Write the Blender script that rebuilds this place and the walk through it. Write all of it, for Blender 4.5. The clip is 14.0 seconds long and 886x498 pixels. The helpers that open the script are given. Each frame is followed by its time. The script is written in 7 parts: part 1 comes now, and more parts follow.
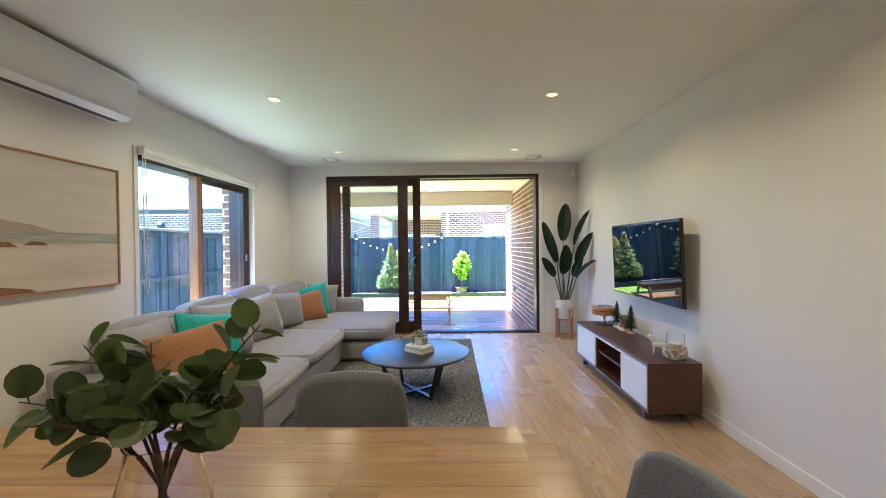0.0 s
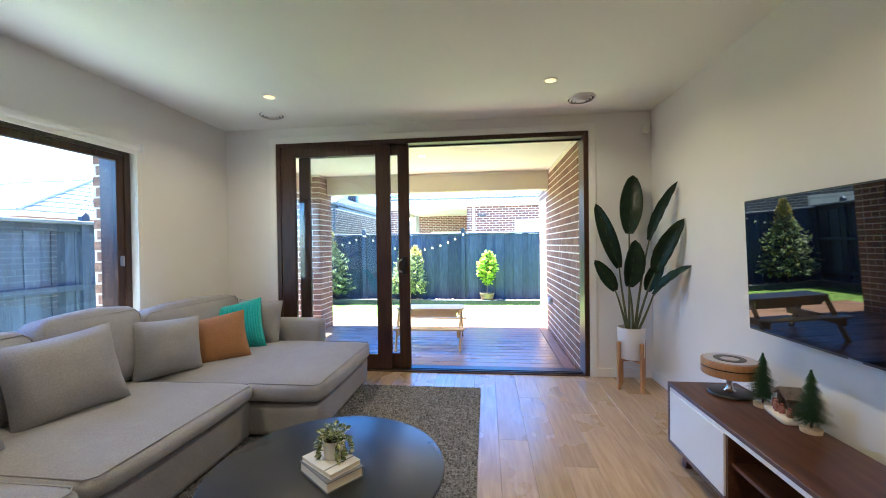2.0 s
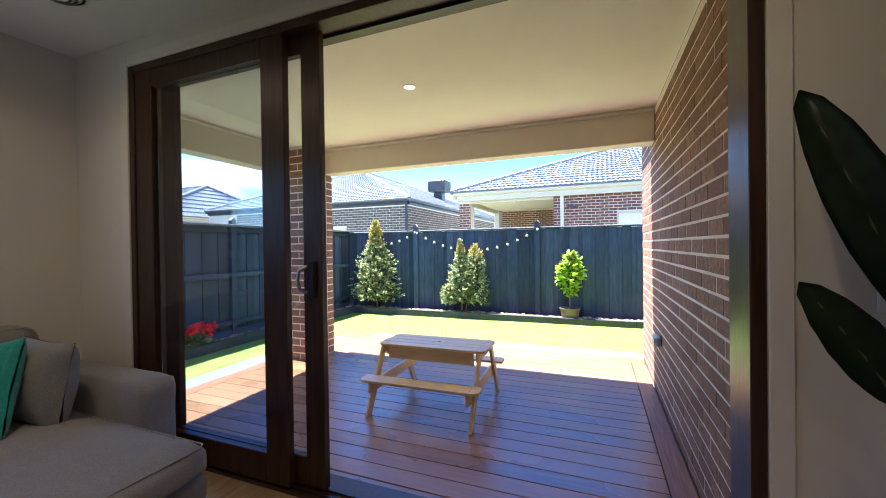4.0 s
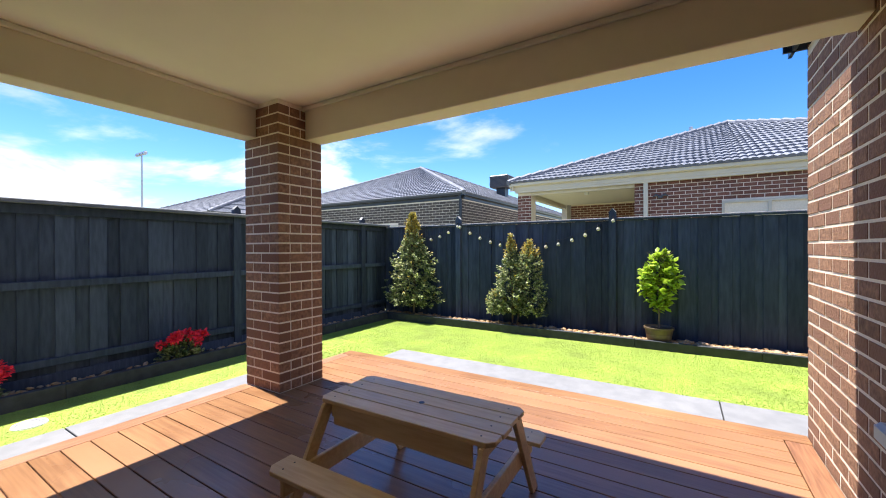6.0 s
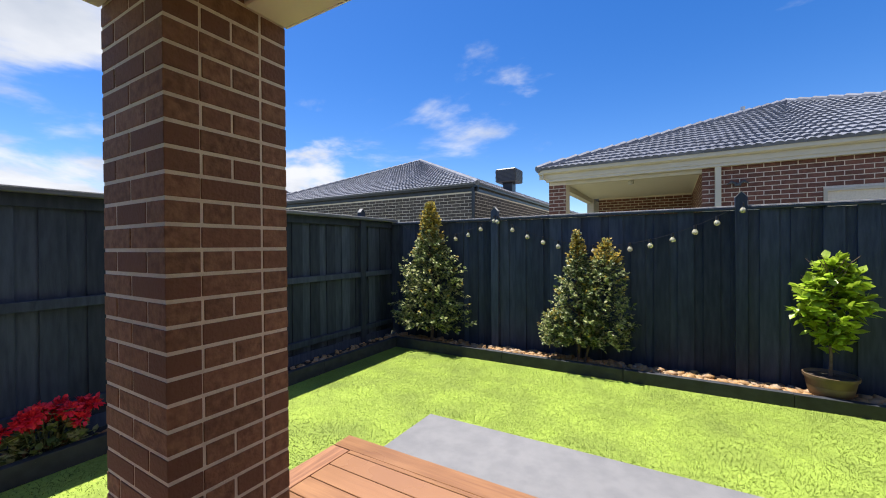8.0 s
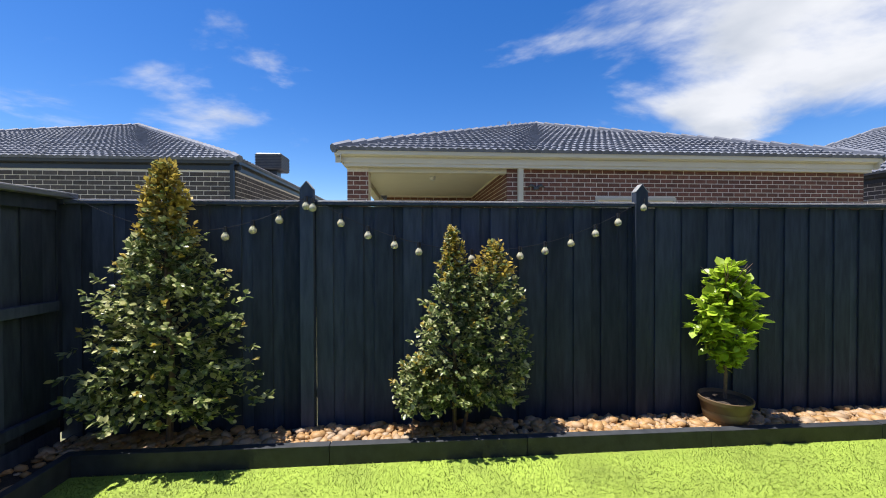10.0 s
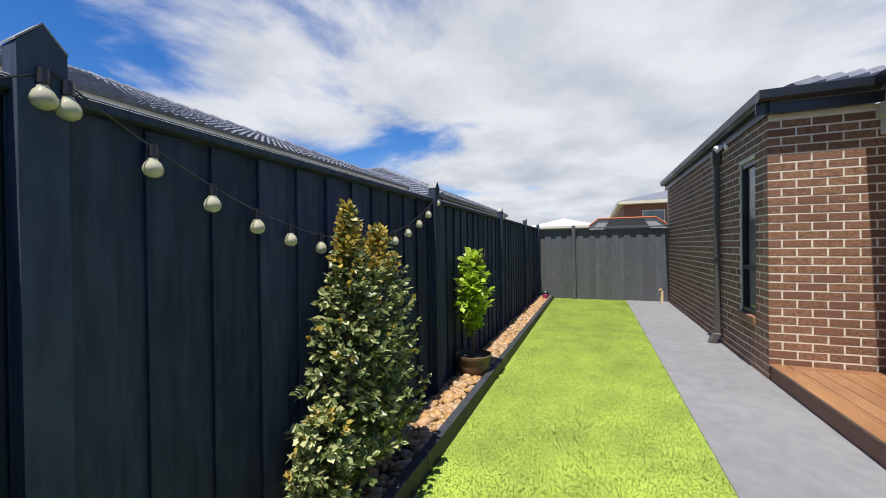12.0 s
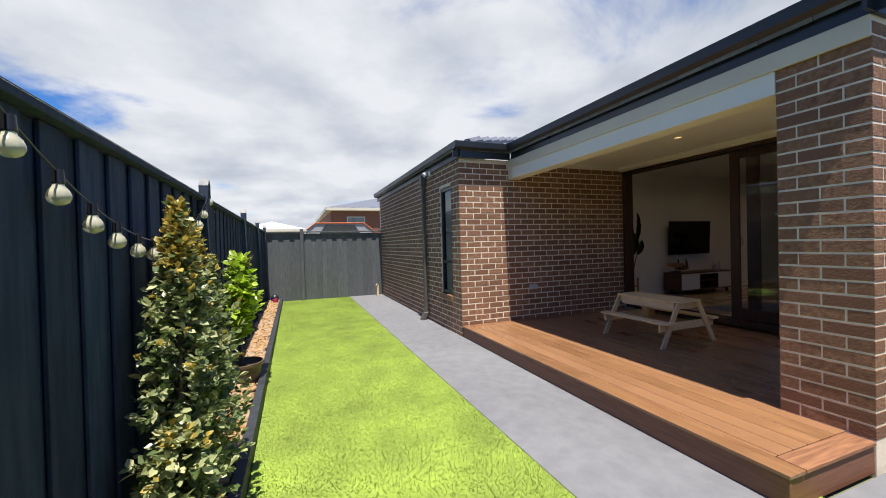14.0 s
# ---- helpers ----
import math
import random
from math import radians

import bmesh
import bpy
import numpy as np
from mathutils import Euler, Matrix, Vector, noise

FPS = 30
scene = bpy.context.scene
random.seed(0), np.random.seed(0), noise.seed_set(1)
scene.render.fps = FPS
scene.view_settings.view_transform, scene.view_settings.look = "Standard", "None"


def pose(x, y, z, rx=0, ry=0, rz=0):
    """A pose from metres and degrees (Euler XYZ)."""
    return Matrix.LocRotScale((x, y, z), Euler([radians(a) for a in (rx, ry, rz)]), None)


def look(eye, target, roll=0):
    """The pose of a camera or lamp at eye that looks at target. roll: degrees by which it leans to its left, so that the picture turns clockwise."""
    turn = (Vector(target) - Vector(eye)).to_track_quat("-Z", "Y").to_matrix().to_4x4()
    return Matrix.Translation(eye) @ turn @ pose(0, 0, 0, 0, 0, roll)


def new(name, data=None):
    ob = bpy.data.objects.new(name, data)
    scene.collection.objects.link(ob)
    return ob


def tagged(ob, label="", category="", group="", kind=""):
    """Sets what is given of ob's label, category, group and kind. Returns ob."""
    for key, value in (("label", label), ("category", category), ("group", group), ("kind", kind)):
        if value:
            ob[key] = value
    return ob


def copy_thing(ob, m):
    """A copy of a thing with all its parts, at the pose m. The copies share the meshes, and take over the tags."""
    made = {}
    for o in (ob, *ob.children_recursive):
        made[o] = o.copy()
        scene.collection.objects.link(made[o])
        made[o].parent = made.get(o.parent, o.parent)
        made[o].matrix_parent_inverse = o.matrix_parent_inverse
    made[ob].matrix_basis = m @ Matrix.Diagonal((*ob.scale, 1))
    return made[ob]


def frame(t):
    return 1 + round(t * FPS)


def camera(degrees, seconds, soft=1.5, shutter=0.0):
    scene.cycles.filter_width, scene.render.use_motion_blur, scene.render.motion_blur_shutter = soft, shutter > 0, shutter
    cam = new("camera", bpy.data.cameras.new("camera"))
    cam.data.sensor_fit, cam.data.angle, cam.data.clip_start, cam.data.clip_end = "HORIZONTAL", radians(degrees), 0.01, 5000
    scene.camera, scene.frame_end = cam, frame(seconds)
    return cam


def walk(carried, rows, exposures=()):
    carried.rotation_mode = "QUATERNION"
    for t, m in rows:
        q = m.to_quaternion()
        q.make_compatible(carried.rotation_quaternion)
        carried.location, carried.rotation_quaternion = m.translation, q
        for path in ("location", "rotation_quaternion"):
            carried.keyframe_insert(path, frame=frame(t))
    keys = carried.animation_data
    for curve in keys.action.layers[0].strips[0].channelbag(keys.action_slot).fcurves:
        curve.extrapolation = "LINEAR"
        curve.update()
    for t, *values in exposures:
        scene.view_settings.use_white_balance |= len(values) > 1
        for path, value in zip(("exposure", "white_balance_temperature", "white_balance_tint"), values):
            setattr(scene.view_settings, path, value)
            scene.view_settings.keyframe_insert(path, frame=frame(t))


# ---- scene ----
cam = camera(98.0, 14.0, soft=1.0)
# seconds, eye x y z, yaw, pitch, roll
ROWS = [
    (0.0, 0.000, -0.000, 1.314, 1.093, -0.562, 0.614),
    (0.5, 0.034, 0.443, 1.324, 1.452, -0.552, 0.651),
    (1.0, 0.092, 0.855, 1.309, 2.502, -0.578, 0.701),
    (1.5, 0.192, 1.338, 1.294, 4.182, -0.574, 0.662),
    (2.0, 0.335, 1.905, 1.285, 6.418, -0.645, 0.729),
    (2.5, 0.519, 2.515, 1.286, 9.140, -0.744, 0.888),
    (3.0, 0.687, 3.120, 1.287, 12.853, -0.703, 0.948),
    (5.5, 0.850, 5.485, 1.133, 31.096, -0.173, 0.376),
    (6.0, 0.612, 5.765, 1.152, 31.741, -0.227, 0.305),
    (6.5, 0.297, 6.044, 1.171, 32.047, -0.271, 0.224),
    (7.0, -0.099, 6.432, 1.173, 32.321, -0.169, 0.403),
    (9.5, -1.862, 8.536, 1.247, 10.943, -0.727, 0.265),
    (10.0, -2.157, 9.070, 1.246, -4.234, -0.655, 0.130),
    (10.5, -2.590, 9.507, 1.242, -21.237, -0.601, 0.108),
    (11.0, -3.022, 9.983, 1.093, -38.276, -0.426, -0.061),
    (11.5, -3.321, 10.448, 1.104, -54.111, -0.342, 0.408),
    (12.0, -3.549, 10.799, 1.150, -68.670, -0.413, 0.756),
    (12.5, -3.708, 11.074, 1.172, -82.621, -0.566, 0.885),
    (13.0, -3.762, 11.245, 1.173, -95.134, -0.650, 1.082),
    (13.5, -3.923, 11.367, 1.164, -104.649, -0.687, 1.153),
    (14.0, -3.991, 11.481, 1.145, -111.239, -0.712, 1.459),
]
EXPOSURES = [(0.0, 4.50, 5150, 0), (1.5, 4.32, 5150, 0), (3.0, 4.13, 5250, 2), (3.6, 3.3, 5500, 6), (5.0, 2.5, 6000, 10), (5.5, 2.32, 6200, 11), (6.0, 1.45, 6350, 12), (6.5, 1.1, 6400, 12),
             (7.0, 0.85, 6450, 12), (9.5, 0.80, 6500, 12), (12.0, 0.55, 6500, 11), (14.0, 0.64, 6550, 11)]
walk(cam, [(t, pose(x, y, z, 90 + pitch, roll, yaw)) for t, x, y, z, yaw, pitch, roll in ROWS], EXPOSURES)

# ---- sky, sun ----
SUN_WAY = Vector((0.315, -0.037, -1.0)).normalized()
sun_elev = math.asin(-SUN_WAY.z)
sun_azim = math.atan2(-SUN_WAY.x, -SUN_WAY.y)
world = bpy.data.worlds.new("sky")
scene.world = world
world.use_nodes = True
wt = world.node_tree
wt.nodes.clear()
w_out = wt.nodes.new("ShaderNodeOutputWorld")
w_bg = wt.nodes.new("ShaderNodeBackground")
w_sky = wt.nodes.new("ShaderNodeTexSky")
w_sky.sky_type = "NISHITA"
w_sky.sun_disc = False
w_sky.sun_elevation = sun_elev
w_sky.sun_rotation = sun_azim
w_sky.ozone_density = 3.0
w_sky.air_density = 0.9
w_sky.dust_density = 0.3
w_co = wt.nodes.new("ShaderNodeTexCoord")
w_sep = wt.nodes.new("ShaderNodeSeparateXYZ")
wt.links.new(w_co.outputs["Generated"], w_sep.inputs[0])


def w_math(op, a, b=None, clamp=False):
    n = wt.nodes.new("ShaderNodeMath")
    n.operation = op
    n.use_clamp = clamp
    for i, v in enumerate((a, b)):
        if v is None:
            continue
        if isinstance(v, (int, float)):
            n.inputs[i].default_value = v
        else:
            wt.links.new(v, n.inputs[i])
    return n.outputs[0]


# clouds on a flat layer high above: direction divided by its height
w_h = w_math("ADD", w_math("MAXIMUM", w_sep.outputs[2], 0.0), 0.16)
w_cx = w_math("DIVIDE", w_sep.outputs[0], w_h)
w_cy = w_math("DIVIDE", w_sep.outputs[1], w_h)
w_vec = wt.nodes.new("ShaderNodeCombineXYZ")
wt.links.new(w_cx, w_vec.inputs[0])
wt.links.new(w_cy, w_vec.inputs[1])
w_vec.inputs[2].default_value = 5.2
w_n = wt.nodes.new("ShaderNodeTexNoise")
w_n.inputs["Scale"].default_value = 0.85
w_n.inputs["Detail"].default_value = 9.0
w_n.inputs["Roughness"].default_value = 0.56
w_n.inputs["Distortion"].default_value = 0.35
wt.links.new(w_vec.outputs[0], w_n.inputs["Vector"])
# cover grows towards the ends of the street
w_to = w_math("SUBTRACT", w_math("MULTIPLY", w_sep.outputs[0], 0.95), w_math("MULTIPLY", w_sep.outputs[1], 0.20))
w_cover = w_math("SUBTRACT", w_math("MULTIPLY", w_math("MAXIMUM", w_math("SUBTRACT", w_to, 0.05), w_math("SUBTRACT", w_math("MULTIPLY", w_sep.outputs[0], -0.45), 0.06)), 0.46), 0.082)
w_amt = w_math("ADD", w_n.outputs["Fac"], w_cover)
w_mr = wt.nodes.new("ShaderNodeMapRange")
w_mr.interpolation_type = "SMOOTHSTEP"
w_mr.inputs["From Min"].default_value = 0.55
w_mr.inputs["From Max"].default_value = 0.70
wt.links.new(w_amt, w_mr.inputs["Value"])
w_n2 = wt.nodes.new("ShaderNodeTexNoise")
w_n2.inputs["Scale"].default_value = 1.9
w_n2.inputs["Detail"].default_value = 6.0
wt.links.new(w_vec.outputs[0], w_n2.inputs["Vector"])
w_cr = wt.nodes.new("ShaderNodeValToRGB")
w_cr.color_ramp.elements[0].position = 0.3
w_cr.color_ramp.elements[0].color = (2.35, 2.6, 3.0, 1)
w_cr.color_ramp.elements[1].position = 0.6
w_cr.color_ramp.elements[1].color = (3.65, 3.78, 3.98, 1)
wt.links.new(w_n2.outputs["Fac"], w_cr.inputs[0])
w_mix = wt.nodes.new("ShaderNodeMixRGB")
wt.links.new(w_mr.outputs[0], w_mix.inputs[0])
w_hs = wt.nodes.new("ShaderNodeHueSaturation")
w_hs.inputs["Hue"].default_value = 0.51
w_hs.inputs["Saturation"].default_value = 1.36
w_hs.inputs["Value"].default_value = 0.71
wt.links.new(w_sky.outputs[0], w_hs.inputs["Color"])
wt.links.new(w_hs.outputs[0], w_mix.inputs[1])
wt.links.new(w_cr.outputs[0], w_mix.inputs[2])
wt.links.new(w_mix.outputs[0], w_bg.inputs["Color"])
w_bg.inputs["Strength"].default_value = 0.145
wt.links.new(w_bg.outputs[0], w_out.inputs["Surface"])

sun_data = bpy.data.lights.new("sun", "SUN")
sun_data.energy = 5.0
sun_data.angle = radians(0.53)
sun_data.color = (1.0, 0.955, 0.88)
sun = new("sun", sun_data)
sun.matrix_world = look((0, 0, 30), Vector((0, 0, 30)) + SUN_WAY)

# ---- materials ----


def material(name, c1, c2=None, rough=0.6, metal=0.0, scale=20.0, detail=4.0, bump=0.0, bump_scale=None, fine=0.0,
             stretch=(1, 1, 1), spread=0.0, coat=0.0, contrast=(0.35, 0.65), coarse=0.0, sheen=0.0, c3=None, trans=0.0):
    """Two colours mixed by noise, a third by coarse stains, a shift of lightness per piece, and relief."""
    m = bpy.data.materials.new(name)
    m.use_nodes = True
    nt = m.node_tree
    b = nt.nodes["Principled BSDF"]
    b.inputs["Roughness"].default_value = rough
    b.inputs["Metallic"].default_value = metal
    b.inputs["Coat Weight"].default_value = coat
    b.inputs["Sheen Weight"].default_value = sheen
    co = nt.nodes.new("ShaderNodeTexCoord")
    mp = nt.nodes.new("ShaderNodeMapping")
    mp.inputs["Scale"].default_value = stretch
    oi = nt.nodes.new("ShaderNodeObjectInfo")
    geo = nt.nodes.new("ShaderNodeNewGeometry")
    add = nt.nodes.new("ShaderNodeMath")
    add.operation = "ADD"
    nt.links.new(oi.outputs["Random"], add.inputs[0])
    nt.links.new(geo.outputs["Random Per Island"], add.inputs[1])
    rnd = nt.nodes.new("ShaderNodeMath")
    rnd.operation = "FRACT"
    nt.links.new(add.outputs[0], rnd.inputs[0])
    shift = nt.nodes.new("ShaderNodeVectorMath")
    shift.operation = "ADD"
    if spread > 0:
        sc = nt.nodes.new("ShaderNodeMath")
        sc.operation = "MULTIPLY"
        sc.inputs[1].default_value = 37.0
        nt.links.new(rnd.outputs[0], sc.inputs[0])
        nt.links.new(sc.outputs[0], shift.inputs[1])
    nt.links.new(co.outputs["Object"], shift.inputs[0])
    nt.links.new(shift.outputs[0], mp.inputs["Vector"])
    n = nt.nodes.new("ShaderNodeTexNoise")
    n.inputs["Scale"].default_value = scale
    n.inputs["Detail"].default_value = detail
    nt.links.new(mp.outputs[0], n.inputs["Vector"])
    mr = nt.nodes.new("ShaderNodeMapRange")
    mr.inputs["From Min"].default_value, mr.inputs["From Max"].default_value = contrast
    nt.links.new(n.outputs["Fac"], mr.inputs["Value"])
    mix = nt.nodes.new("ShaderNodeMixRGB")
    mix.inputs[1].default_value = (*c1, 1)
    mix.inputs[2].default_value = (*(c2 or c1), 1)
    nt.links.new(mr.outputs[0], mix.inputs[0])
    col = mix.outputs[0]
    if c3:
        n3 = nt.nodes.new("ShaderNodeMixRGB")
        n3.inputs[2].default_value = (*c3, 1)
        ramp = nt.nodes.new("ShaderNodeMapRange")
        ramp.inputs["From Min"].default_value, ramp.inputs["From Max"].default_value = 0.35, 0.9
        nt.links.new(rnd.outputs[0], ramp.inputs["Value"])
        nt.links.new(ramp.outputs[0], n3.inputs[0])
        nt.links.new(col, n3.inputs[1])
        col = n3.outputs[0]
    if spread > 0:
        hsv = nt.nodes.new("ShaderNodeHueSaturation")
        r2 = nt.nodes.new("ShaderNodeMapRange")
        r2.inputs["To Min"].default_value, r2.inputs["To Max"].default_value = 1 - spread, 1 + spread
        nt.links.new(rnd.outputs[0], r2.inputs["Value"])
        nt.links.new(r2.outputs[0], hsv.inputs["Value"])
        nt.links.new(col, hsv.inputs["Color"])
        col = hsv.outputs[0]
    if coarse > 0:
        n4 = nt.nodes.new("ShaderNodeTexNoise")
        n4.inputs["Scale"].default_value = max(scale * 0.06, 0.8)
        n4.inputs["Detail"].default_value = 5
        nt.links.new(shift.outputs[0], n4.inputs["Vector"])
        h2 = nt.nodes.new("ShaderNodeHueSaturation")
        r3 = nt.nodes.new("ShaderNodeMapRange")
        r3.inputs["From Min"].default_value, r3.inputs["From Max"].default_value = 0.3, 0.7
        r3.inputs["To Min"].default_value, r3.inputs["To Max"].default_value = 1 - coarse, 1 + coarse
        nt.links.new(n4.outputs["Fac"], r3.inputs["Value"])
        nt.links.new(r3.outputs[0], h2.inputs["Value"])
        nt.links.new(col, h2.inputs["Color"])
        col = h2.outputs[0]
        rr = nt.nodes.new("ShaderNodeMapRange")
        rr.inputs["From Min"].default_value, rr.inputs["From Max"].default_value = 0.3, 0.7
        rr.inputs["To Min"].default_value, rr.inputs["To Max"].default_value = max(rough - 0.08, 0.02), min(rough + 0.08, 1)
        nt.links.new(n4.outputs["Fac"], rr.inputs["Value"])
        nt.links.new(rr.outputs[0], b.inputs["Roughness"])
    nt.links.new(col, b.inputs["Base Color"])
    if bump > 0:
        nb = nt.nodes.new("ShaderNodeTexNoise")
        nb.inputs["Scale"].default_value = bump_scale or scale * 3
        nb.inputs["Detail"].default_value = 6
        nt.links.new(mp.outputs[0], nb.inputs["Vector"])
        bp = nt.nodes.new("ShaderNodeBump")
        bp.inputs["Strength"].default_value = bump
        bp.inputs["Distance"].default_value = 0.01
        nt.links.new(nb.outputs["Fac"], bp.inputs["Height"])
        nt.links.new(bp.outputs[0], b.inputs["Normal"])
    if trans > 0:
        b.inputs["Transmission Weight"].default_value = trans
    return m


def glowing(name, colour, strength):
    m = bpy.data.materials.new(name)
    m.use_nodes = True
    b = m.node_tree.nodes["Principled BSDF"]
    b.inputs["Base Color"].default_value = (*colour, 1)
    b.inputs["Emission Color"].default_value = (*colour, 1)
    b.inputs["Emission Strength"].default_value = strength
    return m


def glassy(name, tint=(1, 1, 1), rough=0.0, ior=1.45):
    m = bpy.data.materials.new(name)
    m.use_nodes = True
    b = m.node_tree.nodes["Principled BSDF"]
    b.inputs["Base Color"].default_value = (*tint, 1)
    b.inputs["Transmission Weight"].default_value = 1.0
    b.inputs["Roughness"].default_value = rough
    b.inputs["IOR"].default_value = ior
    return m


def pane_glass(name, tint=(0.93, 0.96, 0.96)):
    """Thin window glass: clear with a Fresnel gloss."""
    m = bpy.data.materials.new(name)
    m.use_nodes = True
    nt = m.node_tree
    nt.nodes.clear()
    o = nt.nodes.new("ShaderNodeOutputMaterial")
    mx = nt.nodes.new("ShaderNodeMixShader")
    lw = nt.nodes.new("ShaderNodeLayerWeight")
    lw.inputs[0].default_value = 0.5
    pw = nt.nodes.new("ShaderNodeMath")
    pw.operation = "POWER"
    pw.inputs[1].default_value = 5.0
    nt.links.new(lw.outputs["Facing"], pw.inputs[0])
    fr = nt.nodes.new("ShaderNodeMapRange")
    fr.inputs["To Min"].default_value, fr.inputs["To Max"].default_value = 0.045, 0.9
    nt.links.new(pw.outputs[0], fr.inputs["Value"])
    tr = nt.nodes.new("ShaderNodeBsdfTransparent")
    tr.inputs[0].default_value = (*tint, 1)
    gl = nt.nodes.new("ShaderNodeBsdfGlossy")
    gl.inputs["Roughness"].default_value = 0.0
    nt.links.new(fr.outputs[0], mx.inputs[0])
    nt.links.new(tr.outputs[0], mx.inputs[1])
    nt.links.new(gl.outputs[0], mx.inputs[2])
    nt.links.new(mx.outputs[0], o.inputs[0])
    return m


M = {}
M["wall"] = material("wall_paint", (0.74, 0.73, 0.705), (0.76, 0.75, 0.725), 0.75, scale=2.0, bump=0.04, bump_scale=180, coarse=0.015)
M["ceil"] = material("ceiling_paint", (0.78, 0.775, 0.755), (0.80, 0.795, 0.775), 0.85, scale=2.0, bump=0.03, bump_scale=150, coarse=0.01)
M["trim"] = material("trim_paint", (0.76, 0.75, 0.72), (0.78, 0.77, 0.74), 0.4, scale=5.0)
M["soffit"] = material("soffit_paint", (0.78, 0.735, 0.63), (0.80, 0.755, 0.65), 0.7, scale=3.0, coarse=0.02)
M["beam"] = material("beam_render", (0.73, 0.67, 0.54), (0.76, 0.70, 0.57), 0.75, scale=4.0, coarse=0.03, bump=0.08, bump_scale=120)
M["oak_floor"] = material("oak_boards", (0.345, 0.235, 0.140), (0.455, 0.330, 0.205), 0.27, scale=6.0, stretch=(9, 0.7, 1), spread=0.08, bump=0.05, bump_scale=30, coarse=0.07)
M["deck"] = material("merbau_boards", (0.225, 0.105, 0.047), (0.365, 0.188, 0.084), 0.30, scale=6.0, stretch=(0.5, 9, 4), spread=0.10, bump=0.10, bump_scale=40, coarse=0.18, c3=(0.31, 0.158, 0.077), contrast=(0.25, 0.75), coat=0.3)
M["deck"].node_tree.nodes["Principled BSDF"].inputs["Coat Roughness"].default_value = 0.28
M["deck_y"] = material("merbau_edge_boards", (0.21, 0.095, 0.048), (0.35, 0.165, 0.08), 0.45, scale=7.0, stretch=(10, 0.6, 4), spread=0.15, bump=0.18, bump_scale=40, coarse=0.15)
M["skirt"] = material("deck_skirt_boards", (0.17, 0.07, 0.042), (0.23, 0.10, 0.06), 0.55, scale=7.0, stretch=(0.7, 0.7, 10), spread=0.1, bump=0.1, coarse=0.08)
M["brick"] = material("brown_brick", (0.200, 0.098, 0.055), (0.405, 0.220, 0.124), 0.85, scale=34.0, spread=0.30, bump=0.6, bump_scale=70, c3=(0.155, 0.075, 0.044), contrast=(0.30, 0.70))
M["mortar"] = material("cream_mortar", (0.74, 0.655, 0.53), (0.82, 0.735, 0.605), 0.95, scale=40, bump=0.3, bump_scale=200, coarse=0.06)
M["brick_nb"] = material("red_brown_brick", (0.15, 0.06, 0.042), (0.21, 0.09, 0.062), 0.88, scale=20.0, spread=0.2, bump=0.3, bump_scale=60)
M["brick_grey"] = material("charcoal_brick", (0.075, 0.062, 0.055), (0.11, 0.092, 0.08), 0.88, scale=20.0, spread=0.22, bump=0.3, bump_scale=60)
M["fence"] = material("charcoal_fence_paint", (0.036, 0.048, 0.073), (0.054, 0.069, 0.101), 0.85, scale=7.0, stretch=(4, 4, 0.6), spread=0.34, bump=0.3, bump_scale=40, coarse=0.15)
M["fence_grey"] = material("faded_fence_paint", (0.075, 0.082, 0.09), (0.105, 0.112, 0.12), 0.7, scale=9.0, stretch=(5, 5, 0.6), spread=0.12, bump=0.3, bump_scale=40, coarse=0.12)
M["fence"].node_tree.nodes["Principled BSDF"].inputs["Specular IOR Level"].default_value = 0.12
M["capping"] = material("pale_grey_capping_paint", (0.085, 0.092, 0.105), (0.135, 0.142, 0.155), 0.75, scale=14, stretch=(4, 0.4, 4), bump=0.3, coarse=0.18)
# weathered timber, its grey lightened for sun on edges and post tops
M["worn_lit"] = material("worn_sunlit_timber", (0.24, 0.24, 0.24), (0.34, 0.335, 0.32), 0.8, scale=20, bump=0.2, coarse=0.12)
M["edging"] = material("charcoal_edging", (0.022, 0.026, 0.033), (0.038, 0.043, 0.052), 0.65, scale=12, spread=0.1, bump=0.25, coarse=0.12)
M["gutter"] = material("charcoal_steel", (0.020, 0.023, 0.029), (0.026, 0.029, 0.035), 0.35, scale=4, coarse=0.06)
M["downpipe"] = material("grey_steel_pipe", (0.085, 0.078, 0.070), (0.105, 0.097, 0.088), 0.45, scale=4)
M["tile"] = material("charcoal_roof_tile", (0.125, 0.135, 0.165), (0.175, 0.187, 0.225), 0.72, scale=9, spread=0.16, bump=0.15)
M["cream"] = material("cream_steel", (0.66, 0.60, 0.47), (0.69, 0.63, 0.50), 0.45, scale=3, coarse=0.04)
M["timber"] = material("dark_stained_timber", (0.030, 0.012, 0.006), (0.060, 0.026, 0.013), 0.38, scale=7, stretch=(8, 8, 0.6), bump=0.12, bump_scale=40, coarse=0.1)
M["cedar"] = material("honey_timber", (0.26, 0.12, 0.045), (0.36, 0.18, 0.075), 0.4, scale=7, stretch=(8, 8, 0.6), bump=0.1, coarse=0.08)
M["fabric"] = material("grey_sofa_linen", (0.245, 0.246, 0.268), (0.315, 0.316, 0.342), 0.95, scale=160, bump=0.25, bump_scale=420, coarse=0.06, sheen=0.2)
M["teal"] = material("teal_corduroy", (0.028, 0.335, 0.320), (0.045, 0.42, 0.40), 0.9, scale=60, bump=0.2, bump_scale=300, sheen=0.3)
M["tan"] = material("tan_linen", (0.265, 0.125, 0.045), (0.335, 0.165, 0.062), 0.9, scale=120, bump=0.3, bump_scale=400, sheen=0.2)
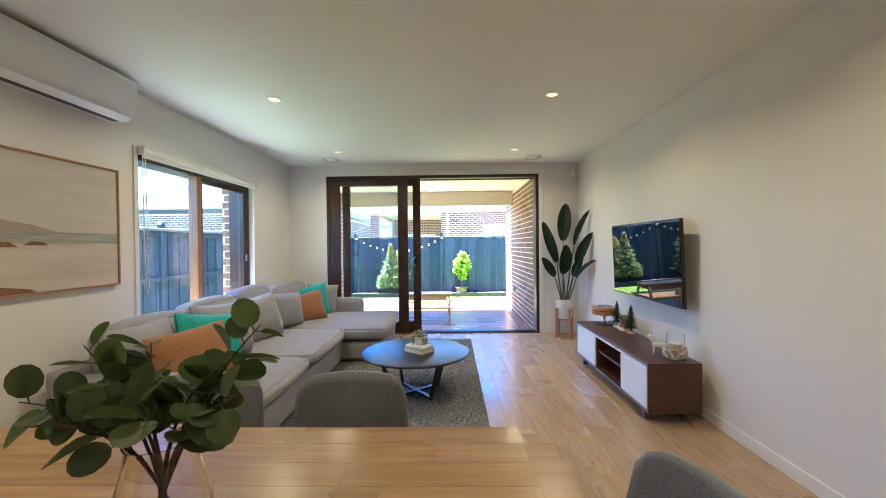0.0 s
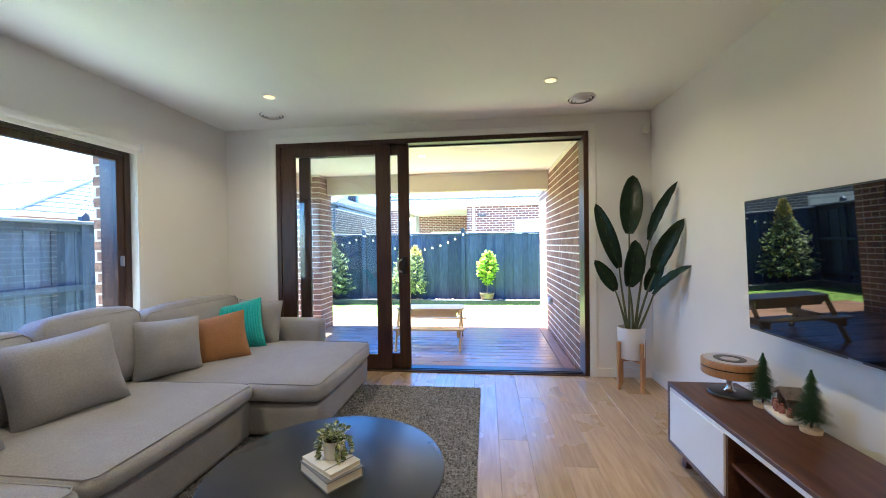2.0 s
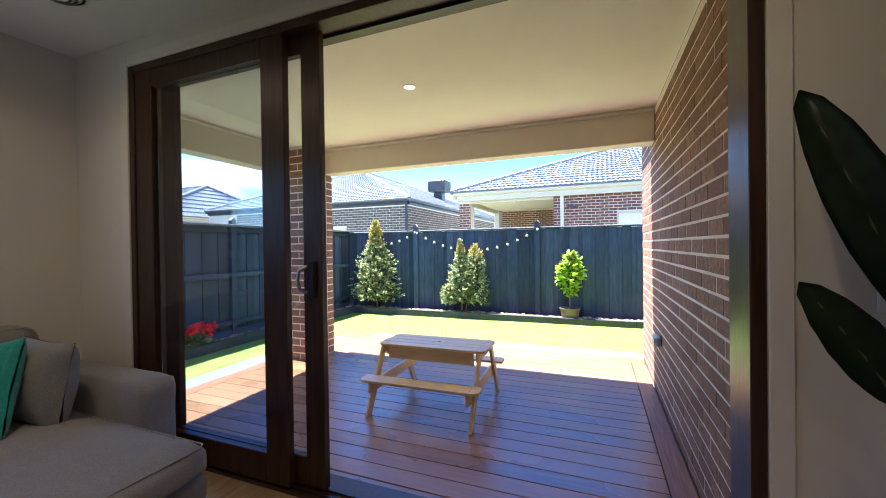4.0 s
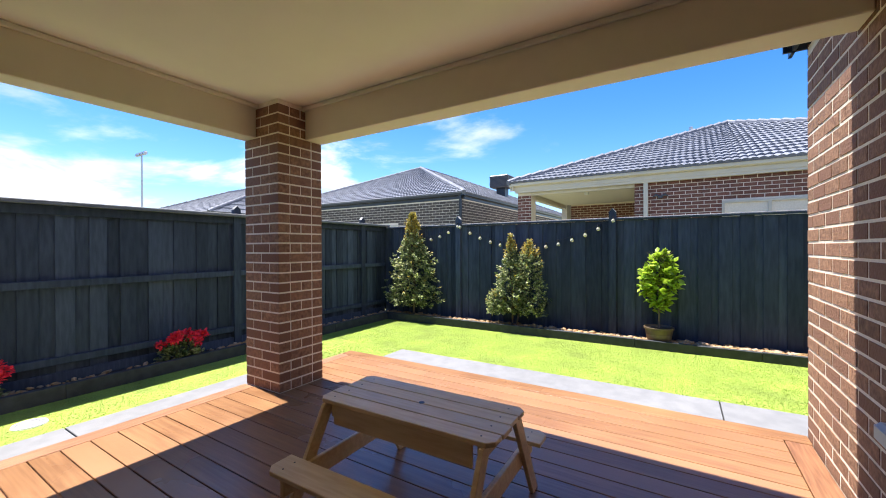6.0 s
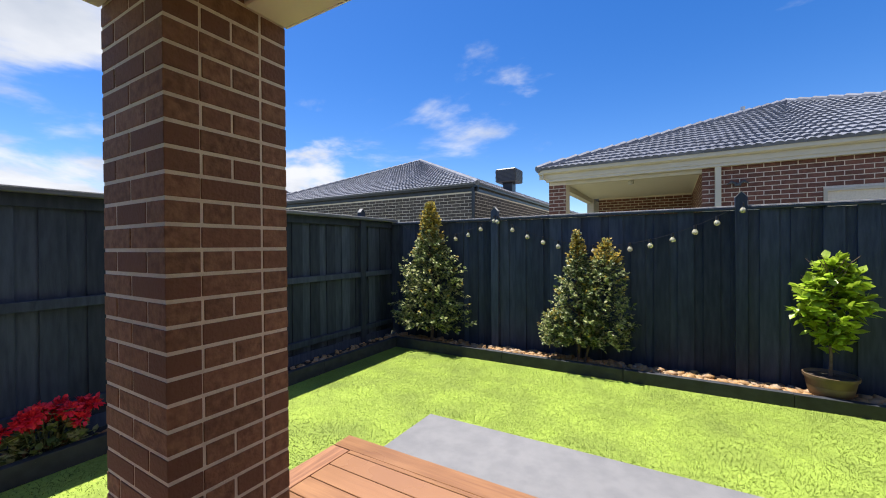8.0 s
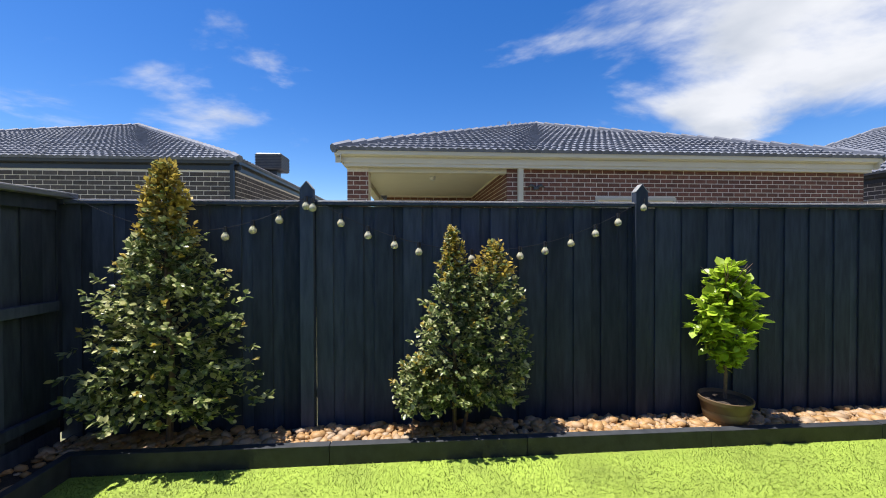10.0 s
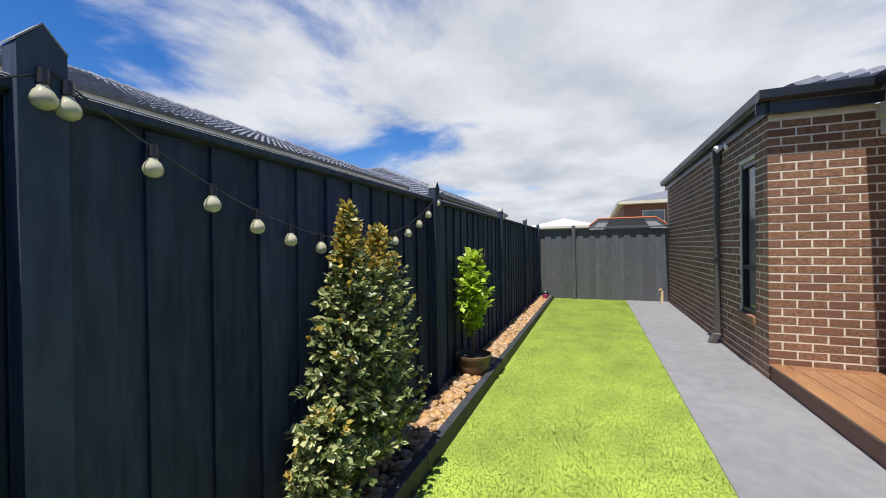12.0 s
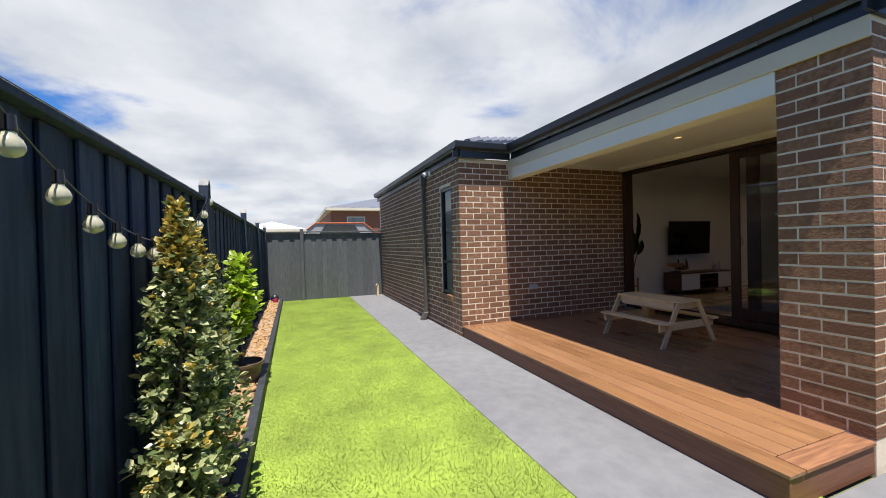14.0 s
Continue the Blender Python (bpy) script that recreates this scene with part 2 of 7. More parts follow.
M["chair_fab"] = material("grey_chair_weave", (0.150, 0.162, 0.200), (0.230, 0.245, 0.290), 0.95, scale=220, bump=0.3, bump_scale=500, sheen=0.2)
M["walnut"] = material("walnut_veneer", (0.055, 0.022, 0.012), (0.10, 0.042, 0.023), 0.35, scale=6, stretch=(6, 0.6, 8), bump=0.05, coarse=0.1)
M["white_lac"] = material("white_lacquer", (0.74, 0.75, 0.77), (0.76, 0.77, 0.79), 0.3, scale=3)
M["black"] = material("black_plastic", (0.012, 0.012, 0.013), (0.018, 0.018, 0.02), 0.35, scale=20)
M["screen"] = material("tv_glass", (0.003, 0.003, 0.004), None, 0.02, scale=3)
M["screen"].node_tree.nodes["Principled BSDF"].inputs["Specular IOR Level"].default_value = 0.38
M["table_black"] = material("black_table_top", (0.010, 0.012, 0.016), (0.015, 0.017, 0.021), 0.32, scale=8, coarse=0.06)
M["pine"] = material("pine_timber", (0.68, 0.49, 0.26), (0.79, 0.61, 0.36), 0.45, scale=6, stretch=(1, 9, 9), spread=0.07, bump=0.08, coarse=0.06)
M["oak"] = material("oak_table_top", (0.29, 0.175, 0.075), (0.385, 0.245, 0.115), 0.25, scale=5, stretch=(0.7, 8, 4), spread=0.12, bump=0.03, coarse=0.08)
M["stand"] = material("stand_timber", (0.34, 0.165, 0.062), (0.43, 0.225, 0.092), 0.4, scale=6, stretch=(8, 8, 0.7), coarse=0.05)
M["ceramic"] = material("white_ceramic", (0.74, 0.74, 0.73), (0.77, 0.77, 0.76), 0.35, scale=5)
M["leaf_big"] = material("glossy_big_leaf", (0.009, 0.029, 0.013), (0.016, 0.048, 0.018), 0.38, scale=14, spread=0.2, bump=0.05)
M["stem"] = material("green_stem", (0.07, 0.085, 0.03), (0.11, 0.12, 0.05), 0.5, scale=20)
M["euca"] = material("eucalyptus_leaf", (0.070, 0.108, 0.036), (0.115, 0.160, 0.060), 0.55, scale=20, spread=0.3)
M["twig"] = material("brown_twig", (0.05, 0.025, 0.018), (0.08, 0.04, 0.03), 0.7, scale=30)
M["lilly"] = material("shrub_leaf", (0.12, 0.175, 0.055), (0.21, 0.28, 0.095), 0.32, scale=20, spread=0.40, c3=(0.48, 0.48, 0.24))
M["lilly2"] = material("grey_green_shrub_leaf", (0.12, 0.18, 0.06), (0.21, 0.28, 0.10), 0.32, scale=20, spread=0.40, c3=(0.48, 0.48, 0.25))
M["tip"] = material("bronze_young_leaf", (0.44, 0.33, 0.065), (0.54, 0.42, 0.10), 0.45, scale=20, spread=0.3)
M["lemon_leaf"] = material("citrus_leaf", (0.32, 0.46, 0.035), (0.44, 0.58, 0.06), 0.4, scale=20, spread=0.32)


def let_light_through(m, share):
    """Thin leaves: a share of the light passes to the other side."""
    nt = m.node_tree
    b = nt.nodes["Principled BSDF"]
    tl = nt.nodes.new("ShaderNodeBsdfTranslucent")
    mx = nt.nodes.new("ShaderNodeMixShader")
    mx.inputs[0].default_value = share
    nt.links.new(b.inputs["Base Color"].links[0].from_socket, tl.inputs["Color"])
    nt.links.new(b.outputs[0], mx.inputs[1])
    nt.links.new(tl.outputs[0], mx.inputs[2])
    nt.links.new(mx.outputs[0], nt.nodes["Material Output"].inputs["Surface"])


for leaf_name in ("lilly", "lilly2", "tip", "lemon_leaf", "euca"):
    let_light_through(M[leaf_name], 0.35)
M["bark"] = material("shrub_bark", (0.12, 0.085, 0.06), (0.18, 0.13, 0.095), 0.9, scale=40, bump=0.4)
M["pot"] = material("olive_brown_pot", (0.11, 0.075, 0.04), (0.15, 0.10, 0.055), 0.55, scale=10, coarse=0.1)
M["soil"] = material("soil", (0.03, 0.022, 0.016), (0.05, 0.036, 0.026), 0.95, scale=60, bump=0.6)
M["grass"] = material("turf_blades", (0.235, 0.335, 0.044), (0.315, 0.415, 0.076), 0.65, scale=30, c3=(0.275, 0.375, 0.062), coarse=0.26)
M["turf"] = material("turf_base", (0.21, 0.30, 0.034), (0.285, 0.375, 0.058), 0.9, scale=45, bump=0.2, bump_scale=260, coarse=0.26)
let_light_through(M["grass"], 0.12)
M["earth"] = material("open_ground", (0.14, 0.15, 0.07), (0.20, 0.19, 0.11), 0.95, scale=3, coarse=0.2)
M["path"] = material("grey_concrete", (0.168, 0.170, 0.178), (0.200, 0.201, 0.207), 0.8, scale=9, detail=8.0, bump=0.2, bump_scale=150, coarse=0.08)
M["pebble"] = material("river_pebble", (0.40, 0.215, 0.078), (0.54, 0.33, 0.145), 0.6, scale=25, spread=0.4, c3=(0.27, 0.20, 0.135))
M["rug"] = material("grey_wool_rug", (0.060, 0.062, 0.068), (0.29, 0.292, 0.305), 0.98, scale=95, bump=0.9, bump_scale=110, spread=0.45, coarse=0.08)
M["glass"] = glassy("clear_glass")
M["pane"] = pane_glass("window_pane", (0.86, 0.89, 0.92))
M["chrome"] = material("chrome", (0.7, 0.7, 0.7), None, 0.12, 1.0)
M["satin"] = material("satin_aluminium", (0.45, 0.45, 0.46), None, 0.35, 1.0)
# opaque pane with the sky's reflection put into its aqua colour
M["sky_pane"] = material("sky_coloured_glass", (0.20, 0.29, 0.30), (0.26, 0.35, 0.36), 0.15, scale=3)
M["pot_band"] = material("pale_pot_band", (0.17, 0.12, 0.065), (0.2, 0.145, 0.08), 0.55, scale=10)
M["lamp_glow"] = glowing("warm_lamp", (1.0, 0.52, 0.18), 0.13)
M["porch_glow"] = glowing("warm_porch_lamp", (1.0, 0.62, 0.25), 0.8)
M["red"] = material("geranium_red", (0.72, 0.012, 0.035), (0.88, 0.035, 0.08), 0.6, scale=30)
M["candle"] = material("candle_wax", (0.80, 0.74, 0.62), (0.83, 0.77, 0.66), 0.5, scale=8)
M["book"] = material("book_pages", (0.66, 0.60, 0.48), (0.72, 0.66, 0.55), 0.8, scale=60, stretch=(1, 1, 30))
M["bookcov"] = material("book_cover", (0.70, 0.68, 0.63), (0.73, 0.71, 0.66), 0.6, scale=20)
M["bookgrey"] = material("grey_book_cover", (0.17, 0.17, 0.18), (0.2, 0.2, 0.21), 0.6, scale=20)

# ---- builders ----


def box(bm, x0, x1, y0, y1, z0, z1, bevel=0.0, seg=1):
    """A box between the given limits, its edges bevelled."""
    r = bmesh.ops.create_cube(bm, size=1.0)
    vs = r["verts"]
    for v in vs:
        v.co = Vector(((x0 + x1) / 2 + v.co.x * (x1 - x0), (y0 + y1) / 2 + v.co.y * (y1 - y0), (z0 + z1) / 2 + v.co.z * (z1 - z0)))
    if bevel > 0:
        es = list({e for v in vs for e in v.link_edges})
        bmesh.ops.bevel(bm, geom=es, offset=bevel, segments=seg, affect="EDGES", profile=0.6)
    return vs


def turned(bm, rings, seg=32, at=(0, 0, 0)):
    """A body of revolution from (radius, z) rings, closed where the radius is zero."""
    prev = None
    for r, z in rings:
        if r <= 1e-6:
            cur = [bm.verts.new((at[0], at[1], at[2] + z))]
        else:
            cur = [bm.verts.new((at[0] + r * math.cos(2 * math.pi * i / seg), at[1] + r * math.sin(2 * math.pi * i / seg), at[2] + z)) for i in range(seg)]
        if prev:
            for i in range(seg):
                j = (i + 1) % seg
                if len(prev) == 1 and len(cur) > 1:
                    bm.faces.new((prev[0], cur[j], cur[i]))
                elif len(cur) == 1 and len(prev) > 1:
                    bm.faces.new((prev[i], prev[j], cur[0]))
                elif len(cur) > 1:
                    bm.faces.new((prev[i], prev[j], cur[j], cur[i]))
        prev = cur


def tube(bm, pts, radii, seg=8):
    """A round rod along points, with a radius at each."""
    pts = [Vector(p) for p in pts]
    if isinstance(radii, (int, float)):
        radii = [radii] * len(pts)
    prev = None
    for i, p in enumerate(pts):
        d = (pts[min(i + 1, len(pts) - 1)] - pts[max(i - 1, 0)]).normalized()
        a = d.orthogonal().normalized() if prev is None else (axis - d * axis.dot(d)).normalized()
        axis = a
        b = d.cross(a)
        cur = [bm.verts.new(p + (a * math.cos(2 * math.pi * k / seg) + b * math.sin(2 * math.pi * k / seg)) * radii[i]) for k in range(seg)]
        if prev:
            for k in range(seg):
                bm.faces.new((prev[k], prev[(k + 1) % seg], cur[(k + 1) % seg], cur[k]))
        else:
            bm.faces.new(cur[::-1])
        prev = cur
    bm.faces.new(prev)


def prism(bm, outline, axis, a, b):
    """An outline of 2D points pulled along an axis from a to b."""
    def at(p, t):
        return {"x": (t, p[0], p[1]), "y": (p[0], t, p[1]), "z": (p[0], p[1], t)}[axis]
    lo = [bm.verts.new(at(p, a)) for p in outline]
    hi = [bm.verts.new(at(p, b)) for p in outline]
    n = len(outline)
    for i in range(n):
        bm.faces.new((lo[i], lo[(i + 1) % n], hi[(i + 1) % n], hi[i]))
    bm.faces.new(lo[::-1])
    bm.faces.new(hi)


def mesh_of(bm, name, mat, smooth=False):
    bmesh.ops.recalc_face_normals(bm, faces=bm.faces)
    me = bpy.data.meshes.new(name)
    bm.to_mesh(me)
    bm.free()
    me.materials.append(M[mat])
    if smooth:
        for p in me.polygons:
            p.use_smooth = True
        if smooth != "all":
            me.set_sharp_from_angle(angle=radians(40))
    return me


def part(name, bm, mat, parent, label="", smooth=False):
    """One mesh object under a thing or a part."""
    ob = new(name, mesh_of(bm, name, mat, smooth))
    ob.parent = parent
    return tagged(ob, label)


def thing(name, label, category, loc=(0, 0, 0), rz=0.0, group="", kind=""):
    ob = new(name)
    ob.empty_display_size = 0.1
    ob.matrix_basis = pose(*loc, 0, 0, rz)
    return tagged(ob, label, category, group, kind)


def solid(name, bm, mat, label, category, kind="structure", smooth=False):
    return tagged(new(name, mesh_of(bm, name, mat, smooth)), label, category, "", kind)


def boxes(*lims, bevel=0.0):
    bm = bmesh.new()
    for l in lims:
        box(bm, *l, bevel=bevel)
    return bm


def parts_of(name, mat, parent, *lims, bevel=0.0):
    """One part for each box."""
    for q in lims:
        part(name, boxes(q, bevel=bevel), mat, parent)


def raw(name, verts, faces, mat, smooth=False):
    me = bpy.data.meshes.new(name)
    me.from_pydata([tuple(v) for v in verts], [], faces)
    me.materials.append(M[mat])
    if smooth:
        for p in me.polygons:
            p.use_smooth = True
    return me


# measured levels and lines
XL, XR, YD, ZC = -2.404, 1.884, 5.73, 2.518
YB = -3.2
DX0, DX1, DZ = -1.843, 1.314, 2.357
DECK, GROUND, PATHZ = -0.09, -0.288, -0.280
PORCH, BEAM = 2.435, 2.138
BX, BY = 1.311, 9.14
FX, FY = -4.77, 12.21
GX = 6.90

# ---- ground ----
bm = bmesh.new()
for a in ((-400, -400), (400, -400), (400, 400), (-400, 400)):
    bm.verts.new((*a, GROUND - 0.03))
bm.faces.new(bm.verts)
solid("ground", bm, "earth", "open ground around the houses", "ground")



def lay_slope(ob):
    """The yard rises a little towards its far end."""
    for v in ob.data.vertices:
        v.co.z += 0.0038 * (v.co.x + 4.43)


LAWNS = ((-4.43, GX, 10.06, 11.77), (-4.43, -3.60, 2.0, 10.06), (-3.60, -2.73, 8.84, 10.06))
bm = boxes(*[(x0, x1, y0, y1, GROUND - 0.029, GROUND) for x0, x1, y0, y1 in LAWNS])
lay_slope(solid("lawn", bm, "turf", "bright green artificial turf lawn in full sun", "lawn"))

bm = boxes((-2.73, 0.9, BY - 0.02, 10.06, GROUND - 0.029, PATHZ), (0.91, 3.9, BY - 0.02, 10.06, GROUND - 0.029, PATHZ), (3.91, GX, BY - 0.02, 10.06, GROUND - 0.029, PATHZ),
           (-3.60, -2.815, 2.0, 6.78, GROUND - 0.029, PATHZ), (-3.60, -2.815, 6.79, 8.84, GROUND - 0.029, PATHZ), bevel=0.004)
lay_slope(solid("pavement", bm, "path", "grey concrete path beside the house", "path"))

# ---- room shell ----
FLOOR = solid("floor", boxes((XL - 0.01, XR + 0.01, YB, YD + 0.02, -0.12, -0.014)), "oak_floor", "oak timber board floor with a satin finish", "floor")
# walls with their openings
wl, wh = (2.92, 4.66), (0.55, 2.06)
bm = boxes((XL - 0.12, XL, YB, wl[0], -0.1, ZC), (XL - 0.12, XL, wl[1], YD, -0.1, ZC), (XL - 0.12, XL, wl[0], wl[1], -0.1, wh[0]), (XL - 0.12, XL, wl[0], wl[1], wh[1], ZC))
solid("wall_west", bm, "wall", "off-white painted wall with a wide window", "wall")
bm = boxes((XL - 0.12, DX0, YD, YD + 0.1, -0.1, ZC), (DX1, XR + 0.12, YD, YD + 0.1, -0.1, ZC), (DX0, DX1, YD, YD + 0.1, DZ, ZC))
solid("wall_north", bm, "wall", "off-white painted wall around the sliding door", "wall")
solid("wall_east", boxes((XR, XR + 0.12, YB, YD, -0.1, ZC)), "wall", "off-white painted wall behind the television", "wall")
solid("wall_south", boxes((XL - 0.12, XR + 0.12, YB - 0.12, YB, -0.1, ZC)), "wall", "off-white painted wall", "wall")
solid("ceiling", boxes((XL - 0.12, XR + 0.12, YB - 0.12, YD + 0.1, ZC, ZC + 0.1)), "ceil", "flat white painted ceiling", "ceiling")
bm = boxes((XL, XL + 0.012, YB, YD, 0.0, 0.085), (XR - 0.012, XR, YB, YD, 0, 0.085), (XL + 0.012, DX0 - 0.065, YD - 0.012, YD, 0, 0.085), (DX1 + 0.065, XR - 0.012, YD - 0.012, YD, 0, 0.085), bevel=0.003)
solid("baseboard", bm, "trim", "low white painted skirting board", "baseboard")
bm = boxes((DX0 - 0.065, DX0, YD - 0.014, YD + 0.001, 0, DZ + 0.065), (DX1, DX1 + 0.065, YD - 0.014, YD + 0.001, 0, DZ + 0.065), (DX0, DX1, YD - 0.014, YD + 0.001, DZ, DZ + 0.065), bevel=0.003)
solid("trim", bm, "trim", "white painted architrave round the door", "trim")

# ---- sliding door of dark timber ----
door = thing("door_1", "dark timber sliding glass door, half open", "sliding door", (0, YD, 0), kind="structure")
part("frame", boxes((DX0, DX0 + 0.045, -0.005, 0.2, 0, DZ), (DX1 - 0.046, DX1 - 0.002, -0.005, 0.2, 0, DZ), (DX0 + 0.045, DX1 - 0.046, -0.005, 0.2, DZ - 0.045, DZ), bevel=0.003), "timber", door)
part("sill", boxes((DX0 + 0.045, DX1 - 0.046, -0.008, 0.2, -0.06, 0.012), bevel=0.003), "timber", door)
part("track", boxes((DX0 + 0.05, DX1 - 0.05, 0.018, 0.03, 0.0125, 0.022), (DX0 + 0.05, DX1 - 0.05, 0.062, 0.074, 0.0125, 0.022), (DX0 + 0.05, DX1 - 0.05, 0.115, 0.135, DZ - 0.06, DZ - 0.046)), "black", door)


def leaf_panel(x0, x1, y0, y1, stile):
    z0, z1 = 0.024, DZ - 0.047
    bm = boxes((x0, x0 + stile, y0, y1, z0, z1), (x1 - stile, x1, y0, y1, z0, z1), (x0 + stile, x1 - stile, y0, y1, z0, z0 + 0.15), (x0 + stile, x1 - stile, y0, y1, z1 - 0.10, z1), bevel=0.003)
    p = part("sliding_panel", bm, "timber", door)
    ym = (y0 + y1) / 2
    g = part("pane", boxes((x0 + stile, x1 - stile, ym - 0.002, ym + 0.002, z0 + 0.15, z1 - 0.1)), "pane", p, "clear glass pane")
    g.visible_shadow = False
    return p


leaf_panel(DX0 + 0.05, -0.63, 0.002, 0.042, 0.15)
p2 = leaf_panel(-1.62, -0.445, 0.048, 0.088, 0.115)
bm = boxes((-0.525, -0.475, 0.030, 0.0475, 0.98, 1.17), bevel=0.01)
part("handle_plate", bm, "black", p2, "black handle plate")
bm = bmesh.new()
tube(bm, [(-0.525, 0.035, 1.14), (-0.555, 0.012, 1.12), (-0.56, 0.004, 1.075), (-0.555, 0.012, 1.03), (-0.525, 0.035, 1.01)], 0.009)
part("handle", bm, "satin", p2, "satin metal pull handle", True)

# ---- window in the side wall ----
win = thing("window_1", "timber framed window with a clear pane on each side", "window", (XL - 0.1, (wl[0] + wl[1]) / 2, wh[0]), kind="structure")
hw, hh = (wl[1] - wl[0]) / 2, wh[1] - wh[0]
part("window_frame", boxes((-0.03, 0.05, -hw, -hw + 0.04, 0, hh), (-0.03, 0.05, hw - 0.05, hw, 0, hh), (-0.03, 0.05, -hw + 0.04, hw - 0.05, 0, 0.05), (-0.03, 0.05, -hw + 0.04, hw - 0.05, hh - 0.05, hh), bevel=0.003), "timber", win)
part("mullion", boxes((-0.03, 0.06, -0.105, -0.035, 0.05, hh - 0.05), bevel=0.003), "cedar", win, "honey coloured timber mullion")
part("sash", boxes((-0.01, 0.04, -0.034, 0.01, 0.051, hh - 0.051), (-0.01, 0.04, hw - 0.11, hw - 0.051, 0.051, hh - 0.051), (-0.01, 0.04, 0.01, hw - 0.11, 0.051, 0.10), (-0.01, 0.04, 0.01, hw - 0.11, hh - 0.10, hh - 0.051), bevel=0.003), "timber", win)
for y0, y1, z0, z1 in ((-hw + 0.04, -0.105, 0.05, hh - 0.05), (0.01, hw - 0.11, 0.10, hh - 0.10)):
    g = part("pane", boxes((0.01, 0.014, y0, y1, z0, z1)), "pane", win, "clear glass pane")
    g.visible_shadow = False
part("outer_frame", boxes((-0.17, -0.031, hw - 0.05, hw - 0.006, 0.0, hh), (-0.17, -0.031, -hw + 0.004, -hw + 0.04, 0.0, hh), (-0.17, -0.031, -hw + 0.04, hw - 0.05, hh - 0.045, hh - 0.004), bevel=0.003), "timber", win, "dark outer frame")
part("latch", boxes((0.041, 0.06, hw - 0.095, hw - 0.065, 0.60, 0.68), bevel=0.006), "satin", win, "small metal window latch")
bm = boxes((XL - 0.049, XL + 0.004, wl[0] + 0.001, wl[1] - 0.001, wh[0], wh[0] + 0.012), (XL, XL + 0.012, wl[0] - 0.04, wl[0], wh[0] - 0.04, wh[1] + 0.04), (XL, XL + 0.012, wl[1], wl[1] + 0.04, wh[0] - 0.04, wh[1] + 0.04),
           (XL, XL + 0.012, wl[0], wl[1], wh[1], wh[1] + 0.04), (XL, XL + 0.012, wl[0], wl[1], wh[0] - 0.04, wh[0]), bevel=0.002)
solid("trim_window", bm, "trim", "white painted window architrave", "trim")

# ---- alfresco: ceiling, beams, roof edge ----
solid("ceiling_porch", boxes((-2.62, BX, YD + 0.26, 8.11, PORCH, PORCH + 0.06)), "soffit", "cream painted porch ceiling", "ceiling")
bm = boxes((-2.80, -2.616, YD + 0.26, 7.821, BEAM, 2.46), (-2.309, BX - 0.001, 8.10, 8.288, BEAM, 2.46), bevel=0.006)
solid("beam_porch", bm, "beam", "cream rendered porch beams", "beam")
bm = boxes((-2.614, -2.59, YD + 0.26, 8.075, PORCH - 0.035, PORCH - 0.001), (-2.614, BX, 8.075, 8.099, PORCH - 0.035, PORCH - 0.001), (-2.614, BX, YD + 0.261, YD + 0.285, PORCH - 0.06, PORCH - 0.001), bevel=0.006)
solid("trim_porch", bm, "soffit", "cream cornice strip under the porch ceiling", "trim")


def gutter_run(bm, axis, a, b, wall, out, z):
    """Fascia and a quad gutter along an axis. out is +1 or -1, away from the wall line."""
    prof = [(wall, z - 0.17), (wall + out * 0.02, z - 0.17), (wall + out * 0.02, z - 0.06), (wall + out * 0.075, z - 0.06), (wall + out * 0.115, z - 0.035), (wall + out * 0.122, z + 0.045), (wall + out * 0.112, z + 0.05), (wall, z + 0.03)]
    prism(bm, prof if out > 0 else prof[::-1], axis, a, b)


rg = thing("roof_gutter", "charcoal steel fascia and gutter", "gutter", (0, 0, 0), kind="structure")
for axis, a, b, wall, out in (("x", -2.92, BX - 0.123, 8.29, 1), ("y", YD - 5, 8.41, -2.80, -1), ("y", 8.291, BY + 0.12, BX - 0.055, -1), ("x", BX - 0.12, GX + 0.3, BY, 1)):
    bm = bmesh.new()
    gutter_run(bm, axis, a, b, wall, out, 2.60)
    part("gutter_run", bm, "gutter", rg)
bm = boxes((-2.796, BX, 8.289, 8.312, 2.30, 2.429), bevel=0.004)
solid("trim_fascia", bm, "cream", "cream strip under the gutter", "trim")

# added thin board: brightness from sky and lawn put in as whiter paint
M["daylit_face"] = material("beam_paint_daylit", (0.82, 0.80, 0.74), (0.84, 0.82, 0.76), 0.6, scale=3, coarse=0.02)
solid("trim_beam", boxes((-2.309, BX - 0.14, 8.2885, 8.296, BEAM + 0.002, 2.299)), "daylit_face", "outer face of the porch beam, whitened for the daylight on it", "trim")

# the house's own roof, in courses of tiles


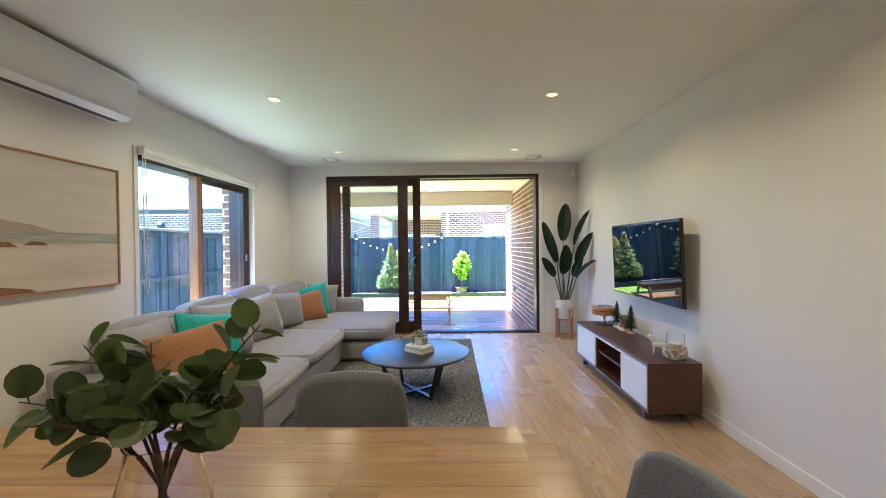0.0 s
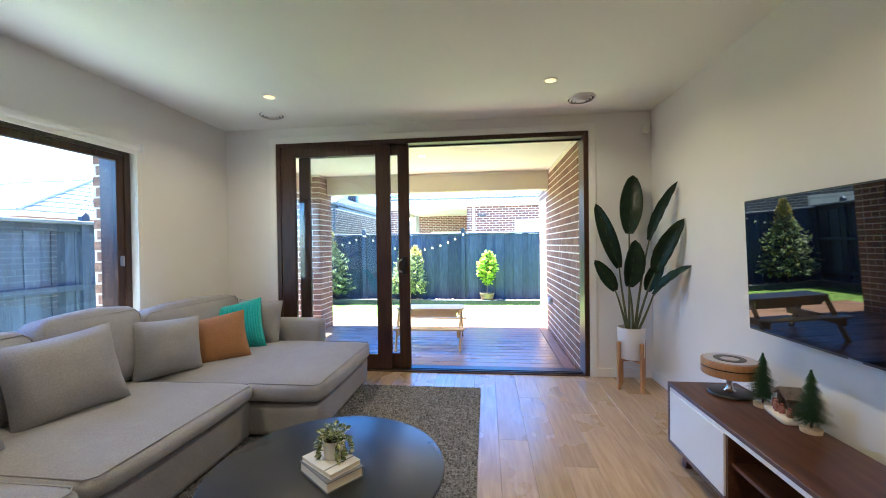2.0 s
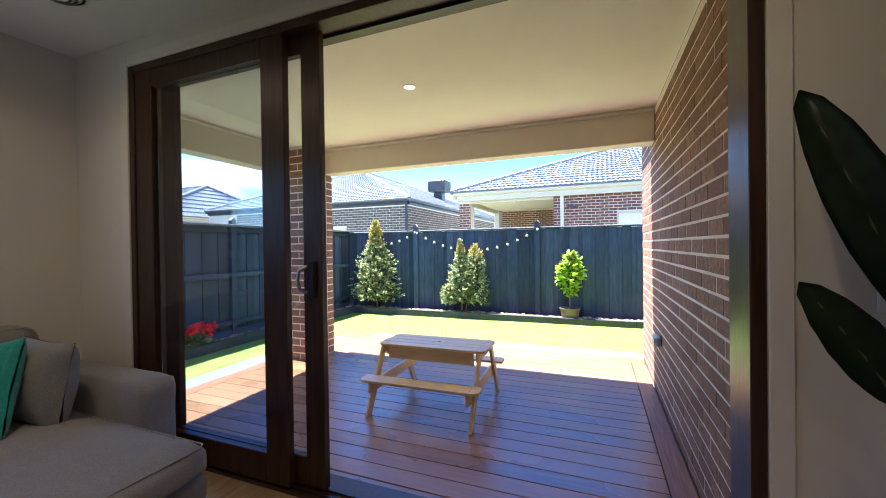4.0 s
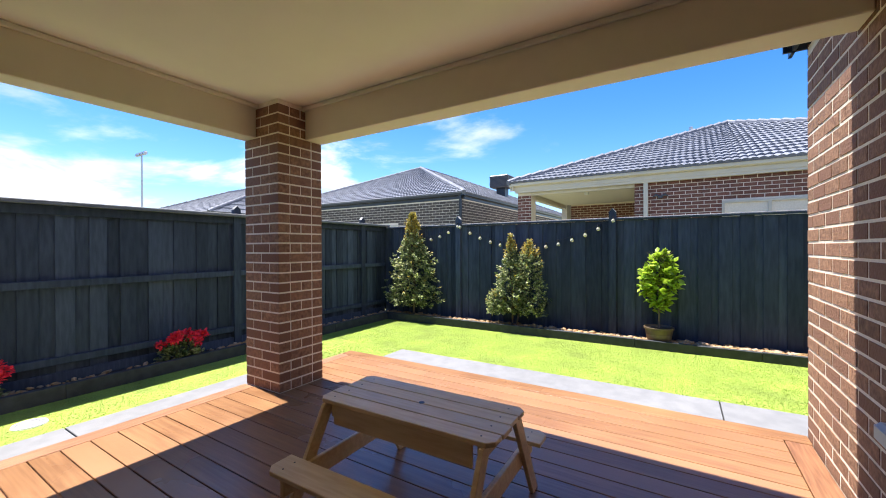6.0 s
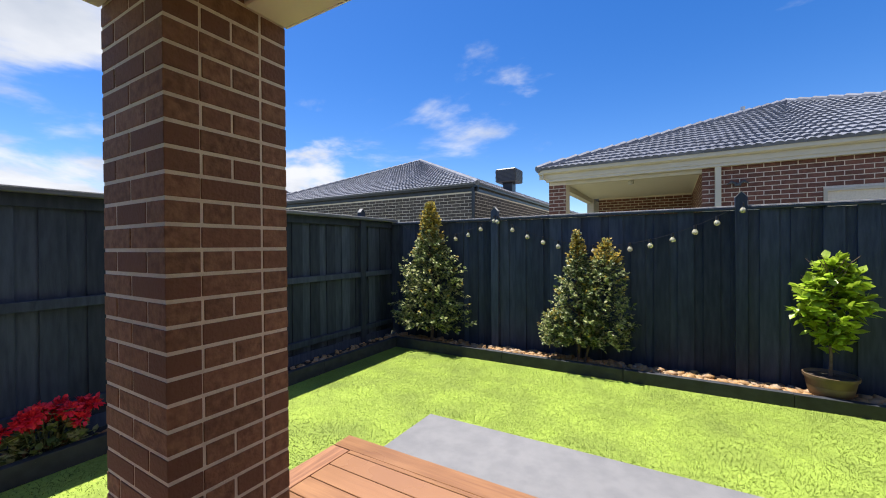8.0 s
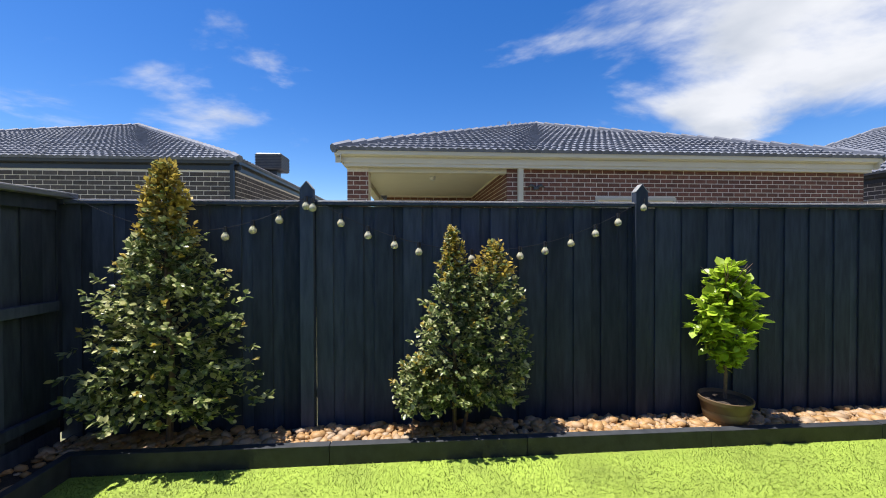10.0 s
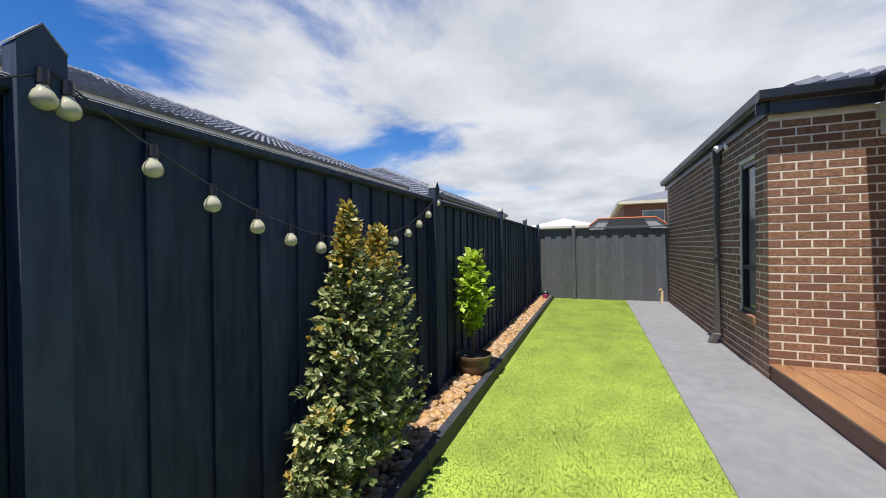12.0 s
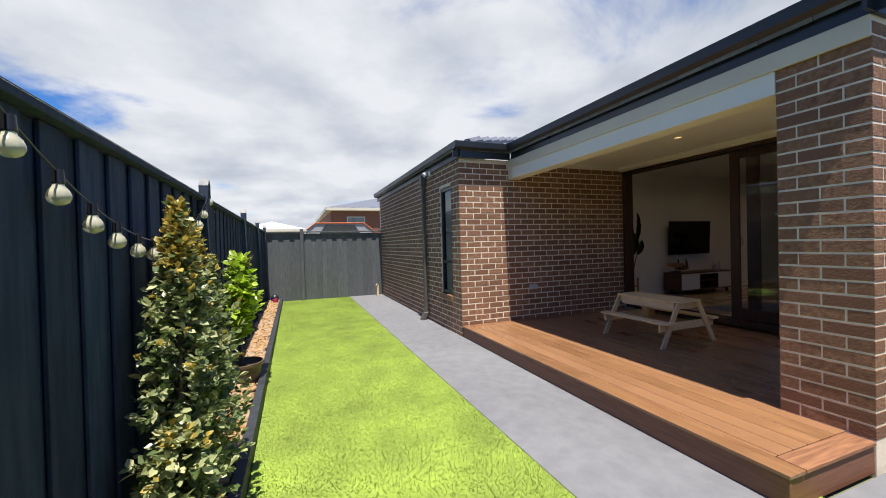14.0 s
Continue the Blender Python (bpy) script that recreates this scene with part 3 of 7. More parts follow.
def tiled_slope(parent, a, b, c, d, mat="tile", course=0.34, wave=0.30, label=""):
    """A slope with eave a-b and top edge d-c, in stepped and rolled tile courses."""
    a, b, c, d = (Vector(p) for p in (a, b, c, d))
    up = ((d + c) / 2 - (a + b) / 2)
    n = max(int(up.length / course), 2)
    nrm = (b - a).cross(d - a).normalized()
    if nrm.z < 0:
        nrm = -nrm
    eave = (b - a).normalized()
    verts, faces = [], []
    for i in range(n):
        t0, t1 = i / n, (i + 1) / n
        l0, r0, l1, r1 = a.lerp(d, t0), b.lerp(c, t0), a.lerp(d, t1), b.lerp(c, t1)
        m = max(round((r0 - l0).length / wave), 1)
        for k in range(m):
            s = len(verts)
            lift = random.uniform(-0.003, 0.003)
            for e in range(7):
                u = (k + e / 6 * 0.985) / m
                p0, p1 = l0.lerp(r0, u), l1.lerp(r1, u)
                roll = 0.026 * abs(math.sin(e / 6 * 2 * math.pi)) + lift
                verts += [p0 - nrm * 0.01, p0 + nrm * (0.040 + roll), p1 + nrm * (0.002 + roll)]
            for e in range(6):
                q = s + 3 * e
                faces += [(q, q + 3, q + 4, q + 1), (q + 1, q + 4, q + 5, q + 2)]
    ob = new("roof_tiles", raw("roof_tiles", verts, faces, mat, False))
    ob.parent = parent
    return tagged(ob, label, "", "", "stuff")


def ridge_caps(parent, p, q, mat="tile"):
    p, q = Vector(p), Vector(q)
    n = max(int((q - p).length / 0.36), 1)
    bm = bmesh.new()
    for i in range(n):
        a, b = p.lerp(q, i / n), p.lerp(q, (i + 1.08) / n)
        tube(bm, [a + Vector((0, 0, 0.02)), b + Vector((0, 0, 0.045))], [0.085, 0.10], 7)
    ob = part("ridge_cap", bm, mat, parent)
    return tagged(ob, kind="stuff")


roof = thing("roof", "charcoal tiled hip roof of the house", "roof", (0, 0, 0), kind="structure")
tiled_slope(roof, (BX - 0.08, BY + 0.08, 2.54), (GX + 0.3, BY + 0.08, 2.54), (GX + 0.3, 5.6, 3.9), (4.2, 5.6, 3.65))
tiled_slope(roof, (BX - 0.08, 6.0, 2.54), (BX - 0.08, BY + 0.08, 2.54), (4.2, 5.6, 3.65), (4.2, 4.5, 3.65))
tiled_slope(roof, (-2.86, 8.35, 2.52), (BX - 0.14, 8.35, 2.52), (BX - 0.5, 2.5, 4.5), (-0.5, 2.5, 4.5))
tiled_slope(roof, (-2.86, -3.0, 2.52), (-2.86, 8.35, 2.52), (-0.5, 2.5, 4.5), (-0.5, -1.0, 4.5))
ridge_caps(roof, (-2.4, 7.2, 2.94), (-0.5, 2.5, 4.5))
ridge_caps(roof, (BX + 0.3, BY - 0.3, 2.72), (4.2, 5.6, 3.65))

# ---- things in the room ----


def soft_box(bm, x0, x1, y0, y1, z0, z1, r=0.05, puff=0.0, n=7, pinch=0.0):
    """A cushion: a box of a fine grid with rounded edges and bulging faces."""
    cx, cy, cz = (x0 + x1) / 2, (y0 + y1) / 2, (z0 + z1) / 2
    hx, hy, hz = (x1 - x0) / 2, (y1 - y0) / 2, (z1 - z0) / 2
    t = bmesh.new()
    bmesh.ops.create_cube(t, size=2.0)
    bmesh.ops.subdivide_edges(t, edges=t.edges, cuts=n, use_grid_fill=True)
    for v in t.verts:
        q = [v.co.x * hx, v.co.y * hy, v.co.z * hz]
        core = [max(-(h - r), min(h - r, a)) for a, h in zip(q, (hx, hy, hz))]
        d = Vector([a - b for a, b in zip(q, core)])
        if d.length > 1e-6:
            d = d.normalized() * r
        p = Vector(core) + d
        f = [(1 - (a / h) ** 2) for a, h in zip(q, (hx, hy, hz))]
        p.x += puff * (v.co.x) * f[1] * f[2] if abs(v.co.x) > 0.99 else 0
        p.y += puff * (v.co.y) * f[0] * f[2] if abs(v.co.y) > 0.99 else 0
        p.z += puff * (v.co.z) * f[0] * f[1] if abs(v.co.z) > 0.99 else 0
        w = 0.006 * noise.noise(Vector((p.x + cx * 3, p.y + cy * 3, p.z + cz)) * 6.0)
        p += Vector((w, w, w))
        v.co = p + Vector((cx, cy, cz))
    me = bpy.data.meshes.new("tmp")
    t.to_mesh(me)
    t.free()
    bm.from_mesh(me)
    bpy.data.meshes.remove(me)


def pillow_mesh(bm, w, h, d, cords=0):
    """A scatter cushion lying in the x-z plane, its base at z = 0, swelling along y."""
    n = 16 if cords == 0 else 96
    for side in (-1, 1):
        grid = []
        for i in range(n + 1):
            row = []
            for j in range(15):
                u, v = -1 + 2 * i / n, -1 + 2 * j / 14
                sw = max(0.0, (1 - abs(u) ** 2.4) * (1 - abs(v) ** 2.4)) ** 0.46
                x = u * w / 2 * (1 - 0.06 * (1 - v * v) * abs(u))
                z = v * h / 2 * (1 - 0.06 * (1 - u * u) * abs(v))
                y = side * (d / 2 * sw + 0.004)
                if cords and sw > 0.05:
                    y += side * 0.005 * math.sin(i * math.pi / 2)
                y += 0.008 * noise.noise(Vector((u * 2, v * 2, side + w * 9)))
                row.append(bm.verts.new((x, y, z + h / 2)))
            grid.append(row)
        for i in range(n):
            for j in range(14):
                f = (grid[i][j], grid[i + 1][j], grid[i + 1][j + 1], grid[i][j + 1])
                bm.faces.new(f if side < 0 else f[::-1])
    bmesh.ops.remove_doubles(bm, verts=bm.verts, dist=0.0012)


# sofa with a chaise
sofa = thing("sofa", "light grey fabric corner sofa with a chaise, on the rug's edge", "sofa", (0, 0, 0.0))
SX = -2.36
bm = bmesh.new()
soft_box(bm, SX + 0.02, -1.22, 2.16, 4.28, 0.03, 0.285, 0.025, 0.0, 5)
part("base", bm, "fabric", sofa, smooth="all")
bm = bmesh.new()
soft_box(bm, SX + 0.02, -0.78, 4.285, 5.42, 0.03, 0.245, 0.025, 0.0, 5)
part("chaise_base", bm, "fabric", sofa, smooth="all")


def piping(parent, loop, m=None):
    """A thin sewn cord round a cushion's edge."""
    bm = bmesh.new()
    tube(bm, loop + loop[:1], 0.0042, 6)
    if m is not None:
        bmesh.ops.transform(bm, matrix=m, verts=bm.verts)
    part("piping", bm, "fabric", parent, smooth="all")


def seam(a0, a1, b0, b1, c, r):
    """Points round a rectangle with cut corners, at depth c."""
    return [(a0 + r, b0, c), (a1 - r, b0, c), (a1, b0 + r, c), (a1, b1 - r, c), (a1 - r, b1, c), (a0 + r, b1, c), (a0, b1 - r, c), (a0, b0 + r, c)]


for y0, y1, x1, z1 in ((2.29, 3.185, -1.17, 0.43), (3.195, 4.255, -1.17, 0.43), (4.265, 5.41, -0.745, 0.418)):
    bm = bmesh.new()
    zt = z1 - 0.02
    soft_box(bm, SX + 0.18, x1, y0, y1, 0.25 if z1 < 0.42 else 0.287, zt, 0.055, 0.03, 9)
    cu = part("seat_cushion", bm, "fabric", sofa, smooth="all")
    piping(cu, seam(SX + 0.20, x1 - 0.015, y0 + 0.016, y1 - 0.016, zt - 0.014, 0.03))
bm = bmesh.new()
soft_box(bm, SX, SX + 0.17, 2.16, 5.60, 0.03, 0.62, 0.05, 0.0, 7)
part("backrest", bm, "fabric", sofa, smooth="all")
bm = bmesh.new()
soft_box(bm, SX + 0.16, -1.19, 2.04, 2.285, 0.03, 0.575, 0.035, 0.0, 7)
part("arm", bm, "fabric", sofa, smooth="all")
bm = bmesh.new()
soft_box(bm, SX + 0.16, -1.27, 5.415, 5.62, 0.03, 0.575, 0.045, 0.006, 7)
part("arm", bm, "fabric", sofa, smooth="all")
for y0, y1, z1, lean in ((2.31, 3.02, 0.83, -10), (3.03, 3.70, 0.86, -11), (3.71, 4.33, 0.89, -9), (4.34, 5.38, 0.84, -10)):
    bm = bmesh.new()
    w, h = (y1 - y0) / 2, z1 - 0.43
    soft_box(bm, -0.115, 0.115, -w, w, 0, h, 0.065, 0.035, 10)
    m = pose(SX + 0.275, (y0 + y1) / 2, 0.42, 0, lean, 0)
    bmesh.ops.transform(bm, matrix=m, verts=bm.verts)
    cu = part("back_cushion", bm, "fabric", sofa, smooth="all")
    for side in (-1, 1):
        piping(cu, [(side * 0.097, a, b) for a, b, c in seam(-w + 0.018, w - 0.018, 0.018, h - 0.018, 0, 0.035)], m)
for x in (SX + 0.1, -1.3):
    for y in (2.25, 4.1):
        part("foot", boxes((x - 0.03, x + 0.03, y - 0.03, y + 0.03, 0, 0.031)), "black", sofa)
for x, y in ((-0.86, 4.4), (-0.86, 5.32), (SX + 0.1, 5.45)):
    part("foot", boxes((x - 0.03, x + 0.03, y - 0.03, y + 0.03, 0, 0.031)), "black", sofa)


def scatter(label, mat, w, h, d, loc, rz, lean, roll=0.0, cords=0):
    bm = bmesh.new()
    pillow_mesh(bm, w, h, d, cords)
    ob = tagged(new("scatter_cushion", mesh_of(bm, "scatter_cushion", mat, "all")), label, "cushion", "cushions on the sofa")
    ob.matrix_basis = pose(*loc, 0, 0, rz) @ pose(0, 0, 0, lean, 0, 0) @ pose(0, 0, 0, 0, roll, 0)
    return ob


G1, G2, G3 = "plump light grey fabric cushion on the sofa", "tan corduroy cushion on the sofa", "ribbed teal cushion leaning on the sofa"
scatter(G1, "fabric", 0.50, 0.43, 0.25, (-1.92, 2.42, 0.415), 84, -16)
scatter(G3, "teal", 0.46, 0.45, 0.15, (-1.70, 2.70, 0.415), 66, -22, 10, 1)
scatter(G2, "tan", 0.50, 0.40, 0.16, (-1.60, 2.46, 0.415), 60, -24, -5)
scatter(G1, "fabric", 0.54, 0.46, 0.26, (-1.80, 3.08, 0.415), 80, -16, 3)
scatter(G1, "fabric", 0.48, 0.44, 0.25, (-1.80, 3.68, 0.415), 68, -16, -6)
scatter(G1, "fabric", 0.42, 0.40, 0.24, (-1.86, 4.34, 0.395), 60, -12, 2)
scatter(G2, "tan", 0.50, 0.38, 0.16, (-1.74, 4.64, 0.385), 30, -20, -9)
scatter(G3, "teal", 0.50, 0.44, 0.15, (-1.82, 5.00, 0.375), 12, -20, -12, 1)
scatter(G1, "fabric", 0.42, 0.42, 0.20, (-1.78, 5.24, 0.375), 4, -8, 2)

# rug
bm = bmesh.new()
box(bm, -1.55, 0.27, 2.56, 5.315, 0.0, 0.012)
rug = thing("rug", "thick speckled grey woven wool rug on the floor", "rug")
part("backing", bm, "rug", rug)
verts, faces = [], []
ny, nx = 150, 96
for j in range(ny):
    for i in range(nx):
        x = -1.55 + 1.82 * (i + 0.5) / nx + random.uniform(-0.004, 0.004)
        y = 2.56 + 2.755 * (j + 0.5) / ny + random.uniform(-0.004, 0.004)
        rx, ry, h = random.uniform(0.008, 0.011), random.uniform(0.006, 0.009), random.uniform(0.016, 0.022)
        s = len(verts)
        verts += [(x - rx, y - ry, 0.010), (x + rx, y - ry, 0.010), (x + rx, y + ry, 0.010), (x - rx, y + ry, 0.010), (x - rx * 0.45, y, h), (x + rx * 0.45, y, h)]
        faces += [(s, s + 1, s + 5, s + 4), (s + 1, s + 2, s + 5), (s + 2, s + 3, s + 4, s + 5), (s + 3, s, s + 4)]
ob = new("pile", raw("pile", verts, faces, "rug", True))
ob.parent = rug
tagged(ob, "", "", "", "stuff")

# coffee table
CT = thing("coffee_table", "round black coffee table with crossed steel legs on the rug", "coffee table", (-0.315, 3.40, 0.012))
bm = bmesh.new()
turned(bm, [(0, 0.350), (0.455, 0.350), (0.472, 0.356), (0.475, 0.364), (0.471, 0.371), (0.462, 0.373), (0, 0.373)], 64)
part("tabletop", bm, "table_black", CT, smooth=True)
for k in range(4):
    a = radians(38 + 90 * k)
    bm = bmesh.new()
    box(bm, -0.018, 0.018, -0.008, 0.008, 0, 0.36)
    for v in bm.verts:
        v.co.x += 0.22 + (v.co.z / 0.36) * 0.13
    bmesh.ops.transform(bm, matrix=Matrix.Rotation(a, 4, "Z"), verts=bm.verts)
    part("leg", bm, "black", CT)
for k in range(2):
    bm = boxes((-0.235, 0.235, -0.018, 0.018, 0.006 + 0.001 * k, 0.026 + 0.001 * k), bevel=0.002)
    bmesh.ops.transform(bm, matrix=Matrix.Rotation(radians(38 + 90 * k), 4, "Z"), verts=bm.verts)
    part("cross_bar", bm, "black", CT)
TZ = 0.385
bk = thing("book", "thick book with a grey cover on the coffee table", "book", (-0.285, 3.36, TZ), -38, "books on the coffee table")
part("pages", boxes((-0.105, 0.105, -0.075, 0.072, 0.004, 0.036)), "book", bk, "cream page block")
part("cover", boxes((-0.108, 0.108, -0.078, 0.078, 0.0362, 0.040), (-0.108, 0.108, -0.078, 0.078, 0, 0.004), (-0.108, 0.108, 0.0725, 0.078, 0.004, 0.0362)), "bookgrey", bk)
bk = thing("notebook", "cream notebook with an elastic band on a book", "book", (-0.288, 3.365, TZ + 0.040), -34, "books on the coffee table")
part("pages", boxes((-0.098, 0.098, -0.066, 0.066, 0.002, 0.016)), "book", bk)
part("cover", boxes((-0.10, 0.10, -0.068, 0.068, 0.0162, 0.019), (-0.10, 0.10, -0.068, 0.068, 0, 0.002), bevel=0.001), "bookcov", bk)
part("band", boxes((0.055, 0.061, -0.0685, 0.0685, 0.0191, 0.0198)), "bookgrey", bk, "grey elastic band")


def small_leaves(n, place, size, lift=0.3, fold=0.15):
    """Many small pointed leaves. place() gives a point and the way it faces."""
    verts, faces = [], []
    for _ in range(n):
        p, d = place()
        d = Vector(d).normalized()
        s = size * random.uniform(0.65, 1.3)
        side = d.cross(Vector((random.gauss(0, 0.55), random.gauss(0, 0.55), 1))).normalized()
        up = side.cross(d)
        k = len(verts)
        w = s * 0.32
        droop = up * (-0.10 * s)
        verts += [p, p + d * s * 0.28 + side * w * 0.82 + up * w * fold, p + d * s * 0.62 + side * w + up * w * fold + droop * 0.4, p + d * s + droop,
                  p + d * s * 0.62 - side * w + up * w * fold + droop * 0.4, p + d * s * 0.28 - side * w * 0.82 + up * w * fold, p + d * s * 0.45 - up * w * 0.12]
        faces += [(k + i, k + (i + 1) % 6, k + 6) for i in range(6)]
    return verts, faces


def leafy(name, parent, verts, faces, mat, label=""):
    ob = new(name, raw(name, verts, faces, mat, False))
    ob.parent = parent
    return tagged(ob, label, "", "", "stuff")


sp = thing("potted_succulent", "small trailing succulent in a white pot on books", "plant", (-0.28, 3.38, TZ + 0.0592))
bm = bmesh.new()
turned(bm, [(0, 0), (0.034, 0), (0.038, 0.004), (0.046, 0.072), (0.043, 0.072), (0.036, 0.02), (0, 0.02)], 28)
part("pot", bm, "ceramic", sp, "white ceramic pot", True)
bm = bmesh.new()
turned(bm, [(0, 0.060), (0.040, 0.060), (0, 0.061)], 20)
part("soil", bm, "soil", sp)


def trail():
    a = random.uniform(0, 2 * math.pi)
    if random.random() < 0.55:
        r = random.uniform(0, 0.055)
        return Vector((r * math.cos(a), r * math.sin(a), 0.070 + random.uniform(0, 0.045))), (math.cos(a), math.sin(a), random.uniform(-0.2, 0.9))
    a = random.choice((3.4, 3.7, 2.9, 5.3, 5.7, 0.3))
    a += random.uniform(-0.1, 0.1)
    r = random.uniform(0.046, 0.062)
    return Vector((r * math.cos(a), r * math.sin(a), random.uniform(0.002, 0.08))), (math.cos(a), math.sin(a), random.uniform(-0.9, 0.2))


leafy("leaves", sp, *small_leaves(420, trail, 0.018), "lilly")

# low cabinet under the television
cab = thing("tv_cabinet", "low walnut television cabinet with white doors", "cabinet", (1.408, 2.781, 0), 0)
CD, CL = 0.386, 1.566
part("top", boxes((0.0, CD, 0, CL, 0.425, 0.447), bevel=0.002), "walnut", cab)
part("bottom_panel", boxes((0.0, CD, 0, CL, 0.085, 0.105), bevel=0.002), "walnut", cab)
part("side_panel", boxes((0.0, CD, 0, 0.02, 0.105, 0.425), bevel=0.001), "walnut", cab)
part("side_panel", boxes((0.0, CD, CL - 0.02, CL, 0.105, 0.425), bevel=0.001), "walnut", cab)
part("back_panel", boxes((CD - 0.012, CD, 0.02, CL - 0.02, 0.105, 0.425)), "walnut", cab)
part("divider", boxes((0.012, CD - 0.012, 0.45, 0.468, 0.105, 0.425)), "walnut", cab)
part("divider", boxes((0.012, CD - 0.012, 1.005, 1.023, 0.105, 0.425)), "walnut", cab)
part("shelf", boxes((0.03, CD - 0.012, 0.468, 1.005, 0.255, 0.272)), "walnut", cab)
part("rail", boxes((0.004, 0.018, 0.02, CL - 0.02, 0.402, 0.425), bevel=0.001), "white_lac", cab, "white strip under the top")
part("door", boxes((0.002, 0.018, 0.022, 0.452, 0.107, 0.400), bevel=0.002), "white_lac", cab, "white lacquered door")
part("door", boxes((0.002, 0.018, 1.021, CL - 0.022, 0.107, 0.400), bevel=0.002), "white_lac", cab, "white lacquered door")
for x in (0.05, CD - 0.06):
    for y in (0.15, CL - 0.15):
        bm = bmesh.new()
        box(bm, x - 0.024, x + 0.024, y - 0.026, y + 0.026, 0, 0.085)
        for v in bm.verts:
            if v.co.z < 0.04:
                v.co.x = x + (v.co.x - x) * 0.7
                v.co.y = y + (v.co.y - y) * 0.7 + (0.03 if y > 0.8 else -0.03)
        part("leg", bm, "walnut", cab)

# television on the wall
tv = thing("television", "flat black television mounted on the wall, switched off", "television", (1.770, 3.582, 0.802))
part("casing", boxes((0.004, 0.030, -0.618, 0.618, 0, 0.70), (0.0301, 0.072, -0.4, 0.4, 0.10, 0.45), bevel=0.003), "black", tv)
part("screen", boxes((0.0, 0.0038, -0.609, 0.609, 0.014, 0.692)), "screen", tv, "glossy black screen")
part("bracket", boxes((0.072, XR - 1.762, -0.22, 0.22, 0.16, 0.40), bevel=0.003), "black", tv)
tv.matrix_basis = pose(1.770, 3.582, 0.802, 0, -2.2, 0)
part("badge", boxes((-0.0008, 0.0, -0.03, 0.03, 0.004, 0.009)), "satin", tv, "small silver mark")

# things on the cabinet
CZ = 0.447
M["lamp_top"] = material("satin_grey_top", (0.40, 0.36, 0.40), (0.43, 0.39, 0.43), 0.3, scale=5)
lamp = thing("speaker_lamp", "round wood and black lamp on a chrome stem", "lamp", (1.655, 4.175, CZ))
bm = bmesh.new()
turned(bm, [(0, 0), (0.10, 0), (0.105, 0.005), (0.10, 0.014), (0.085, 0.018), (0, 0.018)], 40)
part("base", bm, "black", lamp, smooth=True)
bm = bmesh.new()
turned(bm, [(0.03, 0.018), (0.018, 0.03), (0.014, 0.06), (0.02, 0.095), (0.05, 0.11), (0, 0.11)], 20)
part("stem", bm, "chrome", lamp, "chrome stem", True)
bm = bmesh.new()
turned(bm, [(0, 0.108), (0.128, 0.108), (0.133, 0.112), (0.133, 0.148), (0.128, 0.1485), (0, 0.1485)], 48)
part("wooden_ring", bm, "stand", lamp, "honey timber ring", True)
bm = bmesh.new()
turned(bm, [(0.134, 0.1565), (0.134, 0.182), (0.130, 0.188), (0.0, 0.188), (0.0, 0.1565)], 48)
part("upper_ring", bm, "stand", lamp, smooth=True)
bm = bmesh.new()
turned(bm, [(0, 0.1486), (0.126, 0.1486), (0.126, 0.1564), (0, 0.1564)], 48)
part("speaker_gap", bm, "black", lamp, "black band between the rings", True)
bm = bmesh.new()
turned(bm, [(0, 0.1885), (0.122, 0.1885), (0.122, 0.192), (0, 0.192)], 48)
part("top_plate", bm, "lamp_top", lamp, "satin mauve-grey top", True)
bm = bmesh.new()
turned(bm, [(0.045, 0.1921), (0.075, 0.1921), (0.075, 0.1945), (0.045, 0.1945), (0.045, 0.1921)], 40)
part("charging_ring", bm, "black", lamp, "black ring on top", True)


def mini_tree(x, y, h):
    t = thing("ornament_tree", "little bottle-brush fir tree on a wood slice", "ornament", (x, y, CZ), random.uniform(0, 90), "fir tree ornaments")
    bm = bmesh.new()
    turned(bm, [(0, 0), (0.038, 0), (0.04, 0.018), (0.037, 0.02), (0, 0.02)], 16)
    part("base", bm, "pine", t, "sawn wood slice", True)
    bm = bmesh.new()
    tube(bm, [(0, 0, 0.02), (0, 0, h)], [0.005, 0.002], 6)
    part("trunk", bm, "twig", t)
    v, f = [], []
    tiers = 5
    for i in range(2600):
        q = random.random()
        z = 0.045 + (h - 0.045) * q
        frac = (q * tiers) % 1.0
        r = 0.094 * (1 - q) ** 0.85 * (1.0 - 0.35 * frac) + 0.005
        a = random.uniform(0, 2 * math.pi)
        r0 = 0.004
        p0 = Vector((r0 * math.cos(a), r0 * math.sin(a), z + 0.008))
        p1 = Vector((r * math.cos(a), r * math.sin(a), z - 0.006))
        s = Vector((-math.sin(a), math.cos(a), 0)) * 0.0016
        k = len(v)
        v += [p0 - s, p0 + s, p1]
        f.append((k, k + 1, k + 2))
    leafy("needles", t, v, f, "leaf_fir")


M["leaf_fir"] = material("fir_bristle", (0.012, 0.042, 0.014), (0.028, 0.075, 0.024), 0.7, scale=40, spread=0.3)
M["hut"] = material("weathered_bark_hut", (0.11, 0.085, 0.07), (0.17, 0.14, 0.12), 0.9, scale=40, bump=0.3)
M["figure"] = material("painted_figures", (0.23, 0.07, 0.055), (0.33, 0.17, 0.13), 0.7, scale=60)
mini_tree(1.715, 4.01, 0.265)
mini_tree(1.735, 3.745, 0.265)
hut = thing("ornament_hut", "small weathered stable scene with painted figures", "ornament", (1.735, 3.88, CZ), -8)
bm = bmesh.new()
soft_box(bm, -0.055, 0.05, -0.09, 0.09, 0, 0.03, 0.012, 0.003, 5)
part("base", bm, "book", hut, "beige stone base", "all")
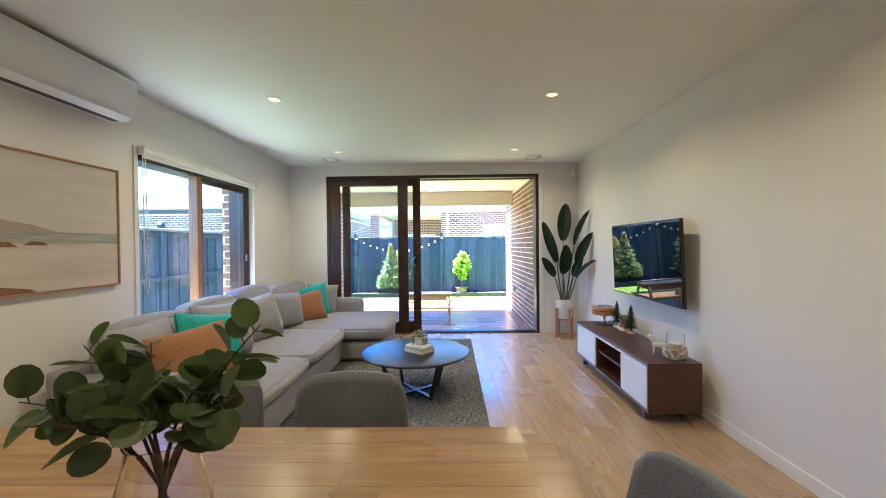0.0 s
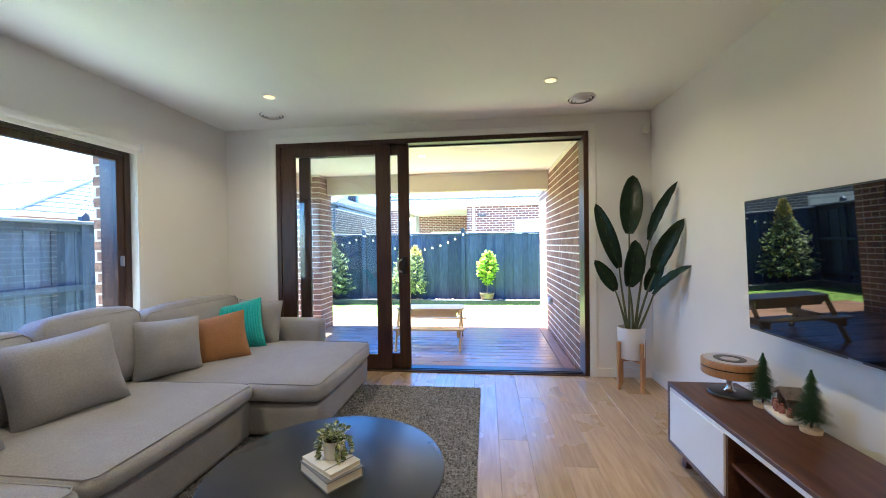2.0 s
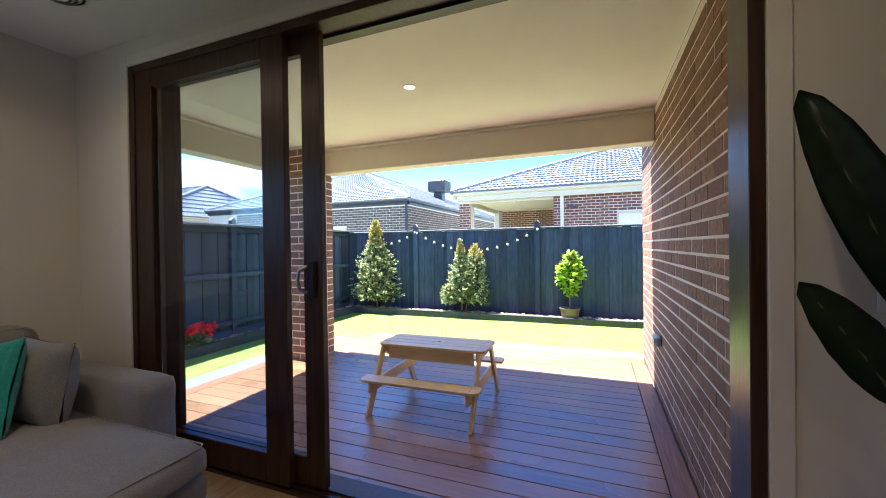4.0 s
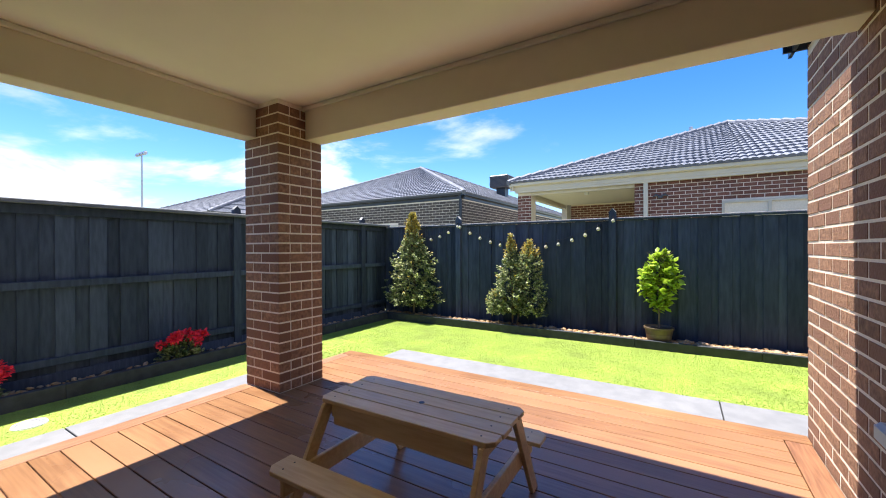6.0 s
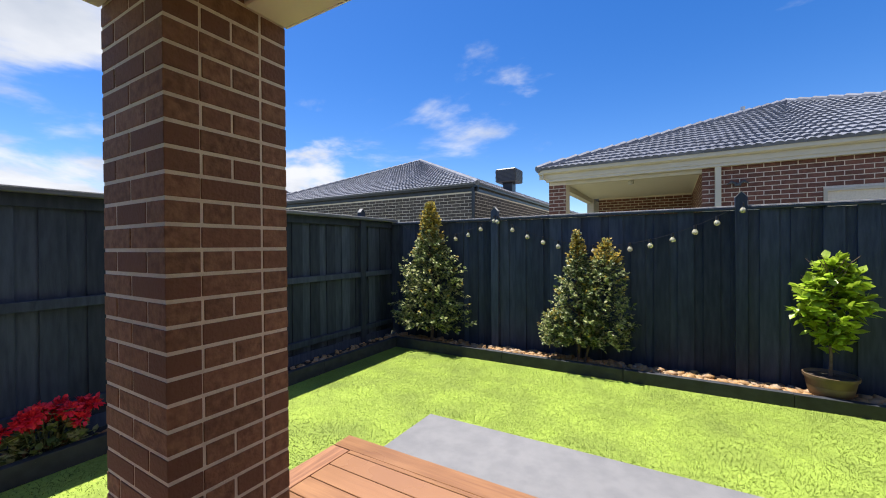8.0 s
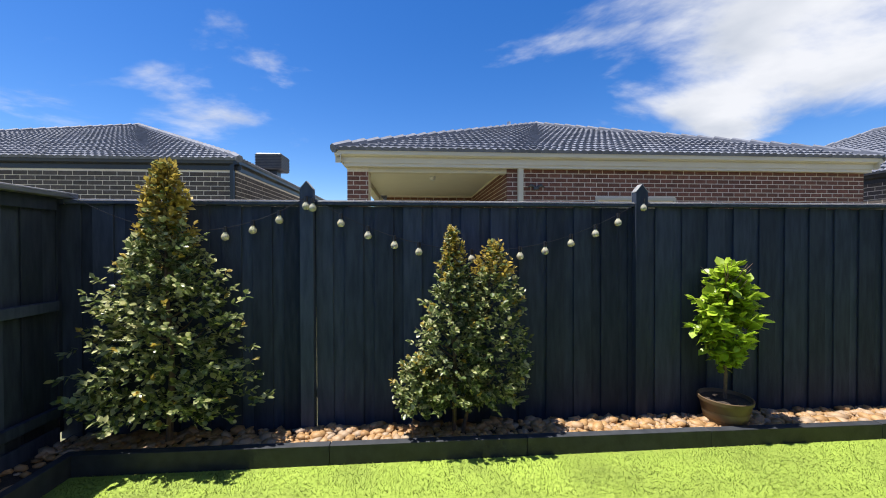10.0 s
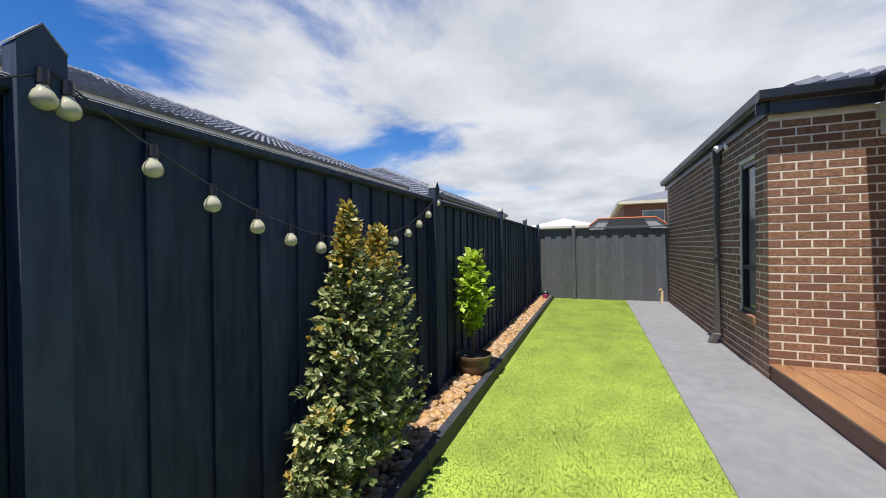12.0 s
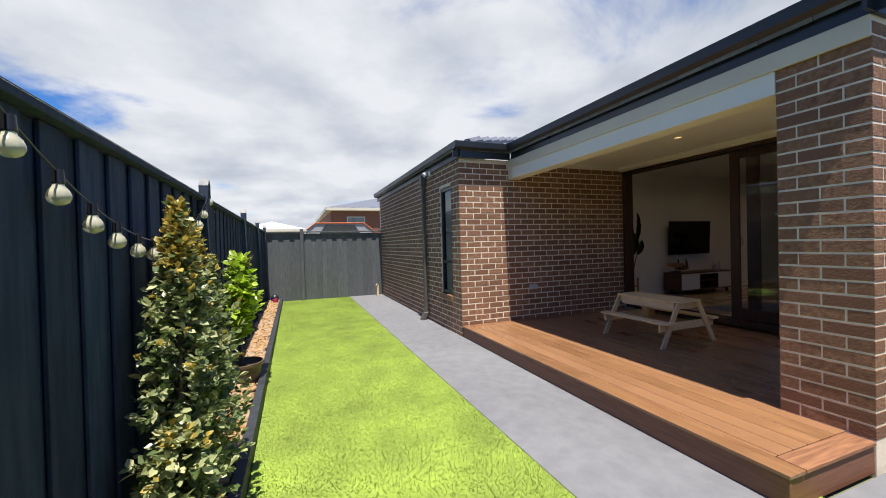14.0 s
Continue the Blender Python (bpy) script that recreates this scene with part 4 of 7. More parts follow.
part("wall", boxes((0.01, 0.045, -0.045, 0.045, 0.03, 0.115), (-0.02, 0.01, -0.045, -0.035, 0.03, 0.11), (-0.02, 0.01, 0.035, 0.045, 0.03, 0.11), bevel=0.003), "hut", hut)
bm = bmesh.new()
prism(bm, [(-0.062, 0.108), (0.0, 0.148), (0.062, 0.108), (0.058, 0.098), (0, 0.134), (-0.058, 0.098)], "x", -0.035, 0.055)
part("roof", bm, "hut", hut)
for y, x, h in ((-0.02, -0.03, 0.05), (0.005, -0.035, 0.035), (0.028, -0.03, 0.052), (-0.06, -0.02, 0.045), (0.06, -0.02, 0.05)):
    bm = bmesh.new()
    turned(bm, [(0, 0.028), (0.013, 0.028), (0.011, 0.028 + h * 0.55), (0.006, 0.028 + h * 0.72), (0.009, 0.028 + h * 0.85), (0, 0.028 + h)], 10, (x, y, 0))
    part("figure", bm, "figure", hut, smooth=True)

cd = thing("candle_holder", "cream candle in a twig-wrapped glass", "candle", (1.675, 2.905, CZ))
bm = bmesh.new()
turned(bm, [(0, 0.004), (0.045, 0.004), (0.046, 0.012), (0.046, 0.115), (0.042, 0.118), (0, 0.112)], 28)
part("candle", bm, "candle", cd, smooth=True)
bm = bmesh.new()
turned(bm, [(0, 0), (0.058, 0), (0.062, 0.004), (0.062, 0.190), (0.059, 0.190), (0.057, 0.004), (0, 0.003)], 40)
part("glass", bm, "glass", cd, "clear glass cylinder", True)
M["driftwood"] = material("pale_driftwood", (0.50, 0.44, 0.37), (0.60, 0.54, 0.46), 0.85, scale=40, bump=0.2)
for k in range(9):
    a = 2 * math.pi * k / 9
    bm = bmesh.new()
    tube(bm, [(0.072 * math.cos(a + q * 0.5), 0.072 * math.sin(a + q * 0.5), 0.010 + 0.05 * math.sin(q * 1.3) + 0.012 * (k % 3)) for q in (0, 0.6, 1.2, 1.8, 2.4)], 0.0075, 6)
    part("twig", bm, "driftwood", cd, smooth=True)
deer = bmesh.new()
soft_box(deer, -0.02, 0.02, -0.045, 0.045, 0.06, 0.10, 0.016, 0.0, 4)
for x in (-0.012, 0.012):
    for y in (-0.034, 0.034):
        tube(deer, [(x, y, 0), (x, y * 0.9, 0.07)], [0.005, 0.008], 6)
tube(deer, [(0, 0.035, 0.09), (0, 0.055, 0.125), (0, 0.058, 0.145)], [0.014, 0.010, 0.010], 8)
tube(deer, [(0, 0.050, 0.145), (0, 0.085, 0.135)], [0.012, 0.006], 8)
for s in (-1, 1):
    tube(deer, [(0.006 * s, 0.05, 0.15), (0.022 * s, 0.045, 0.175), (0.02 * s, 0.05, 0.205)], [0.003, 0.003, 0.002], 5)
    tube(deer, [(0.022 * s, 0.045, 0.175), (0.035 * s, 0.055, 0.19)], [0.003, 0.002], 5)
tube(deer, [(0, -0.044, 0.095), (0, -0.055, 0.10)], [0.007, 0.003], 6)
ob = tagged(new("reindeer_ornament", mesh_of(deer, "reindeer_ornament", "ceramic", "all")), "small white reindeer ornament on the cabinet", "ornament")
ob.matrix_basis = pose(1.60, 3.0, CZ, 0, 0, 60)

# strelitzia on a timber stand
ps = thing("plant_stand", "timber plant stand with four legs", "plant stand", (1.595, 5.455, 0), 20)
for k in range(4):
    a = radians(90 * k)
    x, y = 0.128 * math.cos(a), 0.128 * math.sin(a)
    part("leg", boxes((x - 0.013, x + 0.013, y - 0.013, y + 0.013, 0, 0.42), bevel=0.002), "stand", ps)
part("cross_bar", boxes((-0.115, 0.115, -0.012, 0.012, 0.245, 0.268)), "stand", ps)
part("cross_bar", boxes((-0.012, 0.012, -0.115, -0.0125, 0.245, 0.267), (-0.012, 0.012, 0.0125, 0.115, 0.245, 0.267)), "stand", ps)
PZ = 0.268
pl = thing("strelitzia_plant", "tall bird-of-paradise plant in a white pot", "plant", (1.595, 5.455, PZ))
bm = bmesh.new()
turned(bm, [(0, 0), (0.098, 0), (0.108, 0.012), (0.112, 0.268), (0.106, 0.272), (0.102, 0.268), (0.100, 0.22), (0, 0.22)], 40)
part("pot", bm, "ceramic", pl, "white ceramic pot", True)
bm = bmesh.new()
turned(bm, [(0.1005, 0.225), (0.06, 0.235), (0, 0.24)], 20)
part("soil", bm, "soil", pl)


def big_leaf(base, bend, start, tip, width, face):
    """A stem that carries one broad leaf from start to tip, in the plant's own metres."""
    base, bend, start, tip = (Vector(p) - Vector((1.595, 5.455, PZ)) for p in (base, bend, start, tip))
    pts = [(base * (1 - t) ** 2 + bend * 2 * t * (1 - t) + start * t * t) for t in [k / 8 for k in range(9)]]
    bm = bmesh.new()
    tube(bm, pts, [0.012 - 0.006 * k / 8 for k in range(9)], 7)
    part("stem", bm, "stem", pl, smooth=True)
    d = tip - start
    L = d.length
    d.normalize()
    face = Vector(face).normalized()
    side = d.cross(face).normalized()
    nrm = side.cross(d)
    bm = bmesh.new()
    rows = []
    n = 14
    for i in range(n + 1):
        t = i / n
        w = 0.44 * width * (math.sin(math.pi * min(1, t * 0.92 + 0.05)) ** 0.62) * (1 - 0.15 * t) if i < n else 0.002
        c = start + d * L * t + nrm * (0.10 * L * (t - t * t)) - nrm * 0.12 * L * t * t
        row = []
        for j in range(-4, 5):
            u = j / 4
            row.append(bm.verts.new(c + side * w * u + nrm * (abs(u) ** 1.3 * w * 0.42 + 0.004 * math.sin(i * 2.1 + j))))
        rows.append(row)
    for i in range(n):
        for j in range(8):
            bm.faces.new((rows[i][j], rows[i][j + 1], rows[i + 1][j + 1], rows[i + 1][j]))
    ext = bmesh.ops.solidify(bm, geom=list(bm.faces), thickness=0.0015)
    lf = part("leaf", bm, "leaf_big", pl, smooth="all")
    bm = bmesh.new()
    tube(bm, [start + d * L * t + nrm * (0.10 * L * (t - t * t) - 0.12 * L * t * t - 0.003) for t in (0, 0.25, 0.5, 0.75, 0.97)], [0.006, 0.005, 0.004, 0.003, 0.001], 5)
    part("midrib", bm, "stem", lf)


big_leaf((1.58, 5.46, 0.5), (1.60, 5.50, 0.9), (1.60, 5.50, 1.36), (1.66, 5.56, 1.91), 0.23, (-0.3, -1, 0.1))
big_leaf((1.62, 5.44, 0.5), (1.66, 5.42, 0.95), (1.72, 5.38, 1.30), (1.82, 5.18, 1.77), 0.12, (-0.75, -0.6, 0.3))
big_leaf((1.57, 5.45, 0.5), (1.52, 5.46, 0.85), (1.50, 5.46, 1.06), (1.315, 5.49, 1.64), 0.17, (-0.3, -1, 0.2))
big_leaf((1.60, 5.43, 0.5), (1.60, 5.42, 0.75), (1.56, 5.40, 0.90), (1.62, 5.36, 1.30), 0.22, (0.1, -1, 0.1))
big_leaf((1.63, 5.45, 0.5), (1.70, 5.40, 0.85), (1.73, 5.30, 1.02), (1.83, 5.08, 1.46), 0.18, (-0.7, -0.7, 0.2))
big_leaf((1.64, 5.43, 0.5), (1.70, 5.36, 0.70), (1.71, 5.28, 0.84), (1.84, 5.02, 1.12), 0.13, (-0.5, -0.5, 0.8))
big_leaf((1.56, 5.44, 0.5), (1.50, 5.44, 0.75), (1.46, 5.44, 0.86), (1.30, 5.45, 1.13), 0.15, (-0.2, -1, 0.4))
big_leaf((1.63, 5.47, 0.5), (1.70, 5.46, 0.72), (1.72, 5.42, 0.86), (1.80, 5.32, 1.14), 0.15, (-0.5, -0.8, 0.2))

# air conditioner, painting, blind
ac = thing("air_conditioner", "white split air conditioner high on the wall", "air conditioner", (XL, 2.24, 2.205))
bm = bmesh.new()
prism(bm, [(0.0, 0.0), (0.13, 0.0), (0.185, 0.035), (0.205, 0.09), (0.207, 0.27), (0.195, 0.285), (0, 0.285)], "y", -0.46, 0.45)
bmesh.ops.bevel(bm, geom=[e for e in bm.edges], offset=0.006, segments=2, affect="EDGES")
part("casing", bm, "white_lac", ac, smooth=True)
bm = bmesh.new()
prism(bm, [(0.12, -0.004), (0.178, 0.022), (0.184, 0.019), (0.127, -0.010)], "y", -0.42, 0.41)
part("flap", bm, "white_lac", ac, "air outlet flap")
# thin black plate: the slot's inner shade as colour, nothing is cut
part("slot", boxes((0.06, 0.118, -0.42, 0.41, -0.003, -0.0005)), "black", ac, "black plate for the shaded air outlet slot")
M["art_sky"] = material("painted_sky", (0.52, 0.49, 0.44), (0.58, 0.54, 0.49), 0.9, scale=4, stretch=(1, 0.5, 3), coarse=0.06)
M["art_sea"] = material("painted_sea", (0.27, 0.29, 0.26), (0.40, 0.40, 0.36), 0.9, scale=8, stretch=(1, 0.5, 8))
M["art_sand"] = material("painted_sand", (0.50, 0.455, 0.40), (0.60, 0.55, 0.49), 0.9, scale=5, stretch=(1, 0.4, 3), coarse=0.06)
M["art_hill"] = material("painted_hill", (0.33, 0.27, 0.23), (0.40, 0.33, 0.28), 0.9, scale=12)
M["art_rock"] = material("painted_rock", (0.13, 0.075, 0.05), (0.24, 0.13, 0.085), 0.9, scale=25)
art = thing("painting", "framed pale beach painting on the wall", "painting", (XL, 2.12, 1.058))
part("frame", boxes((0, 0.03, -0.605, -0.595, 0, 0.815), (0, 0.03, 0.595, 0.605, 0, 0.815), (0, 0.03, -0.595, 0.595, 0, 0.01), (0, 0.03, -0.595, 0.595, 0.805, 0.815)), "stand", art, "thin timber frame")
part("canvas", boxes((0, 0.02, -0.594, 0.594, 0.011, 0.804)), "art_sky", art)
part("painted_sand", boxes((0.0201, 0.0206, -0.594, 0.594, 0.011, 0.31)), "art_sand", art)
part("painted_sea", boxes((0.0207, 0.0211, -0.594, 0.594, 0.29, 0.36)), "art_sea", art)
for pts, mat in (([(-0.594, 0.36), (-0.594, 0.40), (-0.25, 0.44), (0.02, 0.40), (0.16, 0.365), (0.16, 0.36)], "art_hill"), ([(-0.594, 0.011), (-0.594, 0.12), (-0.3, 0.10), (-0.15, 0.06), (0.02, 0.03), (0.05, 0.011)], "art_rock"),
                 ([(-0.2, 0.27), (-0.15, 0.30), (-0.08, 0.295), (-0.04, 0.27)], "art_rock"), ([(-0.02, 0.28), (0.03, 0.305), (0.09, 0.30), (0.12, 0.28)], "art_rock")):
    bm = bmesh.new()
    prism(bm, pts, "x", 0.0212, 0.0218)
    part("painted_shape", bm, mat, art)
bl = thing("roller_blind", "white roller blind rolled up above the window", "blind", (XL, 3.79, 2.07))
bm = bmesh.new()
tube(bm, [(0.035, -0.86, 0), (0.035, 0.86, 0)], 0.024, 16)
part("roll", bm, "trim", bl, smooth=True)
part("bracket", boxes((0, 0.07, -0.875, -0.862, -0.035, 0.035), bevel=0.004), "white_lac", bl)
part("bracket", boxes((0, 0.07, 0.862, 0.875, -0.035, 0.035), bevel=0.004), "white_lac", bl)
part("bottom_bar", boxes((0.03, 0.04, -0.85, 0.85, -0.055, -0.02), bevel=0.003), "trim", bl)
bm = bmesh.new()
tube(bm, [(0.045, -0.868, -0.02), (0.047, -0.866, -0.6), (0.05, -0.86, -1.05), (0.055, -0.853, -1.12), (0.06, -0.846, -1.05), (0.058, -0.85, -0.6), (0.055, -0.852, -0.02)], 0.0035, 6)
part("chain", bm, "white_lac", bl, "looped pull chain", True)

# sensor, downlights, vents
sn = thing("motion_detector", "small white motion detector in the wall corner", "sensor", (1.828, YD, 2.30))
bm = boxes((-0.03, 0.03, -0.045, 0, 0, 0.10), bevel=0.012)
part("casing", bm, "white_lac", sn)
part("lens", boxes((-0.02, 0.02, -0.048, -0.0452, 0.02, 0.06), bevel=0.001), "ceramic", sn)
ob = tagged(new("wall_switch", mesh_of(boxes((1.57, 1.64, YD - 0.009, YD, 1.02, 1.135), bevel=0.003), "wall_switch", "white_lac")), "white light switch plate on the wall", "switch")


def downlight(x, y, z, watts=0.55, warm=(1.0, 0.70, 0.40), glow="lamp_glow"):
    d = thing("downlight", "recessed round warm downlight, switched on", "downlight", (x, y, z), group="downlights")
    bm = bmesh.new()
    turned(bm, [(0.040, -0.0005), (0.0485, -0.006), (0.053, -0.004), (0.053, 0.0)], 32)
    part("rim", bm, "white_lac", d, smooth=True)
    bm = bmesh.new()
    turned(bm, [(0, -0.0012), (0.040, -0.0012), (0.040, -0.0002), (0, -0.0002)], 32)
    part("diffuser", bm, glow, d, "glowing warm diffuser")
    l = bpy.data.lights.new("downlight_lamp", "AREA")
    l.shape, l.size, l.energy, l.color = "DISK", 0.07, watts, warm
    l.spread = radians(150)
    lo = new("downlight_lamp", l)
    lo.matrix_basis = pose(x, y, z - 0.012)


for x in (-1.426, 0.832):
    for y in (1.35, 3.131, 4.911):
        downlight(x, y, ZC)
# two added lamps at the room's back, never in view
for x in (-1.42, 0.83):
    downlight(x, -1.4, ZC)
downlight(-0.48, 6.85, PORCH, 0.25, glow="porch_glow")
for x in (1.146, -1.638):
    v = thing("ceiling_vent", "round white ceiling vent with rings", "vent", (x, 5.305, ZC), group="ceiling vents")
    for k, (r0, r1, dz) in enumerate(((0.106, 0.125, 0.014), (0.08, 0.093, 0.024), (0.054, 0.067, 0.033), (0.0, 0.042, 0.040))):
        bm = bmesh.new()
        turned(bm, [(r0, -dz), (r1, -dz + 0.012), (r1, -dz + 0.016), (r0, -dz + 0.005)], 36) if r0 else turned(bm, [(0, -dz), (r1, -dz + 0.010), (r1, -dz + 0.014), (0, -dz + 0.008)], 36)
        part("ring", bm, "trim", v, smooth=True)
    # flat black disc gives the shade seen between the rings
    bm = bmesh.new()
    turned(bm, [(0, -0.0008), (0.12, -0.0008), (0.12, 0.0), (0, 0.0)], 36)
    part("backing", bm, "black", v, "black disc for the shade between the rings")

# dining table, chairs, vase
dt = thing("dining_table", "oak dining table with rounded corners", "dining table", (-0.62, 0.735, 0))
bm = bmesh.new()
box(bm, -0.91, 0.915, -0.45, 0.452, 0.722, 0.75)
bmesh.ops.bevel(bm, geom=[e for e in bm.edges if abs(e.verts[0].co.z - e.verts[1].co.z) > 0.01], offset=0.09, segments=6, affect="EDGES")
bmesh.ops.bevel(bm, geom=[e for e in bm.edges if abs(e.verts[0].co.z - e.verts[1].co.z) < 0.001 and len(e.link_faces) == 2 and e.calc_face_angle(0) > 0.8], offset=0.004, segments=2, affect="EDGES")
top = part("tabletop", bm, "oak", dt)
for k in range(9):
    y = -0.43 + k * 0.098
    x = -0.82
    while x < 0.80:
        l = random.uniform(0.35, 0.8)
        x1 = min(x + l, 0.82)
        part("stave", boxes((x + 0.0006, x1, y, y + 0.0972, 0.7502, 0.7512)), "oak", top)
        x = x1
for x in (-0.78, 0.78):
    for y in (-0.34, 0.34):
        bm = bmesh.new()
        tube(bm, [(x * 1.04, y * 1.06, 0), (x * 0.97, y * 0.96, 0.722)], [0.02, 0.032], 16)
        part("leg", bm, "oak", dt, smooth=True)
part("apron", boxes((-0.74, 0.74, -0.32, -0.30, 0.65, 0.722), (-0.74, 0.74, 0.30, 0.32, 0.65, 0.722)), "oak", dt)


def dining_chair():
    """Faces -y; its base is centred on the origin."""
    c = thing("dining_chair", "grey upholstered dining chair with timber legs", "chair", group="dining chairs")
    bm = bmesh.new()
    soft_box(bm, -0.225, 0.225, -0.22, 0.20, 0.42, 0.49, 0.03, 0.012, 6)
    part("seat", bm, "chair_fab", c, smooth="all")
    bm = bmesh.new()
    n, m = 14, 12
    for side in (0, 1):
        g = []
        for i in range(n + 1):
            row = []
            for j in range(m + 1):
                u, v = -1 + 2 * i / n, j / m
                w = 0.222 - 0.030 * v
                corner = 0.045 * max(0, (abs(u) - 0.7) / 0.3) ** 2.2 * max(0, (v - 0.6) / 0.4)
                z = 0.44 + v * 0.403 - corner + 0.012 * (1 - u * u) * v
                x = u * w
                y = 0.17 + 0.055 * v - 0.05 * u * u + (0.045 if side else 0.0) * (1 - 0.7 * max(0, abs(u) - 0.85) / 0.15) * (1 - 0.6 * max(0, v - 0.9) / 0.1)
                row.append(bm.verts.new((x, y, z)))
            g.append(row)
        for i in range(n):
            for j in range(m):
                f = (g[i][j], g[i + 1][j], g[i + 1][j + 1], g[i][j + 1])
                bm.faces.new(f if not side else f[::-1])
    bm.verts.ensure_lookup_table()
    be = [e for e in bm.edges if len(e.link_faces) == 1]
    bmesh.ops.bridge_loops(bm, edges=be)
    part("backrest", bm, "chair_fab", c, smooth="all")
    for x in (-0.18, 0.18):
        for y in (-0.18, 0.17):
            bm = bmesh.new()
            tube(bm, [(x * 1.12, y * 1.15, 0), (x, y, 0.43)], [0.012, 0.019], 10)
            part("leg", bm, "oak", c, smooth=True)
    return c


ch = dining_chair()
ch.matrix_basis = pose(-0.355, 1.17, 0, 0, 0, 0)
copy_thing(ch, pose(-0.87, 1.19, 0, 0, 0, 3))
copy_thing(ch, pose(0.285, 0.70, 0, 0, 0, -82))
copy_thing(ch, pose(-0.90, 0.20, 0, 0, 0, 180))

vs = thing("vase", "clear glass vase with eucalyptus stems on the table", "vase", (-0.57, 0.74, 0.7515))
bm = bmesh.new()
turned(bm, [(0, 0), (0.075, 0), (0.088, 0.012), (0.085, 0.07), (0.062, 0.15), (0.058, 0.178), (0.062, 0.190), (0.060, 0.190), (0.055, 0.178), (0.058, 0.15), (0.080, 0.07), (0.083, 0.014), (0.07, 0.006), (0, 0.006)], 40)
part("glass", bm, "glass", vs, "clear glass vessel", True)


def eucalyptus(tip, sway, n):
    tip = Vector(tip)
    base = Vector((-tip.x * 0.12, -tip.y * 0.12, 0.02))
    mid = Vector((tip.x * 0.22 + sway, tip.y * 0.22, 0.19 + 0.06))
    pts = [base * (1 - t) ** 2 + mid * 2 * t * (1 - t) + tip * t * t for t in [k / 10 for k in range(11)]]
    bm = bmesh.new()
    tube(bm, pts, [0.0042 - 0.003 * k / 10 for k in range(11)], 6)
    st = part("stem", bm, "twig", vs, smooth=True)
    for k in range(n):
        t = 0.45 + 0.55 * (k + 0.5) / n
        i = min(int(t * 10), 9)
        p = pts[i].lerp(pts[i + 1], t * 10 - i)
        d = (pts[i + 1] - pts[i]).normalized()
        for s in (-1, 1):
            if random.random() < 0.12:
                continue
            out = (d.cross(Vector((random.gauss(0, 1), random.gauss(0, 1), random.gauss(0, 0.6)))).normalized() * s + d * 0.4 + Vector((0, 0, 0.1))).normalized()
            r = random.uniform(0.026, 0.041) * (1.1 - 0.45 * (t - 0.4))
            sd = out.cross(Vector((random.gauss(0, 0.5), random.gauss(0, 0.5), 1))).normalized()
            up = sd.cross(out)
            bm = bmesh.new()
            ring = []
            c = p + out * (r + 0.014)
            for q in range(12):
                a = 2 * math.pi * q / 12
                ring.append(bm.verts.new(c + out * r * math.cos(a) * 1.08 + sd * r * math.sin(a) * 0.92 + up * 0.25 * r * math.sin(a) ** 2))
            cv = bm.verts.new(c + up * (-0.02 * r))
            for q in range(12):
                bm.faces.new((ring[q], ring[(q + 1) % 12], cv))
            tube(bm, [p, p + out * 0.015], 0.0012, 4)
            part("leaf", bm, "euca", st, smooth="all")


for tip, sway, n in (((-0.20, 0.05, 0.36), 0.0, 6), ((-0.26, -0.02, 0.27), 0.0, 6), ((0.17, 0.06, 0.40), 0.0, 7), ((0.12, 0.10, 0.33), 0.02, 6), ((-0.08, 0.08, 0.36), -0.02, 6), ((0.16, -0.05, 0.28), 0.0, 6), ((0.03, -0.10, 0.30), 0.01, 5), ((-0.16, -0.10, 0.26), 0, 5), ((-0.12, 0.02, 0.31), 0.01, 6), ((0.08, 0.02, 0.30), -0.01, 6), ((0.0, 0.12, 0.28), 0, 5)):
    eucalyptus(tip, sway, n)

# ---- outdoors: picnic table ----
pt = thing("picnic_table", "small pine picnic table with two benches on the deck", "picnic table", (-0.445, 7.243, DECK), 1)
TW, TL, TH = 0.386, 0.925, 0.512


def cut_board(x0, x1, y0, y1, z0, z1, cuts, c=0.028):
    """A flat board; cuts names the corners that are sawn off: pairs of -1 and 1."""
    out = []
    for sx, sy in ((-1, -1), (1, -1), (1, 1), (-1, 1)):
        x, y = (x0 if sx < 0 else x1), (y0 if sy < 0 else y1)
        if (sx, sy) in cuts:
            a, b = (x - sx * c, y), (x, y - sy * c)
            out += [b, a] if sx == sy else [a, b]
        else:
            out.append((x, y))
    bm = bmesh.new()
    prism(bm, out, "z", z0, z1)
    bmesh.ops.bevel(bm, geom=list(bm.edges), offset=0.0025, segments=1, affect="EDGES")
    return bm


def screw(x, y, z):
    bm = bmesh.new()
    turned(bm, [(0, z + 0.0002), (0.0045, z + 0.0002), (0.004, z + 0.0012), (0, z + 0.0012)], 8, (x, y, 0))
    part("screw", bm, "black", pt, "dark screw head")


for k in range(4):
    y0 = -TW / 2 + k * TW / 4
    e = 0.0 if k in (0, 3) else (0.006 if k == 1 else -0.003)
    cuts = ((-1, -1), (1, -1)) if k == 0 else (((-1, 1), (1, 1)) if k == 3 else ())
    part("table_board", cut_board(-TL / 2 - e, TL / 2 + e, y0 + 0.003, y0 + TW / 4 - 0.003, TH - 0.02, TH, cuts, 0.03), "pine", pt)
    for x in (-0.395, 0.395):
        screw(x, y0 + TW / 8, TH)
# umbrella hole as a flat black disc, its inner shade put in as colour
bm = bmesh.new()
turned(bm, [(0, TH + 0.0003), (0.014, TH + 0.0003), (0.014, TH + 0.001), (0, TH + 0.001)], 16, (0.015, 0.008, 0))
part("hole", bm, "black", pt, "black disc for the dark of the umbrella hole")
